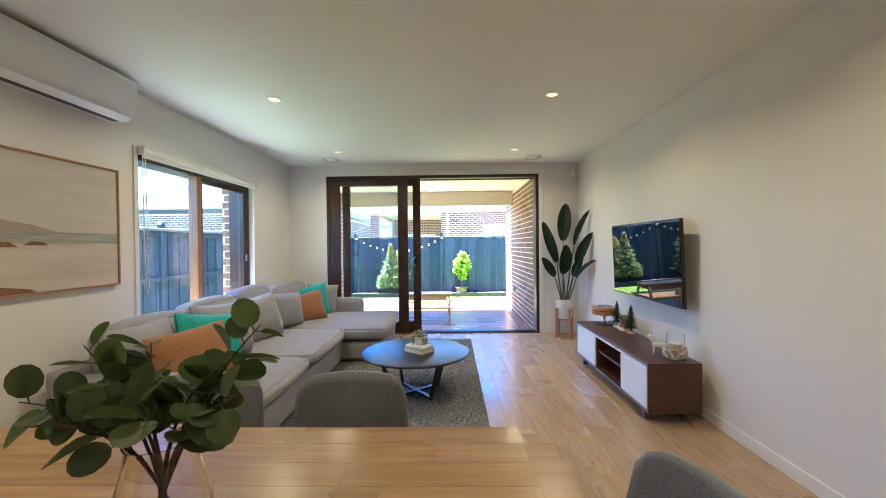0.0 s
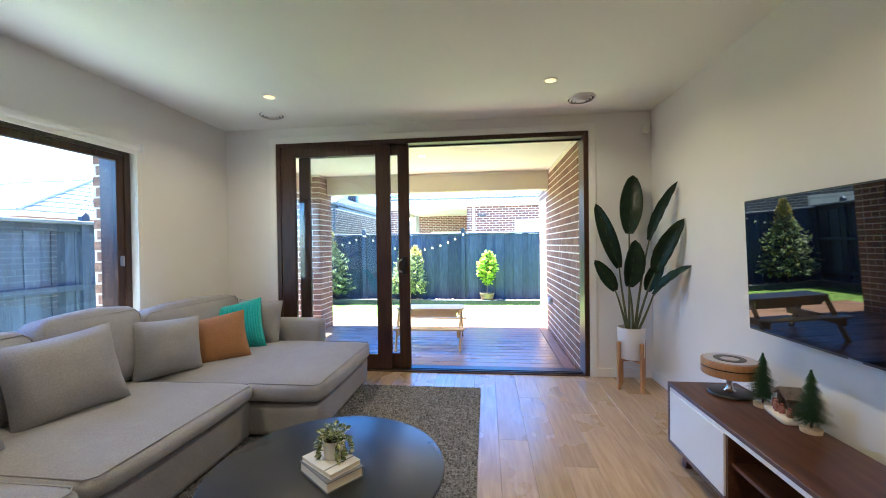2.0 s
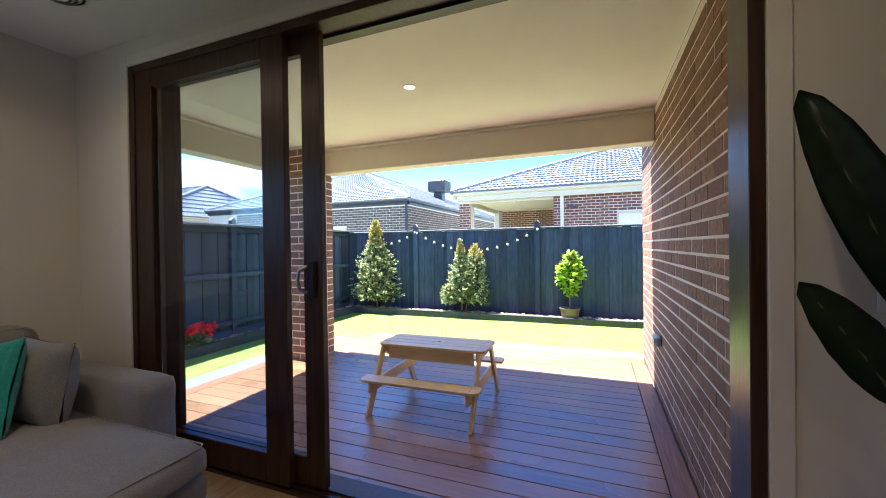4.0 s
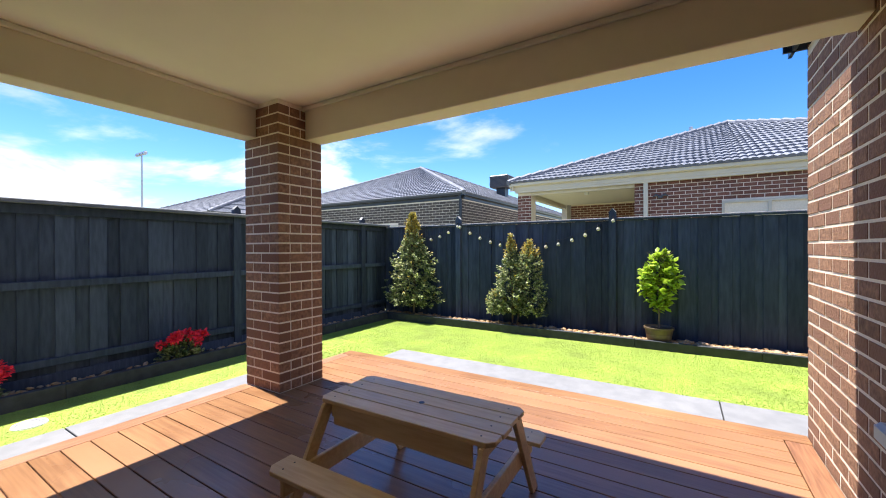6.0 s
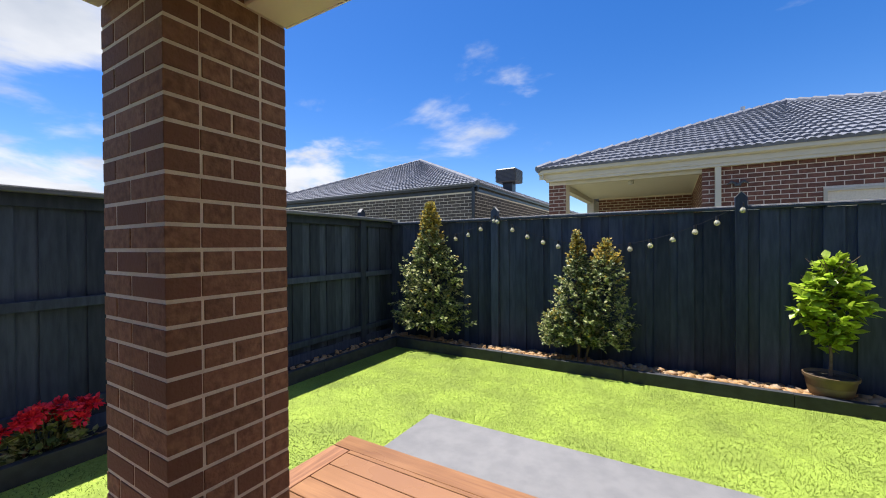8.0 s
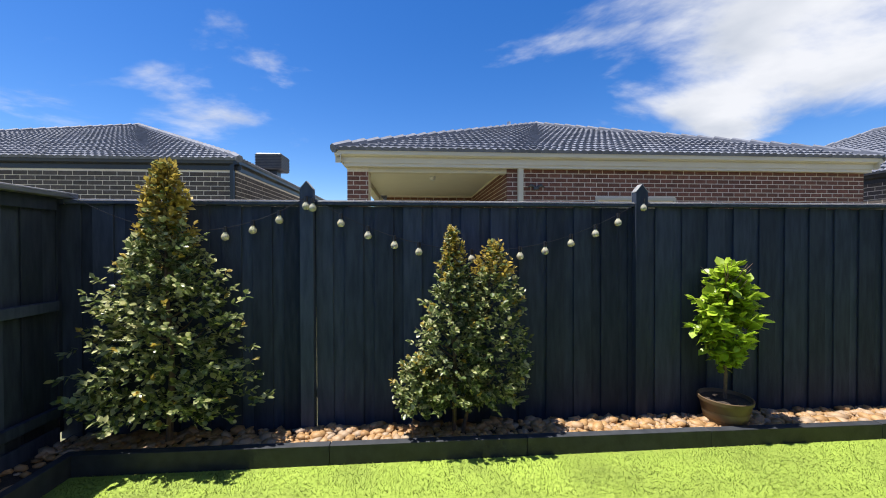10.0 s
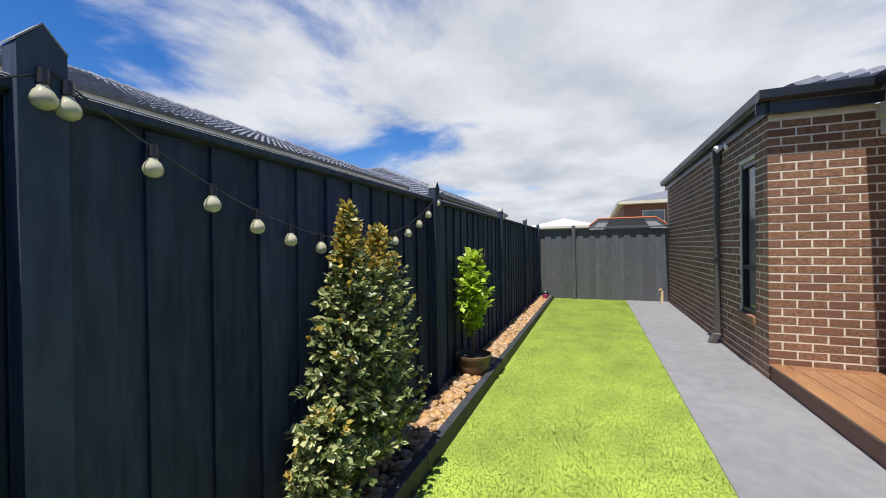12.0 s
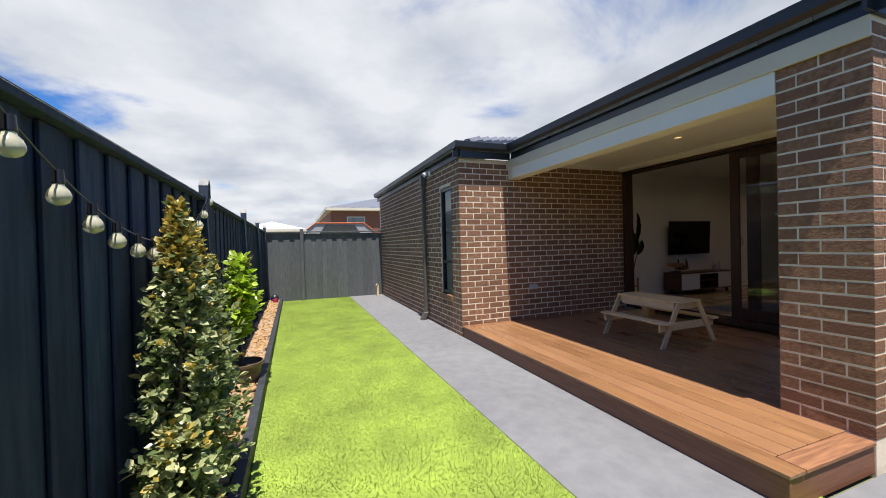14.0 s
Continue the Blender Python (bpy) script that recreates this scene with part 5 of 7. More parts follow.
for s in (-1, 1):
    ya = s * (TW / 2 - 0.0225)
    part("apron", boxes((-0.37, 0.37, ya - 0.0075, ya + 0.0075, TH - 0.118, TH - 0.021), bevel=0.002), "pine", pt)
    part("bench", cut_board(-TL / 2 - 0.02, TL / 2 + 0.02, s * 0.40 - 0.07, s * 0.40 + 0.07, 0.272, 0.292, ((-1, s), (1, s)), 0.035), "pine", pt)
    for x in (-0.41, 0.41):
        for dy in (-0.03, 0.03):
            screw(x, s * 0.40 + dy, 0.292)
for x in (-0.395, 0.395):
    part("end_rail", boxes((x - 0.012, x + 0.012, -TW / 2 + 0.035, TW / 2 - 0.035, TH - 0.095, TH - 0.021), bevel=0.003), "pine", pt)
    part("bench_support", boxes((x - 0.012, x + 0.012, -0.45, 0.45, 0.182, 0.271), bevel=0.004), "pine", pt)
    for s in (-1, 1):
        bm = bmesh.new()
        box(bm, x + (0.0125 if x > 0 else -0.0345), x + (0.0345 if x > 0 else -0.0125), -0.036, 0.036, 0, TH - 0.021, bevel=0.003)
        for v in bm.verts:
            v.co.y += s * (0.43 - 0.28 * v.co.z / TH)
        part("leg", bm, "pine", pt)

# ---- socket, light, window and downpipe on the brick walls ----
so = thing("weatherproof_socket", "grey weatherproof power socket on the brick wall", "socket", (BX, 7.88, 0.42))
M["socket_grey"] = material("grey_plastic", (0.42, 0.43, 0.44), (0.46, 0.47, 0.48), 0.5, scale=10)
part("casing", boxes((-0.05, -0.004, -0.075, 0.075, -0.04, 0.04), bevel=0.012), "socket_grey", so)
part("flap", boxes((-0.058, -0.051, -0.06, 0.06, -0.025, 0.03), bevel=0.003), "socket_grey", so)
dp = thing("downpipe", "grey square downpipe on the brick wall", "downpipe", (2.85, BY, PATHZ + 0.027))
part("pipe", boxes((-0.032, 0.032, 0.016, 0.085, 0.10, 2.66), bevel=0.014), "downpipe", dp)
bm = boxes((-0.05, 0.05, 0.016, 0.105, 0.0, 0.14), bevel=0.008)
for v in bm.verts:
    if v.co.z < 0.07:
        v.co.y += 0.06
part("shoe", bm, "downpipe", dp)
part("bracket", boxes((-0.055, 0.055, 0.008, 0.104, 1.2, 1.23)), "downpipe", dp)
part("head", boxes((-0.06, 0.06, 0.012, 0.11, 2.50, 2.68), bevel=0.006), "downpipe", dp)
sl = thing("spot_light", "small twin outdoor wall spotlight", "wall light", (2.56, BY, 2.42))
bm = bmesh.new()
turned(bm, [(0, 0), (0.045, 0), (0.045, 0.02), (0, 0.02)], 20)
bmesh.ops.transform(bm, matrix=pose(0, 0.008, 0, -90, 0, 0), verts=bm.verts)
part("base", bm, "white_lac", sl, smooth=True)
bm = bmesh.new()
turned(bm, [(0, -0.02), (0.025, -0.015), (0.042, 0.05), (0.046, 0.075), (0.042, 0.075), (0.03, 0.06), (0, 0.06)], 24)
bmesh.ops.transform(bm, matrix=pose(0, 0.07, 0.0, -120, 0, 0), verts=bm.verts)
part("head", bm, "white_lac", sl, "white round lamp head", True)

win2 = thing("window_2", "tall narrow window with a charcoal frame in brick", "window", (1.88, BY, 0.33), kind="structure")
part("window_frame", boxes((-0.24, -0.20, -0.080, -0.020, 0, 1.74), (0.20, 0.24, -0.080, -0.020, 0, 1.74), (-0.20, 0.20, -0.080, -0.020, 0, 0.05), (-0.20, 0.20, -0.080, -0.020, 1.69, 1.74), (-0.20, 0.20, -0.080, -0.020, 0.50, 0.55), bevel=0.003), "gutter", win2)
for z0, z1 in ((0.05, 0.50), (0.55, 1.69)):
    part("pane", boxes((-0.20, 0.20, -0.055, -0.051, z0, z1)), "pane", win2)
M["curtain"] = material("pale_curtain", (0.30, 0.32, 0.33), (0.40, 0.42, 0.43), 0.9, scale=5, stretch=(14, 1, 0.3))
part("curtain", boxes((-0.06, 0.24, -0.30, -0.29, 0.0, 1.74)), "curtain", win2, "pale curtain behind the glass")
# black sheet added in place of the unlit room behind
part("dim_reveal", boxes((-0.24, 0.24, -0.339, -0.335, 0.0, 1.74)), "black", win2)
part("window_sill", boxes((-0.24, 0.24, -0.079, 0.03, -0.09, -0.005), bevel=0.006), "brick", win2)

# ---- shrubs and pot plants ----


def cone_point(h0, h1, rx, ry, power=0.8):
    """A point in a small tapering crown, and the way a leaf there faces."""
    def f():
        q, a = random.random() ** 1.3, random.uniform(0, 2 * math.pi)
        r = (1 - q) ** power * random.uniform(0.5, 1.05)
        return Vector((rx * r * math.cos(a), ry * r * math.sin(a), h0 + (h1 - h0) * q)), (math.cos(a) + random.gauss(0, 0.5), math.sin(a) + random.gauss(0, 0.5), random.gauss(0.45, 0.5))
    return f


def twig_leaves(root, way, length, pairs):
    """Leaves in crossed pairs along a twig, and three at its end: a list of point and direction."""
    d = Vector(way).normalized()
    side = d.cross(Vector((random.gauss(0, 0.3), random.gauss(0, 0.3), 1))).normalized()
    up = side.cross(d)
    got = []
    for j in range(pairs):
        t = (j + random.uniform(0.2, 0.8)) / pairs
        p = root + d * (length * t) + Vector((0, 0, -0.02 * t * t))
        w = side if j % 2 else (up * 0.7 + side * 0.5).normalized()
        for s in (-1, 1):
            got.append((p, d * random.uniform(0.45, 0.9) + w * s + Vector((random.gauss(0, 0.25), random.gauss(0, 0.25), random.gauss(0.1, 0.25)))))
    for k in range(3):
        got.append((root + d * length, d + Vector((random.gauss(0, 0.4), random.gauss(0, 0.4), random.gauss(0.1, 0.35)))))
    return got


def width_at(profile, q):
    for (q0, w0), (q1, w1) in zip(profile, profile[1:]):
        if q <= q1:
            return w0 + (w1 - w0) * (q - q0) / (q1 - q0)
    return profile[-1][1]


def crown_leaves(off, h0, h1, profile, deep, sprays, twig, young_from, fill):
    """Twigs over a crown of the given half widths, and leaves inside it. Gives old and young leaves."""
    old, young = [], []
    for k in range(sprays):
        q = ((k + random.random()) / sprays) ** 1.15
        a = k * 2.39996 + random.uniform(-0.6, 0.6)
        w = width_at(profile, q) * (random.uniform(0.62, 1.0) if random.random() < 0.84 else random.uniform(1.0, 1.28))
        l = twig * random.uniform(0.7, 1.25) * (1.1 - 0.35 * q)
        rise = 0.15 + 0.5 * q + (0.9 if q > young_from else 0)
        way = Vector((math.cos(a), math.sin(a) * deep, rise + random.gauss(0, 0.25))).normalized()
        tip = Vector(off) + Vector((w * math.cos(a), w * deep * math.sin(a), h0 + (h1 - h0) * q))
        got = twig_leaves(tip - way * l, way, l, 5)
        if q > young_from + random.gauss(0, 0.04):
            young += got
        elif random.random() < 0.10 + 0.35 * max(0, q - 0.35):
            young += got[-4:]
            old += got[:-4]
        else:
            old += got
    for k in range(fill):
        q, a = random.random() ** 1.2, random.uniform(0, 2 * math.pi)
        w = width_at(profile, q) * random.uniform(0.15, 0.8)
        old.append((Vector(off) + Vector((w * math.cos(a), w * deep * math.sin(a), h0 + (h1 - h0) * q)), Vector((math.cos(a), math.sin(a), random.gauss(0.2, 0.5)))))
    return old, young


def shrub(name, label, loc, trunks, crowns, mat, size):
    s = thing(name, label, "shrub", loc, group="shrubs along the fence")
    for base, top, r in trunks:
        bm = bmesh.new()
        b, t = Vector(base), Vector(top)
        tube(bm, [b, b.lerp(t, 0.3) + Vector((0.02, 0.01, 0)), b.lerp(t, 0.65) - Vector((0.012, 0, 0)), t], [r, r * 0.8, r * 0.5, r * 0.2], 8)
        part("trunk", bm, "bark", s, smooth=True)
        bm = bmesh.new()
        for k in range(16):
            q = random.uniform(0.2, 0.9)
            a = random.uniform(0, 2 * math.pi)
            p = b.lerp(t, q)
            l = 0.42 * (1 - q) + 0.06
            tube(bm, [p, p + Vector((l * 0.6 * math.cos(a), l * 0.35 * math.sin(a), l * 0.25)), p + Vector((l * math.cos(a), l * 0.55 * math.sin(a), l * 0.6))], [r * 0.35, r * 0.22, r * 0.08], 5)
        tagged(part("branchwork", bm, "bark", s), kind="stuff")
    old, young = [], []
    for c in crowns:
        o, y = crown_leaves(*c)
        old += o
        young += y
    for part_name, leaves, m, text in (("crown", old, mat, ""), ("young_growth", young, "tip", "bronze young shoots")):
        kept = [(p, d) for p, d in leaves if p.y + loc[1] < FY - 0.10 and p.x + loc[0] > FX + 0.05 and p.z > 0.20]
        it = iter(kept)
        leafy(part_name, s, *small_leaves(len(kept), lambda: next(it), size * (1.0 if part_name == "crown" else 0.82)), m, text)
    return s


shrub("lilly_pilly_shrub", "tall cone-shaped green shrub with bronze tips", (-3.95, 11.98, -0.20), [((0, 0.03, 0), (0.03, -0.02, 1.85), 0.024)],
      [((0, 0, 0), 0.20, 2.04, [(0, 0.45), (0.1, 0.68), (0.3, 0.54), (0.48, 0.44), (0.59, 0.34), (0.70, 0.22), (0.78, 0.15), (0.90, 0.15), (1.0, 0.04)], 0.5, 560, 0.14, 0.74, 1300)], "lilly", 0.048)
shrub("lilly_pilly_shrub", "bushy grey-green shrub with two leading shoots", (-1.82, 11.98, -0.20), [((-0.04, 0.03, 0), (-0.05, -0.01, 1.45), 0.018), ((0.03, 0.03, 0), (0.27, 0.0, 1.35), 0.016)],
      [((-0.05, 0, 0), 0.24, 1.58, [(0, 0.22), (0.12, 0.31), (0.4, 0.28), (0.62, 0.18), (0.76, 0.11), (0.88, 0.07), (1.0, 0.02)], 0.8, 290, 0.11, 0.80, 700),
       ((0.27, 0.02, 0), 0.22, 1.47, [(0, 0.22), (0.15, 0.30), (0.45, 0.29), (0.72, 0.21), (0.88, 0.12), (1.0, 0.03)], 0.8, 260, 0.11, 0.82, 600),
       ((-0.29, -0.03, 0), 0.12, 0.62, [(0, 0.15), (0.4, 0.22), (0.8, 0.15), (1.0, 0.05)], 0.8, 120, 0.10, 0.97, 350)], "lilly2", 0.041)

lp = thing("lemon_tree", "young lemon tree in a round olive plastic pot", "potted tree", (0.34, 11.99, -0.20))
bm = bmesh.new()
turned(bm, [(0, 0), (0.13, 0), (0.138, 0.01), (0.15, 0.05), (0.152, 0.055), (0.165, 0.12), (0.167, 0.125), (0.178, 0.185), (0.190, 0.188), (0.192, 0.215), (0.182, 0.217), (0.170, 0.19), (0, 0.185)], 40)
part("pot", bm, "pot", lp, smooth=True)
bm = bmesh.new()
turned(bm, [(0.151, 0.056), (0.1535, 0.058), (0.166, 0.117), (0.1655, 0.119)], 40)
part("band", bm, "pot_band", lp, "paler band round the pot", True)
bm = bmesh.new()
turned(bm, [(0.172, 0.190), (0.08, 0.198), (0, 0.2)], 24)
part("soil", bm, "soil", lp)
bm = bmesh.new()
tube(bm, [(0.0, 0, 0.19), (0.005, 0, 0.4), (-0.02, 0, 0.6), (0.0, 0, 0.85), (0.05, 0, 1.3)], [0.014, 0.012, 0.011, 0.008, 0.003], 8)
for k in range(14):
    z = random.uniform(0.5, 1.1)
    a = random.uniform(0, 2 * math.pi)
    tube(bm, [(0, 0, z), (0.1 * math.cos(a), 0.08 * math.sin(a), z + 0.1), (0.2 * math.cos(a), 0.13 * math.sin(a), z + 0.2)], [0.006, 0.004, 0.002], 5)
part("trunk", bm, "bark", lp, smooth=True)
lemon = []
for crown in (((0.02, 0, 0), 0.50, 1.30, [(0, 0.07), (0.2, 0.15), (0.42, 0.25), (0.6, 0.22), (0.78, 0.12), (0.9, 0.09), (1.0, 0.03)], 0.8, 46, 0.15, 2.0, 20),
              ((0.13, 0, 0), 0.80, 1.18, [(0, 0.05), (0.4, 0.11), (0.8, 0.08), (1.0, 0.02)], 0.7, 16, 0.11, 2.0, 8),
              ((-0.13, -0.02, 0), 0.70, 1.06, [(0, 0.05), (0.4, 0.11), (0.8, 0.08), (1.0, 0.02)], 0.7, 14, 0.11, 2.0, 8)):
    o, y = crown_leaves(*crown)
    lemon += o + y
for k in range(14):
    lemon.append((Vector((random.gauss(0, 0.012), 0, random.uniform(0.40, 0.62))), (random.gauss(0, 1), random.gauss(0, 0.6), random.gauss(0.3, 0.4))))
lemon = [(p, d) for p, d in lemon if p.y < FY - 11.99 - 0.11]
lemon_next = iter(lemon)
leafy("crown", lp, *small_leaves(len(lemon), lambda: next(lemon_next), 0.085), "lemon_leaf")

for gy in (8.08, 6.38):
    gr = thing("geranium", "red flowering geranium in the narrow garden bed", "flowering plant", (-4.60, gy, -0.2), group="geraniums")
    v, f = small_leaves(420, cone_point(0.0, 0.30, 0.12, 0.26, 0.5), 0.06)
    leafy("leaves", gr, v, f, "lilly")
    for k in range(14):
        c = Vector((random.uniform(0.0, 0.13), random.uniform(-0.24, 0.30), random.uniform(0.20, 0.34)))
        bm = bmesh.new()
        tube(bm, [(c.x * 0.4, c.y * 0.5, 0.0), c], [0.004, 0.003], 5)
        part("stalk", bm, "stem", gr)

        def petal():
            d = Vector((random.gauss(0, 1), random.gauss(0, 1), random.gauss(0.3, 0.8))).normalized()
            return c + d * random.uniform(0.01, 0.04), d
        leafy("flower_head", gr, *small_leaves(70, petal, 0.036), "red", "round red flower head")

# small things by the far fence corner
bl_ = thing("ball", "dark ball lying in the pebbles", "ball", (6.55, 11.95, -0.2))
bm = bmesh.new()
bmesh.ops.create_icosphere(bm, subdivisions=3, radius=0.10)
bmesh.ops.translate(bm, verts=bm.verts, vec=(0, 0, 0.1))
part("skin", bm, "gutter", bl_, smooth="all")
M["pink"] = material("pink_plastic", (0.6, 0.05, 0.16), (0.65, 0.08, 0.2), 0.4, scale=8)
bl2 = thing("toy_bucket", "small pink toy in the pebbles", "toy", (6.35, 11.93, -0.2))
bm = bmesh.new()
turned(bm, [(0, 0), (0.05, 0), (0.068, 0.10), (0.064, 0.10), (0.05, 0.02), (0, 0.02)], 16)
part("tub", bm, "pink", bl2, smooth=True)
tp = thing("garden_tap", "outdoor tap on a short yellow post", "tap", (6.70, 9.32, PATHZ + 0.042))
part("post", boxes((-0.03, 0.03, -0.03, 0.03, 0, 0.28), bevel=0.004), "pine", tp)
bm = bmesh.new()
tube(bm, [(0, 0, 0.28), (0, 0, 0.32), (-0.06, 0.03, 0.32), (-0.16, 0.08, 0.31)], 0.014, 8)
part("spout", bm, "pine", tp, smooth=True)
lid = thing("drain_cover", "round grey drain grate with a pale rim in the turf", "drain cover", (-3.94, 6.66, GROUND))
bm = bmesh.new()
turned(bm, [(0.088, 0.0), (0.090, 0.014), (0.106, 0.014), (0.112, 0.0)], 36)
part("rim", bm, "white_lac", lid, "pale plastic rim", True)
bm = bmesh.new()
turned(bm, [(0, 0.006), (0.088, 0.006), (0.088, 0.0), (0, 0.0)], 36)
part("plate", bm, "downpipe", lid)
for k in range(-3, 4):
    l = math.sqrt(0.086 ** 2 - (k * 0.024) ** 2)
    part("bar", boxes((k * 0.024 - 0.006, k * 0.024 + 0.006, -l, l, 0.0062, 0.012), bevel=0.001), "socket_grey", lid)

# ---- festoon lights along the fence ----
fl = thing("string_lights", "festoon of clear bulbs strung along the fence", "string lights", (0, 0, 0))


def strand(a, b, sag, n, first, pitch):
    a, b = Vector(a), Vector(b)
    pts = []
    for k in range(31):
        t = k / 30
        p = a.lerp(b, t)
        p.z -= sag * 4 * t * (1 - t)
        pts.append(p)
    bm = bmesh.new()
    tube(bm, pts, 0.0028, 5)
    part("cable", bm, "black", fl, "thin black cable")
    for k in range(n):
        t = (first + k * pitch + random.uniform(-0.008, 0.008) - a.x) / (b.x - a.x)
        p = a.lerp(b, t)
        p.z -= sag * 4 * t * (1 - t)
        bm = bmesh.new()
        turned(bm, [(0, 0.012), (0.013, 0.010), (0.016, -0.03), (0.013, -0.034), (0, -0.034)], 14, p)
        s = part("socket", bm, "black", fl, "black lamp holder", True)
        bm = bmesh.new()
        turned(bm, [(0.013, -0.032), (0.016, -0.042), (0.024, -0.051), (0.0295, -0.065), (0.0295, -0.076), (0.024, -0.088), (0.012, -0.0955), (0, -0.0975)], 18, p)
        part("bulb", bm, "bulb", s, "clear round bulb", "all")


M["bulb"] = material("clear_bulb_plastic", (0.92, 0.87, 0.58), (0.95, 0.91, 0.68), 0.05, scale=10, coat=0.5, trans=0.5)
strand((-4.72, 12.13, 1.63), (-2.98, 12.12, 1.62), 0.27, 6, -4.01, 0.205)
strand((-2.975, 12.12, 1.62), (-0.22, 12.13, 1.645), 0.435, 14, -2.935, 0.2045)

# ---- neighbours' houses ----


def brick_field(name, parent, origin, along, length, z0, z1, out, mat, bl=0.2255, bh=0.0720, j=0.0140, holes=(), proud=0.003, stuff=True, most=0, pick=None, phase=0.0, label=""):
    """Bricks in running bond on a wall face. along and out are unit vectors; holes are (u0, u1, z0, z1).
    With most > 0 the nearest of them are objects of their own, and the rest one joined mesh."""
    along, out, origin = Vector(along), Vector(out), Vector(origin)
    cells = []
    rows = int((z1 - z0 + j) / (bh + j))
    for r in range(rows):
        zb = z0 + r * (bh + j)
        u = -((bl + j) / 2 if r % 2 else 0.0) - phase
        while u < length:
            a, b = max(u, 0.0), min(u + bl, length)
            segs = [(a, b)]
            for h in holes:
                if zb + bh > h[2] and zb < h[3]:
                    segs = [s for (p, q) in segs for s in ((p, min(q, h[0])), (max(p, h[1]), q)) if s[1] - s[0] > 0.015]
            cells += [(p, q, zb) for p, q in segs if q - p > 0.02]
            u += bl + j
    rest = cells
    if most:
        cells.sort(key=pick or (lambda c: 0))
        single, rest = cells[:most], cells[most:]
        shared = {}
        for a, b, zb in single:
            key = round(b - a, 3)
            if key not in shared:
                bm = bmesh.new()
                lo, hi = (0, 0, 0), along * (b - a) + out * proud + Vector((0, 0, bh))
                xs, ys = sorted((lo[0], hi.x)), sorted((lo[1], hi.y))
                box(bm, *xs, *ys, 0, bh)
                bmesh.ops.bevel(bm, geom=[e for e in bm.edges if all((v.co - out * v.co.dot(out)).length >= 0 and abs(v.co.dot(out) - proud) < 1e-4 for v in e.verts)], offset=0.003, segments=1, affect="EDGES")
                shared[key] = mesh_of(bm, "brick", mat)
            ob = new("brick", shared[key])
            ob.parent = parent
            wob = out * random.uniform(-0.0015, 0.0015)
            ob.matrix_basis = Matrix.Translation(origin + along * a + Vector((0, 0, zb)) + wob)
    if rest:
        verts, faces = [], []
        for a, b, zb in rest:
            k = len(verts)
            p = proud + random.uniform(-0.0015, 0.0015)
            for q in (0, p):
                for u, z in ((a, zb), (b, zb), (b, zb + bh), (a, zb + bh)):
                    verts.append(origin + along * u + out * q + Vector((0, 0, z)))
            faces += [(k + 4, k + 5, k + 6, k + 7), (k, k + 1, k + 5, k + 4), (k + 1, k + 2, k + 6, k + 5), (k + 2, k + 3, k + 7, k + 6), (k + 3, k, k + 4, k + 7)]
        ob = new("bricks", raw("bricks", verts, faces, mat))
        ob.parent = parent
        bmx = bmesh.new()
        bmx.from_mesh(ob.data)
        bmesh.ops.recalc_face_normals(bmx, faces=bmx.faces)
        bmx.to_mesh(ob.data)
        bmx.free()
        tagged(ob, label, "", "", "stuff")


def hip_roof(parent, x0, x1, y0, y1, z, apex_a, apex_b, mat="tile"):
    """Four tiled slopes up to a ridge from apex_a to apex_b, which runs along x or y."""
    a, b = Vector(apex_a), Vector(apex_b)
    if abs(b.x - a.x) >= abs(b.y - a.y):
        l, r = (a, b) if a.x < b.x else (b, a)
        tiled_slope(parent, (x0, y0, z), (x1, y0, z), r, l, mat)
        tiled_slope(parent, (x1, y0, z), (x1, y1, z), r, r, mat)
        tiled_slope(parent, (x1, y1, z), (x0, y1, z), l, r, mat)
        tiled_slope(parent, (x0, y1, z), (x0, y0, z), l, l, mat)
        for p, q in (((x0, y0, z), l), ((x1, y0, z), r), ((x1, y1, z), r), ((x0, y1, z), l)):
            ridge_caps(parent, p, q, mat)
        if (r - l).length > 0.5:
            ridge_caps(parent, l, r, mat)
    else:
        l, r = (a, b) if a.y < b.y else (b, a)
        tiled_slope(parent, (x0, y0, z), (x1, y0, z), l, l, mat)
        tiled_slope(parent, (x1, y0, z), (x1, y1, z), r, l, mat)
        tiled_slope(parent, (x1, y1, z), (x0, y1, z), r, r, mat)
        tiled_slope(parent, (x0, y1, z), (x0, y0, z), l, r, mat)
        for p, q in (((x0, y0, z), l), ((x1, y0, z), l), ((x1, y1, z), r), ((x0, y1, z), r)):
            ridge_caps(parent, p, q, mat)
        ridge_caps(parent, l, r, mat)


M["pale_frame"] = material("cream_window_frame", (0.55, 0.50, 0.40), (0.58, 0.53, 0.43), 0.5, scale=5)
M["dark_room"] = material("dim_room", (0.16, 0.18, 0.19), (0.24, 0.26, 0.27), 0.8, scale=2)

# brick house behind the back fence, with a porch
h1 = thing("house", "single-storey red-brown brick house with a cream gutter", "house", (0, 0, GROUND))
HY, HZ = 16.42, 2.78 - GROUND
parts_of("wall", "mortar", h1, (-3.41, -3.02, HY, HY + 0.4, 0, HZ), (-0.37, 7.15, HY, HY + 0.25, 0, HZ), (-3.0, 7.15, HY + 4.6, HY + 4.8, 0, HZ), (-0.37, -0.12, HY + 0.25, HY + 4.6, 0, HZ), (6.9, 7.15, HY + 0.25, HY + 11, 0, HZ), (-3.41, -3.2, HY + 4.8, HY + 11, 0, HZ))
brick_field("bricks", h1, (-3.41, HY, 0), (1, 0, 0), 0.39, 1.2, HZ - 0.14, (0, -1, 0), "brick_nb")
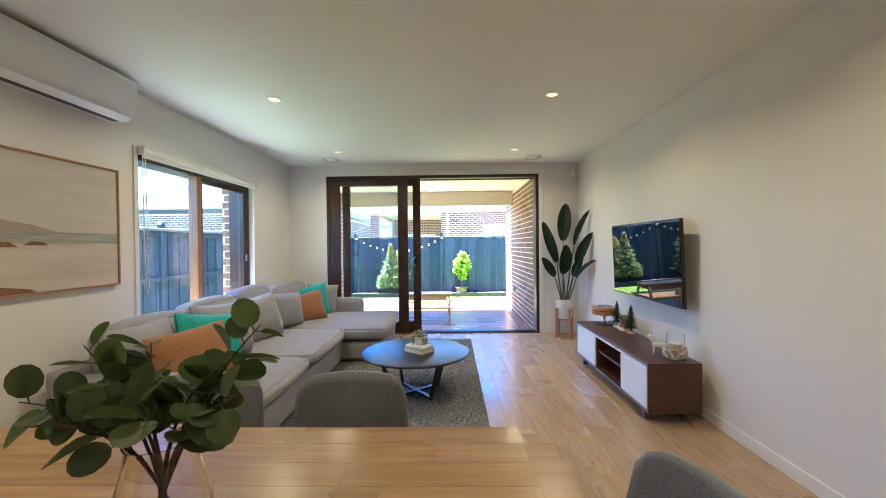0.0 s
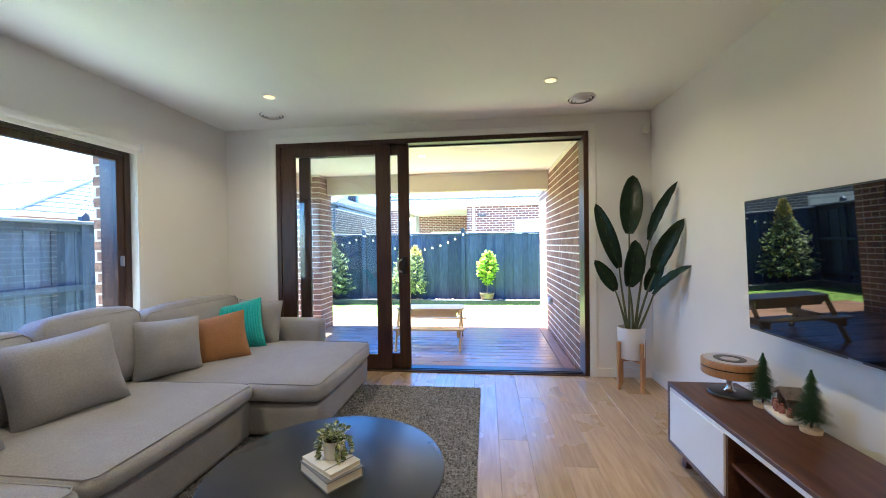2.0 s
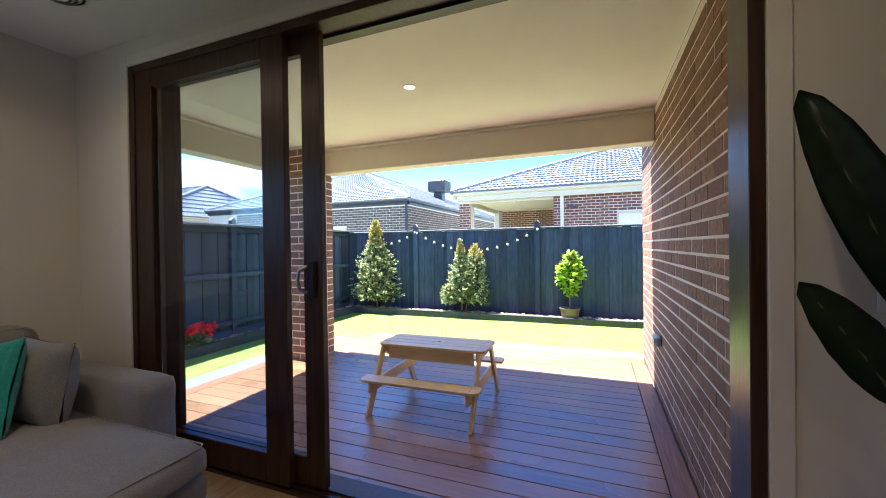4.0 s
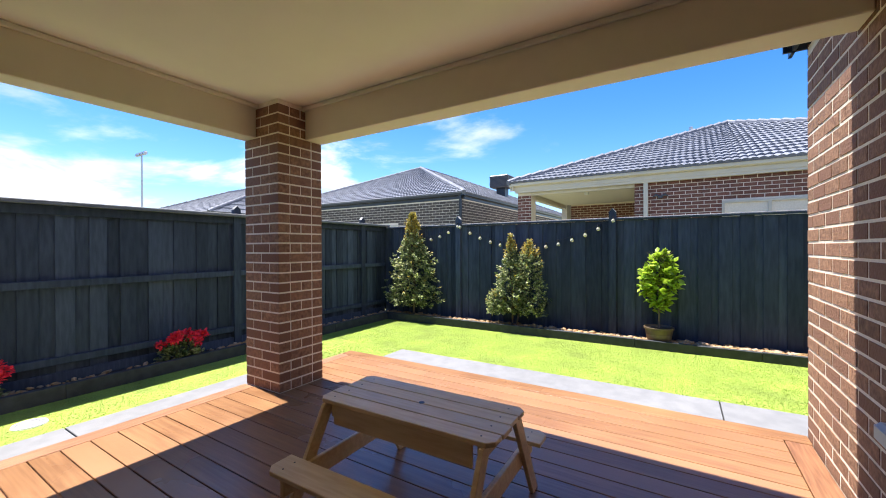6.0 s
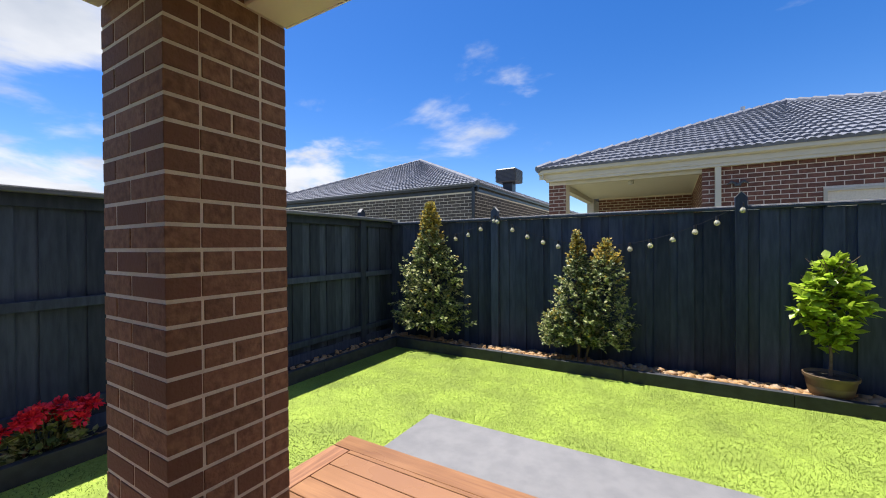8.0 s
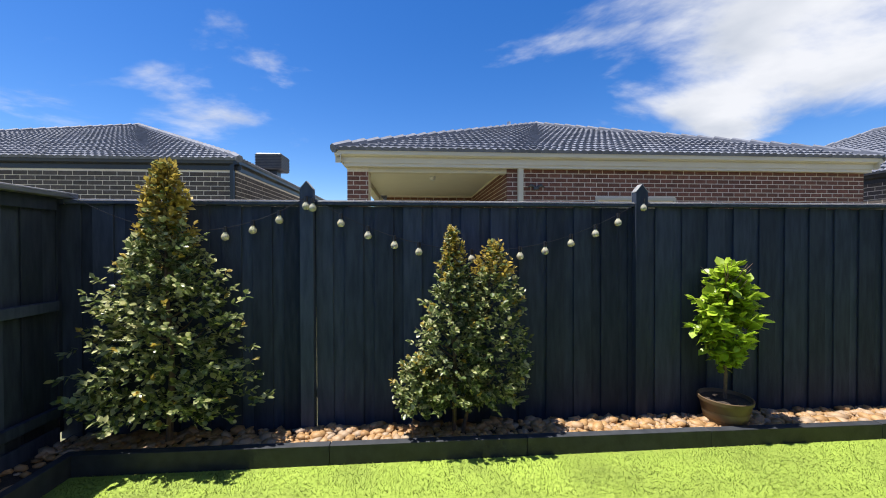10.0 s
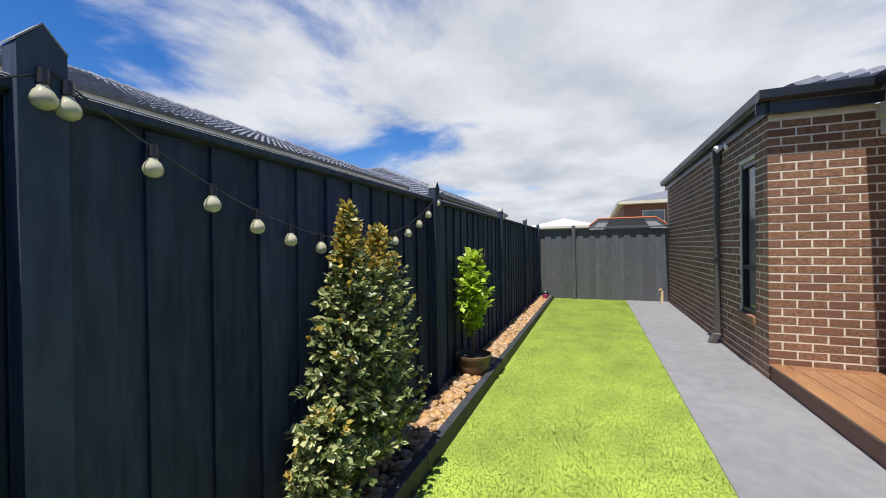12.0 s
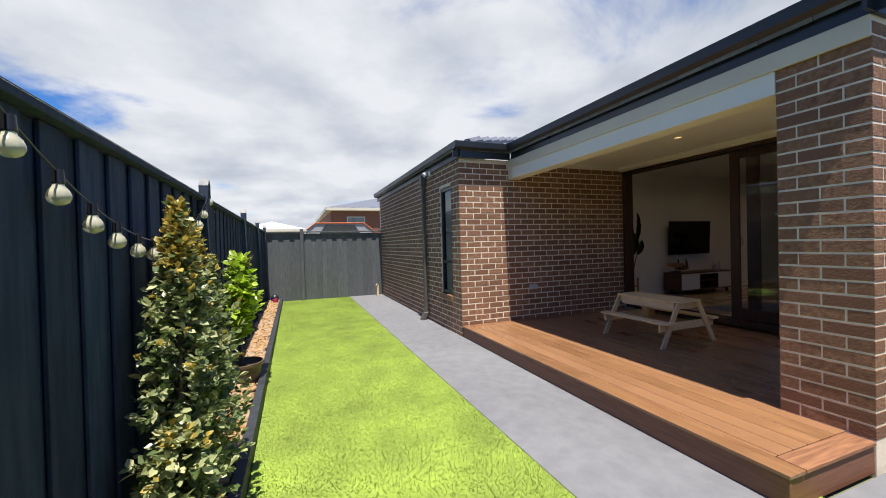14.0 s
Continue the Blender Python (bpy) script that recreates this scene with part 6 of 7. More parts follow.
brick_field("bricks", h1, (-0.37, HY, 0), (1, 0, 0), 7.52, 1.2, HZ, (0, -1, 0), "brick_nb", holes=((1.76, 3.42, 0.9, 2.45),))
brick_field("bricks", h1, (-3.0, HY + 4.6, 0), (1, 0, 0), 2.63, 1.2, HZ, (0, -1, 0), "brick_nb", holes=((0.6, 2.2, 0.9, 2.18),))
brick_field("bricks", h1, (-0.37, HY, 0), (0, 1, 0), 4.6, 1.2, HZ, (-1, 0, 0), "brick_nb")
part("porch_ceiling", boxes((-3.41, -0.37, HY - 0.02, HY + 4.6, HZ - 0.02, HZ + 0.02)), "soffit", h1)
part("porch_beam", boxes((-3.02, -0.372, HY + 0.02, HY + 0.2, HZ - 0.16, HZ - 0.021)), "cream", h1)
part("porch_beam", boxes((-3.38, -3.2, HY + 0.4, HY + 4.6, HZ - 0.16, HZ - 0.021)), "cream", h1)
bm = bmesh.new()
gutter_run(bm, "x", -3.6, 7.3, HY - 0.12, -1, 2.93 - GROUND)
part("gutter", bm, "cream", h1, "cream fascia and gutter")
bm = bmesh.new()
gutter_run(bm, "y", HY - 0.24, HY + 11, -3.48, -1, 2.93 - GROUND)
part("gutter", bm, "cream", h1, "cream fascia and gutter")
bm = bmesh.new()
gutter_run(bm, "y", HY - 0.24, HY + 11, 7.2, 1, 2.93 - GROUND)
part("gutter", bm, "cream", h1, "cream fascia and gutter")
part("fascia", boxes((-3.45, 7.18, HY - 0.12, HY - 0.012, 2.70 - GROUND, 2.80 - GROUND)), "cream", h1)
part("downpipe", boxes((-0.17, -0.07, HY - 0.10, HY - 0.012, 0, 2.76 - GROUND), bevel=0.006), "cream", h1, "cream downpipe")
w = part("window", boxes((1.39, 3.05, HY - 0.03, HY + 0.05, 2.40, 2.45), (1.39, 1.44, HY - 0.03, HY + 0.05, 0.9, 2.40), (3.0, 3.05, HY - 0.03, HY + 0.05, 0.9, 2.40), (2.19, 2.25, HY - 0.03, HY + 0.05, 0.9, 2.40)), "pale_frame", h1, "cream framed sliding window")
part("pane", boxes((1.44, 2.19, HY + 0.02, HY + 0.026, 0.9, 2.40)), "dark_room", w)
part("pane", boxes((2.25, 3.0, HY + 0.02, HY + 0.026, 0.9, 2.40)), "sky_pane", w)
w = part("window", boxes((-2.4, -0.8, HY + 4.57, HY + 4.65, 2.13, 2.18), (-2.4, -2.35, HY + 4.57, HY + 4.65, 0.9, 2.13), (-0.85, -0.8, HY + 4.57, HY + 4.65, 0.9, 2.13)), "pale_frame", h1, "cream framed porch window")
part("pane", boxes((-2.35, -0.85, HY + 4.60, HY + 4.61, 0.9, 2.13)), "curtain", w)
bm = bmesh.new()
turned(bm, [(0, -0.10), (0.06, -0.08), (0.07, -0.02), (0.05, 0)], 16, (-1.75, HY + 1.2, HZ - 0.02))
part("porch_light", bm, "ceramic", h1, smooth=True)
hip_roof(h1, -3.62, 7.34, HY - 0.26, HY + 11.2, 2.97 - GROUND, (1.95, 21.9, 5.27 - GROUND), (1.95, 23.0, 5.27 - GROUND))
bm = bmesh.new()
tube(bm, [(0.9, 21.4, 4.9), (0.9, 21.4, 5.5)], 0.06, 10)
part("roof_vent", bm, "satin", h1)
dove = bmesh.new()
soft_box(dove, -0.05, 0.05, -0.03, 0.03, -0.03, 0.03, 0.02, 0, 4)
for s in (-1, 1):
    tube(dove, [(0, 0, 0.01), (0.1 * s, 0, 0.06), (0.17 * s, 0, 0.01)], [0.02, 0.03, 0.008], 6)
ob = tagged(new("wall_ornament", mesh_of(dove, "wall_ornament", "fence_grey", "all")), "grey bird-shaped ornament on the brick wall", "ornament")
ob.matrix_basis = pose(0.19, HY - 0.05, 2.33)

# dark brick house past the corner
h2 = thing("house", "single-storey charcoal brick house with a dark hip roof", "house", (0, 0, GROUND))
X2, Y2, Z2 = -6.15, 18.05, 2.95 - GROUND
parts_of("wall", "mortar", h2, (-17.4, X2, Y2, Y2 + 0.25, 0, Z2), (X2 - 0.25, X2, Y2 + 0.25, Y2 + 20, 0, Z2), (-17.4, -17.15, Y2 + 0.25, Y2 + 20, 0, Z2))
brick_field("bricks", h2, (-15.5, Y2, 0), (1, 0, 0), 9.35, 1.3, Z2, (0, -1, 0), "brick_grey", bl=0.29, bh=0.09, j=0.014, holes=((4.6, 6.4, 0.9, 2.35),))
brick_field("bricks", h2, (X2, Y2, 0), (0, 1, 0), 14.0, 1.3, Z2, (1, 0, 0), "brick_grey", bl=0.29, bh=0.09, j=0.014)
bm = bmesh.new()
gutter_run(bm, "x", -17.5, X2 + 0.12, Y2, -1, Z2 + 0.14)
part("gutter", bm, "gutter", h2, "charcoal gutter")
bm = bmesh.new()
gutter_run(bm, "y", Y2 - 0.12, Y2 + 20, X2, 1, Z2 + 0.14)
part("gutter", bm, "gutter", h2, "charcoal gutter")
w = part("window", boxes((-10.9, -9.1, Y2 - 0.02, Y2 + 0.05, 2.28, 2.35), (-10.9, -10.83, Y2 - 0.02, Y2 + 0.05, 0.9, 2.28), (-9.17, -9.1, Y2 - 0.02, Y2 + 0.05, 0.9, 2.28)), "pale_frame", h2)
part("pane", boxes((-10.83, -9.17, Y2 + 0.02, Y2 + 0.03, 0.9, 2.28)), "curtain", w)
part("downpipe", boxes((X2 - 0.09, X2 - 0.01, Y2 - 0.09, Y2 - 0.01, 0, Z2 + 0.1)), "gutter", h2)
hip_roof(h2, -17.54, X2 + 0.14, Y2 - 0.14, Y2 + 20.2, Z2 + 0.18, (-13.8, 26.4, 6.30 - GROUND), (-13.8, 31.0, 6.30 - GROUND))
cooler = thing("roof_cooler", "grey evaporative cooler on the tiled roof", "cooler", (-9.3, 29.2, 4.75))
part("base", boxes((-0.3, 0.3, -0.3, 0.3, -0.55, 0.22), bevel=0.02), "gutter", cooler)
part("casing", boxes((-0.62, 0.62, -0.62, 0.62, 0.22, 1.02), bevel=0.05), "downpipe", cooler)
for k in range(9):
    z = 0.30 + k * 0.075
    part("slat", boxes((-0.635, 0.635, -0.635, 0.635, z, z + 0.03), bevel=0.004), "edging", cooler)

# house behind the side fence, seen through the room's window
h4 = thing("house", "brick house with a pale grey tiled hip roof", "house", (0, 0, GROUND))
parts_of("wall", "brick_nb", h4, (-30.0, -18.6, 15.6, 15.85, 0, 3.0), (-18.85, -18.6, 15.85, 24.5, 0, 3.0))
for axis, a, b, wall, out in (("x", -30.1, -18.48, 15.6, -1), ("y", 15.48, 24.6, -18.6, 1)):
    bm = bmesh.new()
    gutter_run(bm, axis, a, b, wall, out, 3.15)
    part("gutter", bm, "cream", h4)
hip_roof(h4, -30.2, -18.46, 15.46, 25.4, 3.2, (-25.5, 20.4, 5.22), (-20.7, 20.4, 5.22))

# house past the first one, and roofs further off
h3 = thing("house", "brick house with a grey tiled roof and charcoal gutter", "house", (0, 0, GROUND))
parts_of("wall", "mortar", h3, (9.3, 20.0, 15.9, 16.15, 0, 3.05), (9.3, 9.55, 16.15, 27, 0, 3.05))
brick_field("bricks", h3, (9.3, 15.9, 0), (1, 0, 0), 10.7, 1.5, 3.05, (0, -1, 0), "brick_grey", bl=0.29, bh=0.09, j=0.014, holes=((1.0, 3.2, 0.9, 2.7),))
brick_field("bricks", h3, (9.3, 15.9, 0), (0, 1, 0), 6, 1.5, 3.05, (-1, 0, 0), "brick_grey", bl=0.29, bh=0.09, j=0.014)
bm = bmesh.new()
gutter_run(bm, "x", 9.1, 20.1, 15.9, -1, 3.2)
part("gutter", bm, "gutter", h3)
bm = bmesh.new()
gutter_run(bm, "y", 15.78, 27, 9.3, -1, 3.2)
part("gutter", bm, "gutter", h3)
w = part("window", boxes((10.3, 12.5, 15.89, 15.95, 2.62, 2.70), (10.3, 10.4, 15.89, 15.95, 0.9, 2.62), (12.4, 12.5, 15.89, 15.95, 0.9, 2.62)), "gutter", h3)
part("pane", boxes((10.4, 12.4, 15.92, 15.93, 0.9, 2.62)), "dark_room", w)
hip_roof(h3, 9.1, 20.2, 15.75, 27.2, 3.25, (14.6, 21.3, 5.6), (14.6, 22.0, 5.6))


def far_house(label, x0, x1, y0, y1, wall_h, roof_h, wall_mat, roof_mat="tile"):
    h = thing("house", label, "house", ((x0 + x1) / 2, (y0 + y1) / 2, GROUND))
    a, b = (x1 - x0) / 2, (y1 - y0) / 2
    part("wall", boxes((-a + 0.4, a - 0.4, -b + 0.4, b - 0.4, 0, wall_h)), wall_mat, h)
    bm = boxes((-a, a, -b, b, wall_h, wall_h + 0.22), bevel=0.02)
    part("gutter", bm, "cream", h)
    m = min(a, b)
    bm = bmesh.new()
    ra, rb = max(a - m, 0.2), max(b - m, 0.2)
    lo = [bm.verts.new((x, y, wall_h + 0.221)) for x, y in ((-a, -b), (a, -b), (a, b), (-a, b))]
    if a >= b:
        hi = [bm.verts.new((-ra, 0, wall_h + roof_h)), bm.verts.new((ra, 0, wall_h + roof_h))]
        fs = ((lo[0], lo[1], hi[1], hi[0]), (lo[1], lo[2], hi[1]), (lo[2], lo[3], hi[0], hi[1]), (lo[3], lo[0], hi[0]))
    else:
        hi = [bm.verts.new((0, -rb, wall_h + roof_h)), bm.verts.new((0, rb, wall_h + roof_h))]
        fs = ((lo[0], lo[1], hi[0]), (lo[1], lo[2], hi[1], hi[0]), (lo[2], lo[3], hi[1]), (lo[3], lo[0], hi[0], hi[1]))
    for q in fs:
        bm.faces.new(q)
    bm.faces.new(lo[::-1])
    part("roof", bm, roof_mat, h)
    for sx in (-0.5, 0.1, 0.55):
        w = part("window", boxes((a * sx, a * sx + 1.3, -b + 0.36, -b + 0.40, wall_h - 1.6, wall_h - 0.4)), "pale_frame", h)
        part("pane", boxes((a * sx + 0.07, a * sx + 1.23, -b + 0.35, -b + 0.359, wall_h - 1.53, wall_h - 0.47)), "dark_room", w)
        w = part("window", boxes((-a + 0.36, -a + 0.40, b * sx, b * sx + 1.3, wall_h - 1.6, wall_h - 0.4)), "pale_frame", h)
        part("pane", boxes((-a + 0.35, -a + 0.359, b * sx + 0.07, b * sx + 1.23, wall_h - 1.53, wall_h - 0.47)), "dark_room", w)
    return h


far_house("far house with a grey hip roof", -46, -30, 18, 32, 2.8, 2.6, "brick_grey")
far_house("far house with a pale hip roof", -58, -40, 2, 15, 2.8, 2.8, "brick_nb")
far_house("two-storey brick house with a grey roof and cream gutter", 24, 38, -3.0, 9.3, 4.0, 1.9, "brick_nb")
far_house("far house past the end fence", 26, 44, 10.6, 15.3, 2.6, 0.9, "fence_grey", "trim")
far_house("far house with a dark tiled roof", 22, 34, 17, 30, 2.9, 2.6, "brick_grey")
far_house("far house with a dark tiled roof", 37, 50, 18, 30, 2.9, 2.6, "brick_grey")
lamp = thing("floodlight_pole", "tall thin floodlight pole far behind the houses", "light pole", (-46, 23.0, GROUND))
bm = bmesh.new()
tube(bm, [(0, 0, 0), (0, 0, 11.3)], [0.13, 0.07], 10)
part("pole", bm, "satin", lamp)
part("crossarm", boxes((-1.0, 1.0, -0.05, 0.05, 11.2, 11.3)), "satin", lamp)
for x in (-0.9, -0.35, 0.35, 0.9):
    part("floodlight", boxes((x - 0.2, x + 0.2, -0.2, 0.1, 10.95, 11.2), bevel=0.03), "satin", lamp)
# a trampoline's net and a car roof seen over the end fence
car = thing("trailer_cover", "dark tent roof with an orange rim behind the fence", "camper trailer", (13.5, 9.6, GROUND))
M["canvas_dark"] = material("dark_canvas", (0.03, 0.032, 0.034), (0.05, 0.052, 0.054), 0.9, scale=20)
M["orange"] = material("orange_trim", (0.45, 0.10, 0.03), (0.5, 0.13, 0.05), 0.6, scale=10)
M["canvas_grey"] = material("grey_canvas", (0.30, 0.30, 0.31), (0.36, 0.36, 0.37), 0.9, scale=12)
bm = bmesh.new()
prism(bm, [(-1.35, 0.6), (-1.35, 2.15), (-1.0, 2.42), (1.0, 2.42), (1.35, 2.15), (1.35, 0.6)], "x", -0.6, 0.9)
part("tent", bm, "canvas_grey", car)
bm = bmesh.new()
prism(bm, [(-0.85, 2.0), (-0.6, 2.36), (0.6, 2.36), (0.85, 2.0)], "x", -0.62, -0.601)
part("tent_window", bm, "canvas_dark", car)
bm = bmesh.new()
tube(bm, [(-0.62, -1.35, 2.17), (-0.62, -1.0, 2.44), (-0.62, 1.0, 2.44), (-0.62, 1.35, 2.17)], 0.03, 8)
part("rim", bm, "orange", car, "orange edging")
part("chassis", boxes((-0.6, 0.9, -1.2, 1.2, 0.0, 0.6), bevel=0.05), "black", car)

# ---- brick walls of the house, piece by piece ----
bw = solid("wall_porch", boxes((BX + 0.003, BX + 0.2, YD + 0.2, BY - 0.003, GROUND - 0.03, PORCH)), "mortar", "dark brown brick porch wall with cream mortar", "brick wall")
brick_field("bricks", bw, (BX + 0.003, BY, 0), (0, -1, 0), BY - YD - 0.2, GROUND + 0.005, PORCH - 0.005, (-1, 0, 0), "brick", most=300, pick=lambda c: (c[0] > 1.9) * 10 + abs(c[2] - 1.0), phase=0.12)
bs = solid("wall_side", boxes((BX + 0.201, 1.64, 8.8, BY - 0.003, GROUND - 0.03, 2.48), (2.12, GX + 0.1, 8.8, BY - 0.003, GROUND - 0.03, 2.48), (1.64, 2.12, 8.8, BY - 0.003, GROUND - 0.03, 0.30), (1.64, 2.12, 8.8, BY - 0.003, 2.08, 2.48)), "mortar", "dark brown brick side wall with cream mortar", "brick wall")
brick_field("bricks", bs, (BX, BY - 0.003, 0), (1, 0, 0), GX - BX, GROUND + 0.005, 2.475, (0, 1, 0), "brick", most=300, pick=lambda c: c[0], holes=((0.33, 0.81, 0.33, 2.07),))
bo = solid("wall_outer", boxes((XL - 0.38, DX0 - 0.001, YD + 0.1, YD + 0.252, GROUND - 0.03, 2.5), (DX1 - 0.001, BX + 0.4, YD + 0.1, YD + 0.19, GROUND - 0.03, 2.45), (DX0 - 0.001, DX1 - 0.001, YD + 0.1, YD + 0.252, DZ + 0.001, 2.5),
                            (XL - 0.38, XL - 0.13, YB, wl[0], GROUND - 0.03, 2.5), (XL - 0.38, XL - 0.13, wl[1] + 0.001, YD + 0.1, GROUND - 0.03, 2.5), (XL - 0.38, XL - 0.13, wl[0], wl[1], GROUND - 0.03, wh[0] - 0.08), (XL - 0.38, XL - 0.13, wl[0], wl[1], wh[1], 2.5)),
           "mortar", "outer brick skin of the house", "brick wall")
brick_field("bricks", bo, (XL - 0.13, wl[1], 0), (-1, 0, 0), 0.25, 0.50, 2.06, (0, -1, 0), "brick")
brick_field("bricks", bo, (XL - 0.38, YD + 0.252, 0), (1, 0, 0), DX0 - XL + 0.37, GROUND, 2.38, (0, 1, 0), "brick")

pil = thing("pillar", "square brown brick porch pillar with cream mortar", "pillar", (0, 0, 0), kind="structure")
PX0, PX1, PY0, PY1 = -2.796, -2.311, 7.823, 8.288
part("core", boxes((PX0 + 0.003, PX1 - 0.003, PY0 + 0.003, PY1 - 0.003, GROUND - 0.03, PORCH - 0.001)), "mortar", pil)


def pillar_course(zb, r):
    """Four faces of bricks that wrap the corners, headers and stretchers by turns."""
    w, d = PX1 - PX0, PY1 - PY0
    bx = [(0, 0.23), (0.24, w)] if r % 2 else [(0, 0.11), (0.12, 0.35), (0.36, w)]
    out = []
    t = 0.112
    for a, b in bx:
        out.append((PX0 + a, PX0 + b, PY0, PY0 + t))
        out.append((PX1 - b, PX1 - a, PY1 - t, PY1))
    ys = [(t + 0.01, 0.35), (0.36, d - t - 0.01)] if r % 2 else [(t + 0.01, 0.23), (0.24, d - t - 0.01)]
    for a, b in ys:
        if b - a > 0.03:
            out.append((PX0, PX0 + t, PY0 + a, PY0 + b))
            out.append((PX1 - t, PX1, PY1 - b, PY1 - a))
    return out


pm = {}
for r in range(29):
    zb = DECK + 0.004 + r * 0.086
    for x0, x1, y0, y1 in pillar_course(zb, r):
        key = (round(x1 - x0, 3), round(y1 - y0, 3))
        if key not in pm:
            pm[key] = mesh_of(boxes((0, key[0], 0, key[1], 0, 0.0720), bevel=0.002), "brick", "brick")
        ob = new("brick", pm[key])
        ob.parent = pil
        ob.matrix_basis = Matrix.Translation((x0 + random.uniform(-0.001, 0.001), y0 + random.uniform(-0.001, 0.001), zb))

# ---- deck, board by board ----
dk = solid("floor_deck", boxes((-2.76, BX, YD + 0.2, 9.10, GROUND - 0.02, DECK - 0.025)), "skirt", "merbau timber deck", "deck")
shared = {}


def board(name, parent, x0, x1, y0, y1, z0, z1, mat):
    key = (round(x1 - x0, 3), round(y1 - y0, 3), round(z1 - z0, 3), mat)
    if key not in shared:
        shared[key] = mesh_of(boxes((0, key[0], 0, key[1], 0, key[2]), bevel=0.0025), name, mat)
    ob = new(name, shared[key])
    ob.parent = parent
    ob.matrix_basis = Matrix.Translation((x0, y0, z0))
    return ob


y = 5.824
while y < 8.99:
    w = 0.137
    y0, y1 = max(y, YD + 0.205), min(y + w, 9.00)
    cuts = (-2.655, 1.166)
    inside = PY0 - 0.01 < (y0 + y1) / 2 < PY1 + 0.01
    for a, b in zip(cuts, cuts[1:]):
        if inside and a < PX1 < b:
            a = PX1 + 0.004
        board("deck_board", dk, a + 0.0015, b - 0.0015, y0, y1, DECK - 0.022, DECK + random.uniform(-0.0006, 0.0006), "deck")
    y += w + 0.006
for a, b in ((YD + 0.205, 7.81), (8.30, 8.995)):
    board("deck_board", dk, -2.80, -2.66, a, b, DECK - 0.022, DECK, "deck_y")
board("deck_board", dk, 1.17, 1.300, YD + 0.205, 8.995, DECK - 0.022, DECK, "deck_y")
for a, b in ((-2.80, BX - 0.004),):
    board("deck_board", dk, a, b, 9.003, 9.143, DECK - 0.022, DECK, "deck")
board("skirt_board", dk, -2.79, BX - 0.002, 9.105, 9.128, GROUND, DECK - 0.0225, "skirt")
board("skirt_board", dk, -2.785, -2.762, YD + 0.205, 9.104, GROUND, DECK - 0.0225, "skirt")

# ---- oak floor boards ----
x = XL
row = 0
while x < XR - 0.005:
    x1 = min(x + 0.187, XR)
    y = YB + (row * 0.71) % 1.7 - 1.7
    while y < YD + 0.02:
        a, b = max(y, YB), min(y + 1.78, YD + 0.02)
        if b - a > 0.05:
            ob = new("floor_board", mesh_of(boxes((0, x1 - x - 0.0008, 0, b - a - 0.001, 0, 0.0138), bevel=0.0012), "floor_board", "oak_floor"))
            ob.parent = FLOOR
            ob.matrix_basis = Matrix.Translation((x, a, -0.0138))
        y += 1.78
    x = x1
    row += 1

# ---- fences ----
ZT = 1.593


def fence(name, label, axis, a, b, line, side, top, base, mat, front=True, pitch=0.235, rails=False, gaps=()):
    """Overlapping palings along an axis with a capping. side: +1 or -1, the way that its face looks."""
    f = thing(name, label, "fence", (0, 0, 0), kind="structure")
    meshes = {}
    u, k = a, 0
    while u < b - 0.03:
        for dep, off, w in ((0.0, 0.0, 0.15), (-0.018, pitch / 2, 0.15)):
            u0, u1 = u + off, min(u + off + w, b)
            cut = [g for g in gaps if g[0] < u1 and u0 < g[1]]
            pieces = [(u0, cut[0][0]), (cut[0][1], u1)] if cut else [(u0, u1)]
            for u0, u1 in pieces:
                if u1 - u0 < 0.008:
                    continue
                zt = top - 0.035 - random.uniform(0, 0.012)
                key = (round(u1 - u0, 3), round(zt - base, 2))
                if key not in meshes:
                    lim = (0, key[0], 0, 0.013, 0, key[1]) if axis == "x" else (0, 0.013, 0, key[0], 0, key[1])
                    meshes[key] = mesh_of(boxes(lim, bevel=0.0015), "paling", mat)
                ob = new("paling", meshes[key])
                ob.parent = f
                d = line + side * dep - (0.013 if side > 0 else 0.0)
                tilt = random.uniform(-0.25, 0.25)
                ob.matrix_basis = pose(u0, d, base, 0, tilt * 0.5, 0) if axis == "x" else pose(d, u0, base, tilt * 0.5, 0, 0)
        u += pitch
        k += 1
    return f


def lim(axis, a, b, c, d, e, g):
    return (a, b, c, d, e, g) if axis == "x" else (c, d, a, b, e, g)


f1 = fence("fence_back", "charcoal painted timber paling fence with a capping", "x", FX - 0.06, GX, FY - 0.03, -1, ZT, -0.22, "fence", gaps=((-2.940, -2.931), (-3.053, -3.045)))
parts_of("capping", "fence", f1, (FX, -2.93, FY - 0.065, FY + 0.045, ZT - 0.035, ZT), (-2.928, 2.35, FY - 0.065, FY + 0.045, ZT - 0.035, ZT), (2.45, GX, FY - 0.065, FY + 0.045, ZT - 0.035, ZT), bevel=0.004)
# slanted pale strip: the sunlit line of the capping put in as colour
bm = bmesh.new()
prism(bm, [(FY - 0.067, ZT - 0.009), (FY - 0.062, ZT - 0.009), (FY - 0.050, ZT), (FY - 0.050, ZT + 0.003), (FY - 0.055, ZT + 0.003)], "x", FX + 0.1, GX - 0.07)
part("worn_edge", bm, "worn_lit", f1, "pale strip for the weathered, sunlit edge of the capping")
parts_of("rail", "fence", f1, (FX, GX, FY + 0.0, FY + 0.04, 0.02, 0.09), (FX, GX, FY, FY + 0.04, 0.75, 0.82), (FX, GX, FY, FY + 0.04, 1.45, 1.52))
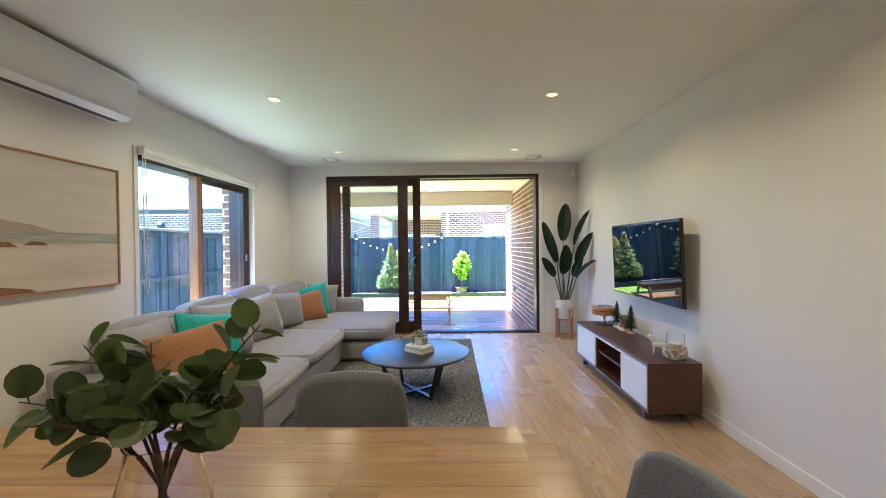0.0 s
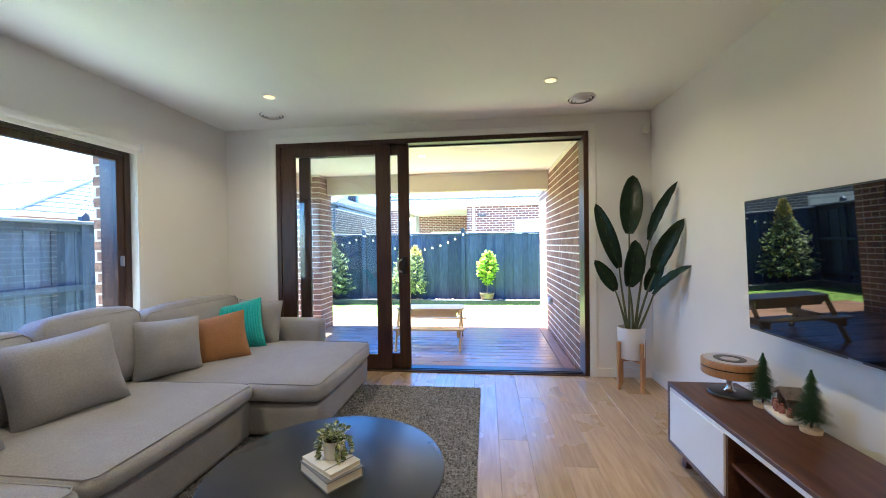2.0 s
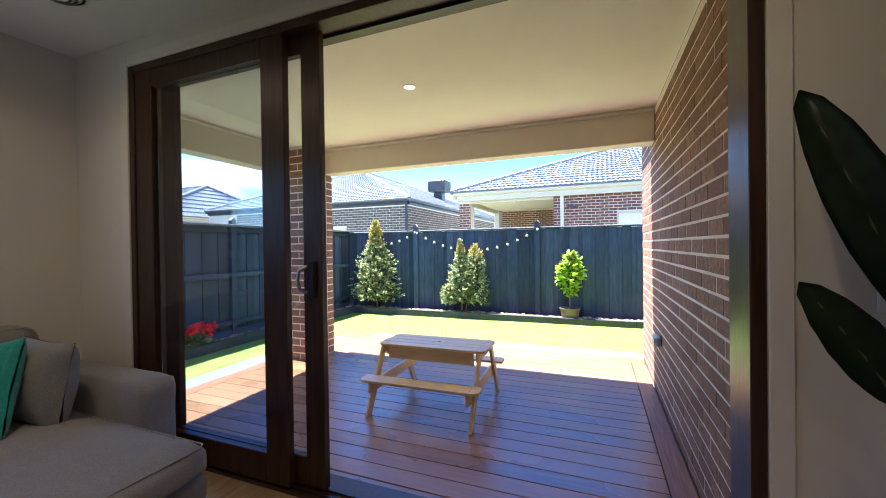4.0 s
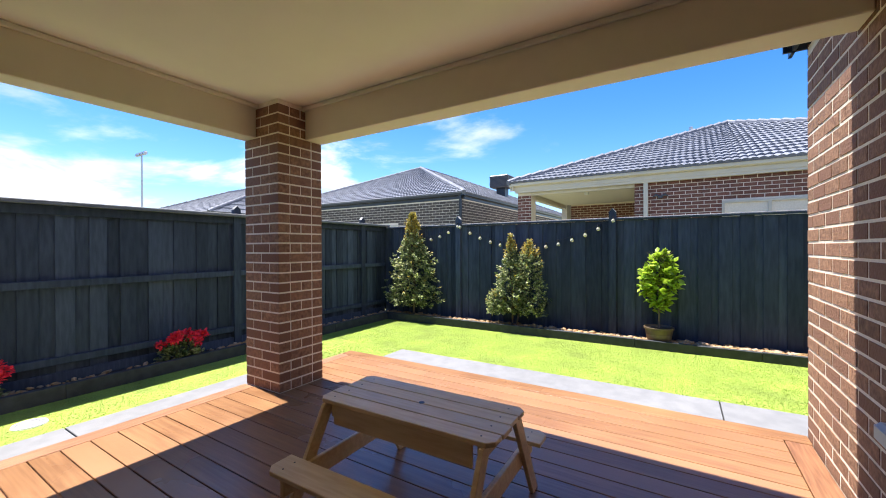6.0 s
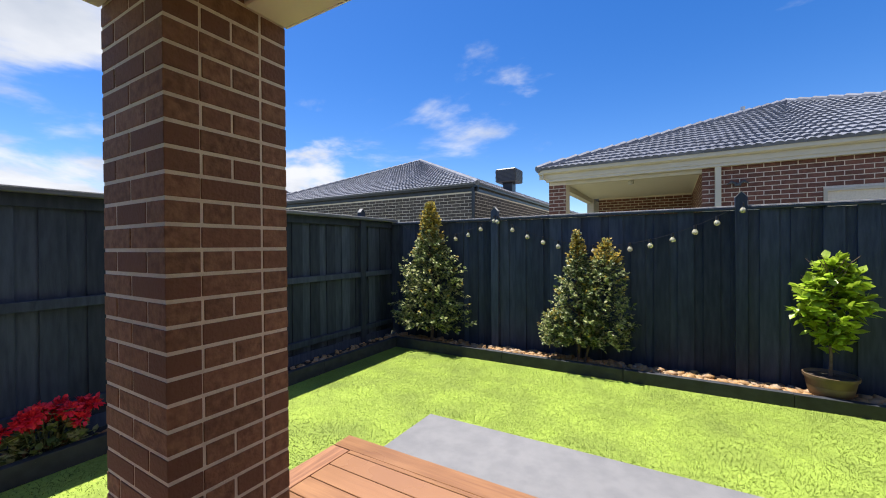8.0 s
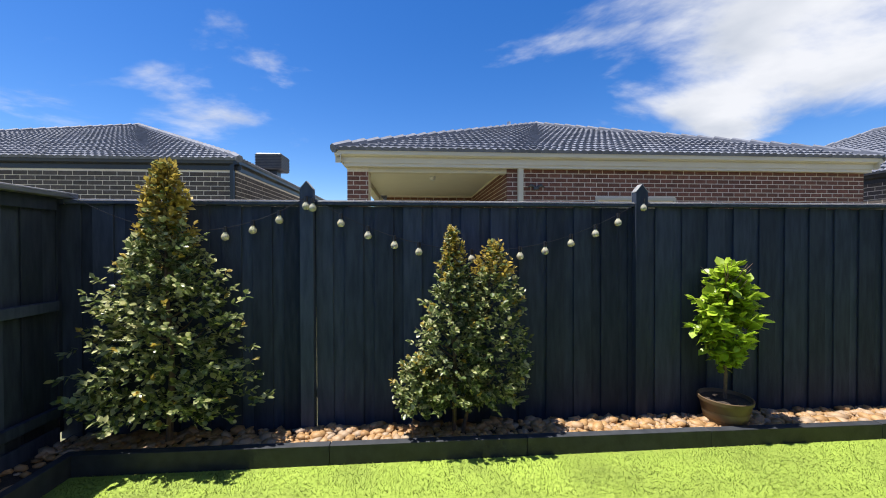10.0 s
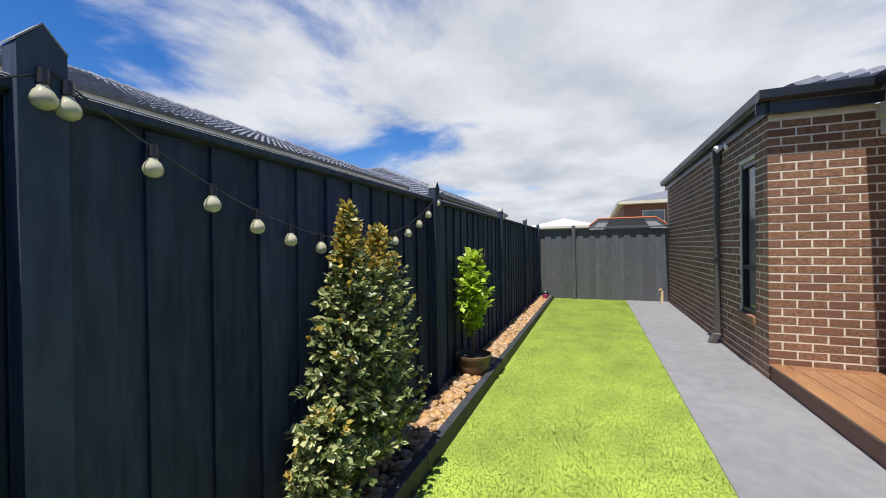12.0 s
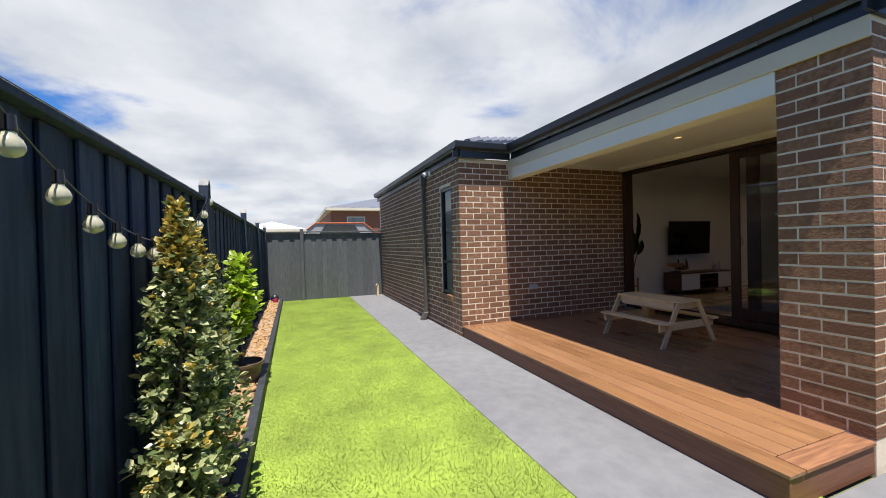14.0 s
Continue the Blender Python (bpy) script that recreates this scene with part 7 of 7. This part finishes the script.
for px in (-2.991, -0.282, 2.40, 4.75, 6.80):
    bm = bmesh.new()
    w = 0.05
    prism(bm, [(px - w, -0.22), (px + w, -0.22), (px + w, 1.675), (px, 1.735), (px - w, 1.675)], "y", FY - 0.088, FY - 0.02)
    post = part("post", bm, "fence", f1)
    # thin plates: weathered end grain, paler for the sun on the facets
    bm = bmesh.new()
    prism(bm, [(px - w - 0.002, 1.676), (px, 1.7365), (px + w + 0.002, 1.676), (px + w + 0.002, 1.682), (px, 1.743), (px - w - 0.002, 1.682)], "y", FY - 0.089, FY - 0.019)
    part("weathered_top", bm, "worn_lit", post, "pale weathered post top, lightened for the sun")
f2 = fence("fence_side", "charcoal timber fence with rails on its inner side", "y", 0.0, FY, FX - 0.045, 1, ZT + 0.04, -0.16, "fence", pitch=0.27)
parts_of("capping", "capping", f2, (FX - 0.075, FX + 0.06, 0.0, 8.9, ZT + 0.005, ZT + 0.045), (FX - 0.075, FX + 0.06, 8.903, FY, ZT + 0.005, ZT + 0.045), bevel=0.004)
# the same pale strip draws the sunlit line of the side capping
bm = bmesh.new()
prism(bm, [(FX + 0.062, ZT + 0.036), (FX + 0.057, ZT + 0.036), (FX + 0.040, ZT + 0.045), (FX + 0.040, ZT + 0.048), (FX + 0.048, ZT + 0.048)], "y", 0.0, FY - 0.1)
part("worn_edge", bm, "worn_lit", f2, "pale strip for the weathered, sunlit edge of the capping")
part("fascia_board", boxes((FX - 0.035, FX - 0.012, 0.0, FY - 0.1, ZT - 0.09, ZT + 0.005), bevel=0.003), "fence", f2)
for z0, z1 in ((0.765, 0.84), (-0.02, 0.055)):
    part("rail", boxes((FX - 0.04, FX, 0.0, 8.84, z0, z1), bevel=0.003), "fence", f2)
    part("rail", boxes((FX - 0.04, FX, 8.94, FY - 0.1, z0, z1), bevel=0.003), "fence", f2)
for py in (3.7, 6.3, 8.89, 11.44):
    bm = bmesh.new()
    prism(bm, [(py - 0.05, -0.22), (py + 0.05, -0.22), (py + 0.05, 1.70), (py, 1.755), (py - 0.05, 1.70)], "x", FX - 0.05, FX + 0.012)
    post = part("post", bm, "fence", f2)
    # plates as on the back fence: weathered, and lightened for the sun
    bm = bmesh.new()
    prism(bm, [(py - 0.052, 1.701), (py, 1.7565), (py + 0.052, 1.701), (py + 0.052, 1.707), (py, 1.763), (py - 0.052, 1.707)], "x", FX - 0.051, FX + 0.013)
    part("weathered_top", bm, "worn_lit", post, "pale weathered post top, lightened for the sun")
part("plinth", boxes((FX - 0.03, FX - 0.01, 0.0, FY - 0.1, GROUND, -0.10)), "fence", f2)
f3 = fence("fence_end", "faded grey timber fence and gate at the yard's end", "y", BY, FY - 0.06, GX, -1, 1.56, GROUND + 0.01, "fence_grey", pitch=0.27)
part("capping", boxes((GX - 0.06, GX + 0.05, BY, FY - 0.07, 1.55, 1.58), bevel=0.004), "fence_grey", f3)
for py in (11.27,):
    part("post", boxes((GX - 0.09, GX - 0.015, py - 0.045, py + 0.045, GROUND, 1.64), bevel=0.006), "fence_grey", f3)

# ---- edging sleepers and pebble beds ----
eg = thing("garden_edging", "charcoal timber garden edging along the lawn", "edging", (0, 0, 0), kind="structure")
cuts = [-4.43, -2.75, -1.35, 0.05, 1.45, 2.85, 4.25, 5.65, GX]
for a, b in zip(cuts, cuts[1:]):
    board("sleeper", eg, a + 0.002, b - 0.002, 11.775, 11.84, GROUND - 0.02, -0.15 + random.uniform(-0.004, 0.004), "edging")
cuts = [2.0, 3.8, 5.6, 7.0, 8.8, 10.4, 11.84]
for a, b in zip(cuts, cuts[1:]):
    board("sleeper", eg, -4.495, -4.432, a + 0.002, b - 0.002, GROUND - 0.02, -0.15 + random.uniform(-0.004, 0.004), "edging")
solid("garden_bed", boxes((FX, GX, 11.84, FY - 0.02, GROUND - 0.028, -0.205), (FX - 0.02, -4.496, 2.0, 11.84, GROUND - 0.028, -0.205)), "soil", "narrow soil bed under pebbles", "garden bed")
pebs = thing("pebbles", "loose orange and grey river pebbles along the fence", "pebbles", (0, 0, 0), kind="stuff")
proto = bmesh.new()
bmesh.ops.create_icosphere(proto, subdivisions=1, radius=1.0)
pv = [v.co.copy() for v in proto.verts]
pf = [tuple(v.index for v in q.verts) for q in proto.faces]
proto.free()
verts, faces = [], []


def pebble(x, y, r):
    m = pose(x, y, -0.205 + r * 0.35, random.uniform(-25, 25), random.uniform(-25, 25), random.uniform(0, 360)) @ Matrix.Diagonal((r * random.uniform(0.9, 1.4), r * random.uniform(0.7, 1.0), r * random.uniform(0.38, 0.6), 1))
    k = len(verts)
    verts.extend(m @ (v * random.uniform(0.9, 1.06)) for v in pv)
    faces.extend(tuple(i + k for i in q) for q in pf)


for i in range(3200):
    x = random.uniform(FX + 0.05, GX - 0.05)
    pebble(x, random.uniform(11.86, FY - 0.06), random.uniform(0.018, 0.040) if random.random() < 0.85 else random.uniform(0.04, 0.062))
for i in range(520):
    pebble(random.uniform(FX, -4.52), random.uniform(4.0, 11.85), random.uniform(0.015, 0.04))
ob = new("stones", raw("stones", verts, faces, "pebble", True))
ob.parent = pebs
tagged(ob, "", "", "", "stuff")

# ---- turf blades ----
rng = np.random.default_rng(5)
V, F = [], []
count = 0
for (x0, x1, y0, y1), dens in zip(LAWNS, (14000, 7000, 12000)):
    n = int((x1 - x0) * (y1 - y0) * dens)
    px_ = rng.uniform(x0, x1, n)
    py_ = rng.uniform(y0, y1, n)
    an = rng.uniform(0, 2 * np.pi, n)
    h = rng.uniform(0.006, 0.012, n)
    w = rng.uniform(0.0013, 0.0024, n)
    lx, ly = rng.normal(0, 0.009, n), rng.normal(0, 0.009, n)
    a = np.stack([px_ - w * np.cos(an), py_ - w * np.sin(an), np.full(n, GROUND)], 1)
    b = np.stack([px_ + w * np.cos(an), py_ + w * np.sin(an), np.full(n, GROUND)], 1)
    c = np.stack([px_ + lx, py_ + ly, GROUND + h], 1)
    V.append(np.stack([a, b, c], 1).reshape(-1, 3))
    count += n
V = np.concatenate(V)
V[:, 2] += 0.0038 * (V[:, 0] + 4.43)
me = bpy.data.meshes.new("turf_blades")
me.vertices.add(len(V))
me.vertices.foreach_set("co", V.ravel())
me.loops.add(len(V))
me.loops.foreach_set("vertex_index", np.arange(len(V)))
me.polygons.add(count)
me.polygons.foreach_set("loop_start", np.arange(count) * 3)
me.update(calc_edges=True)
# the blades shade as one soft pile
tilt = np.repeat(rng.normal(0, 0.22, (count, 2)), 3, axis=0)
soft_normals = np.concatenate([tilt, np.ones((len(V), 1))], axis=1)
soft_normals /= np.linalg.norm(soft_normals, axis=1, keepdims=True)
me.normals_split_custom_set_from_vertices(soft_normals)
me.materials.append(M["grass"])
tagged(new("turf_blades", me), "short blades of bright artificial turf", "turf", "", "stuff")
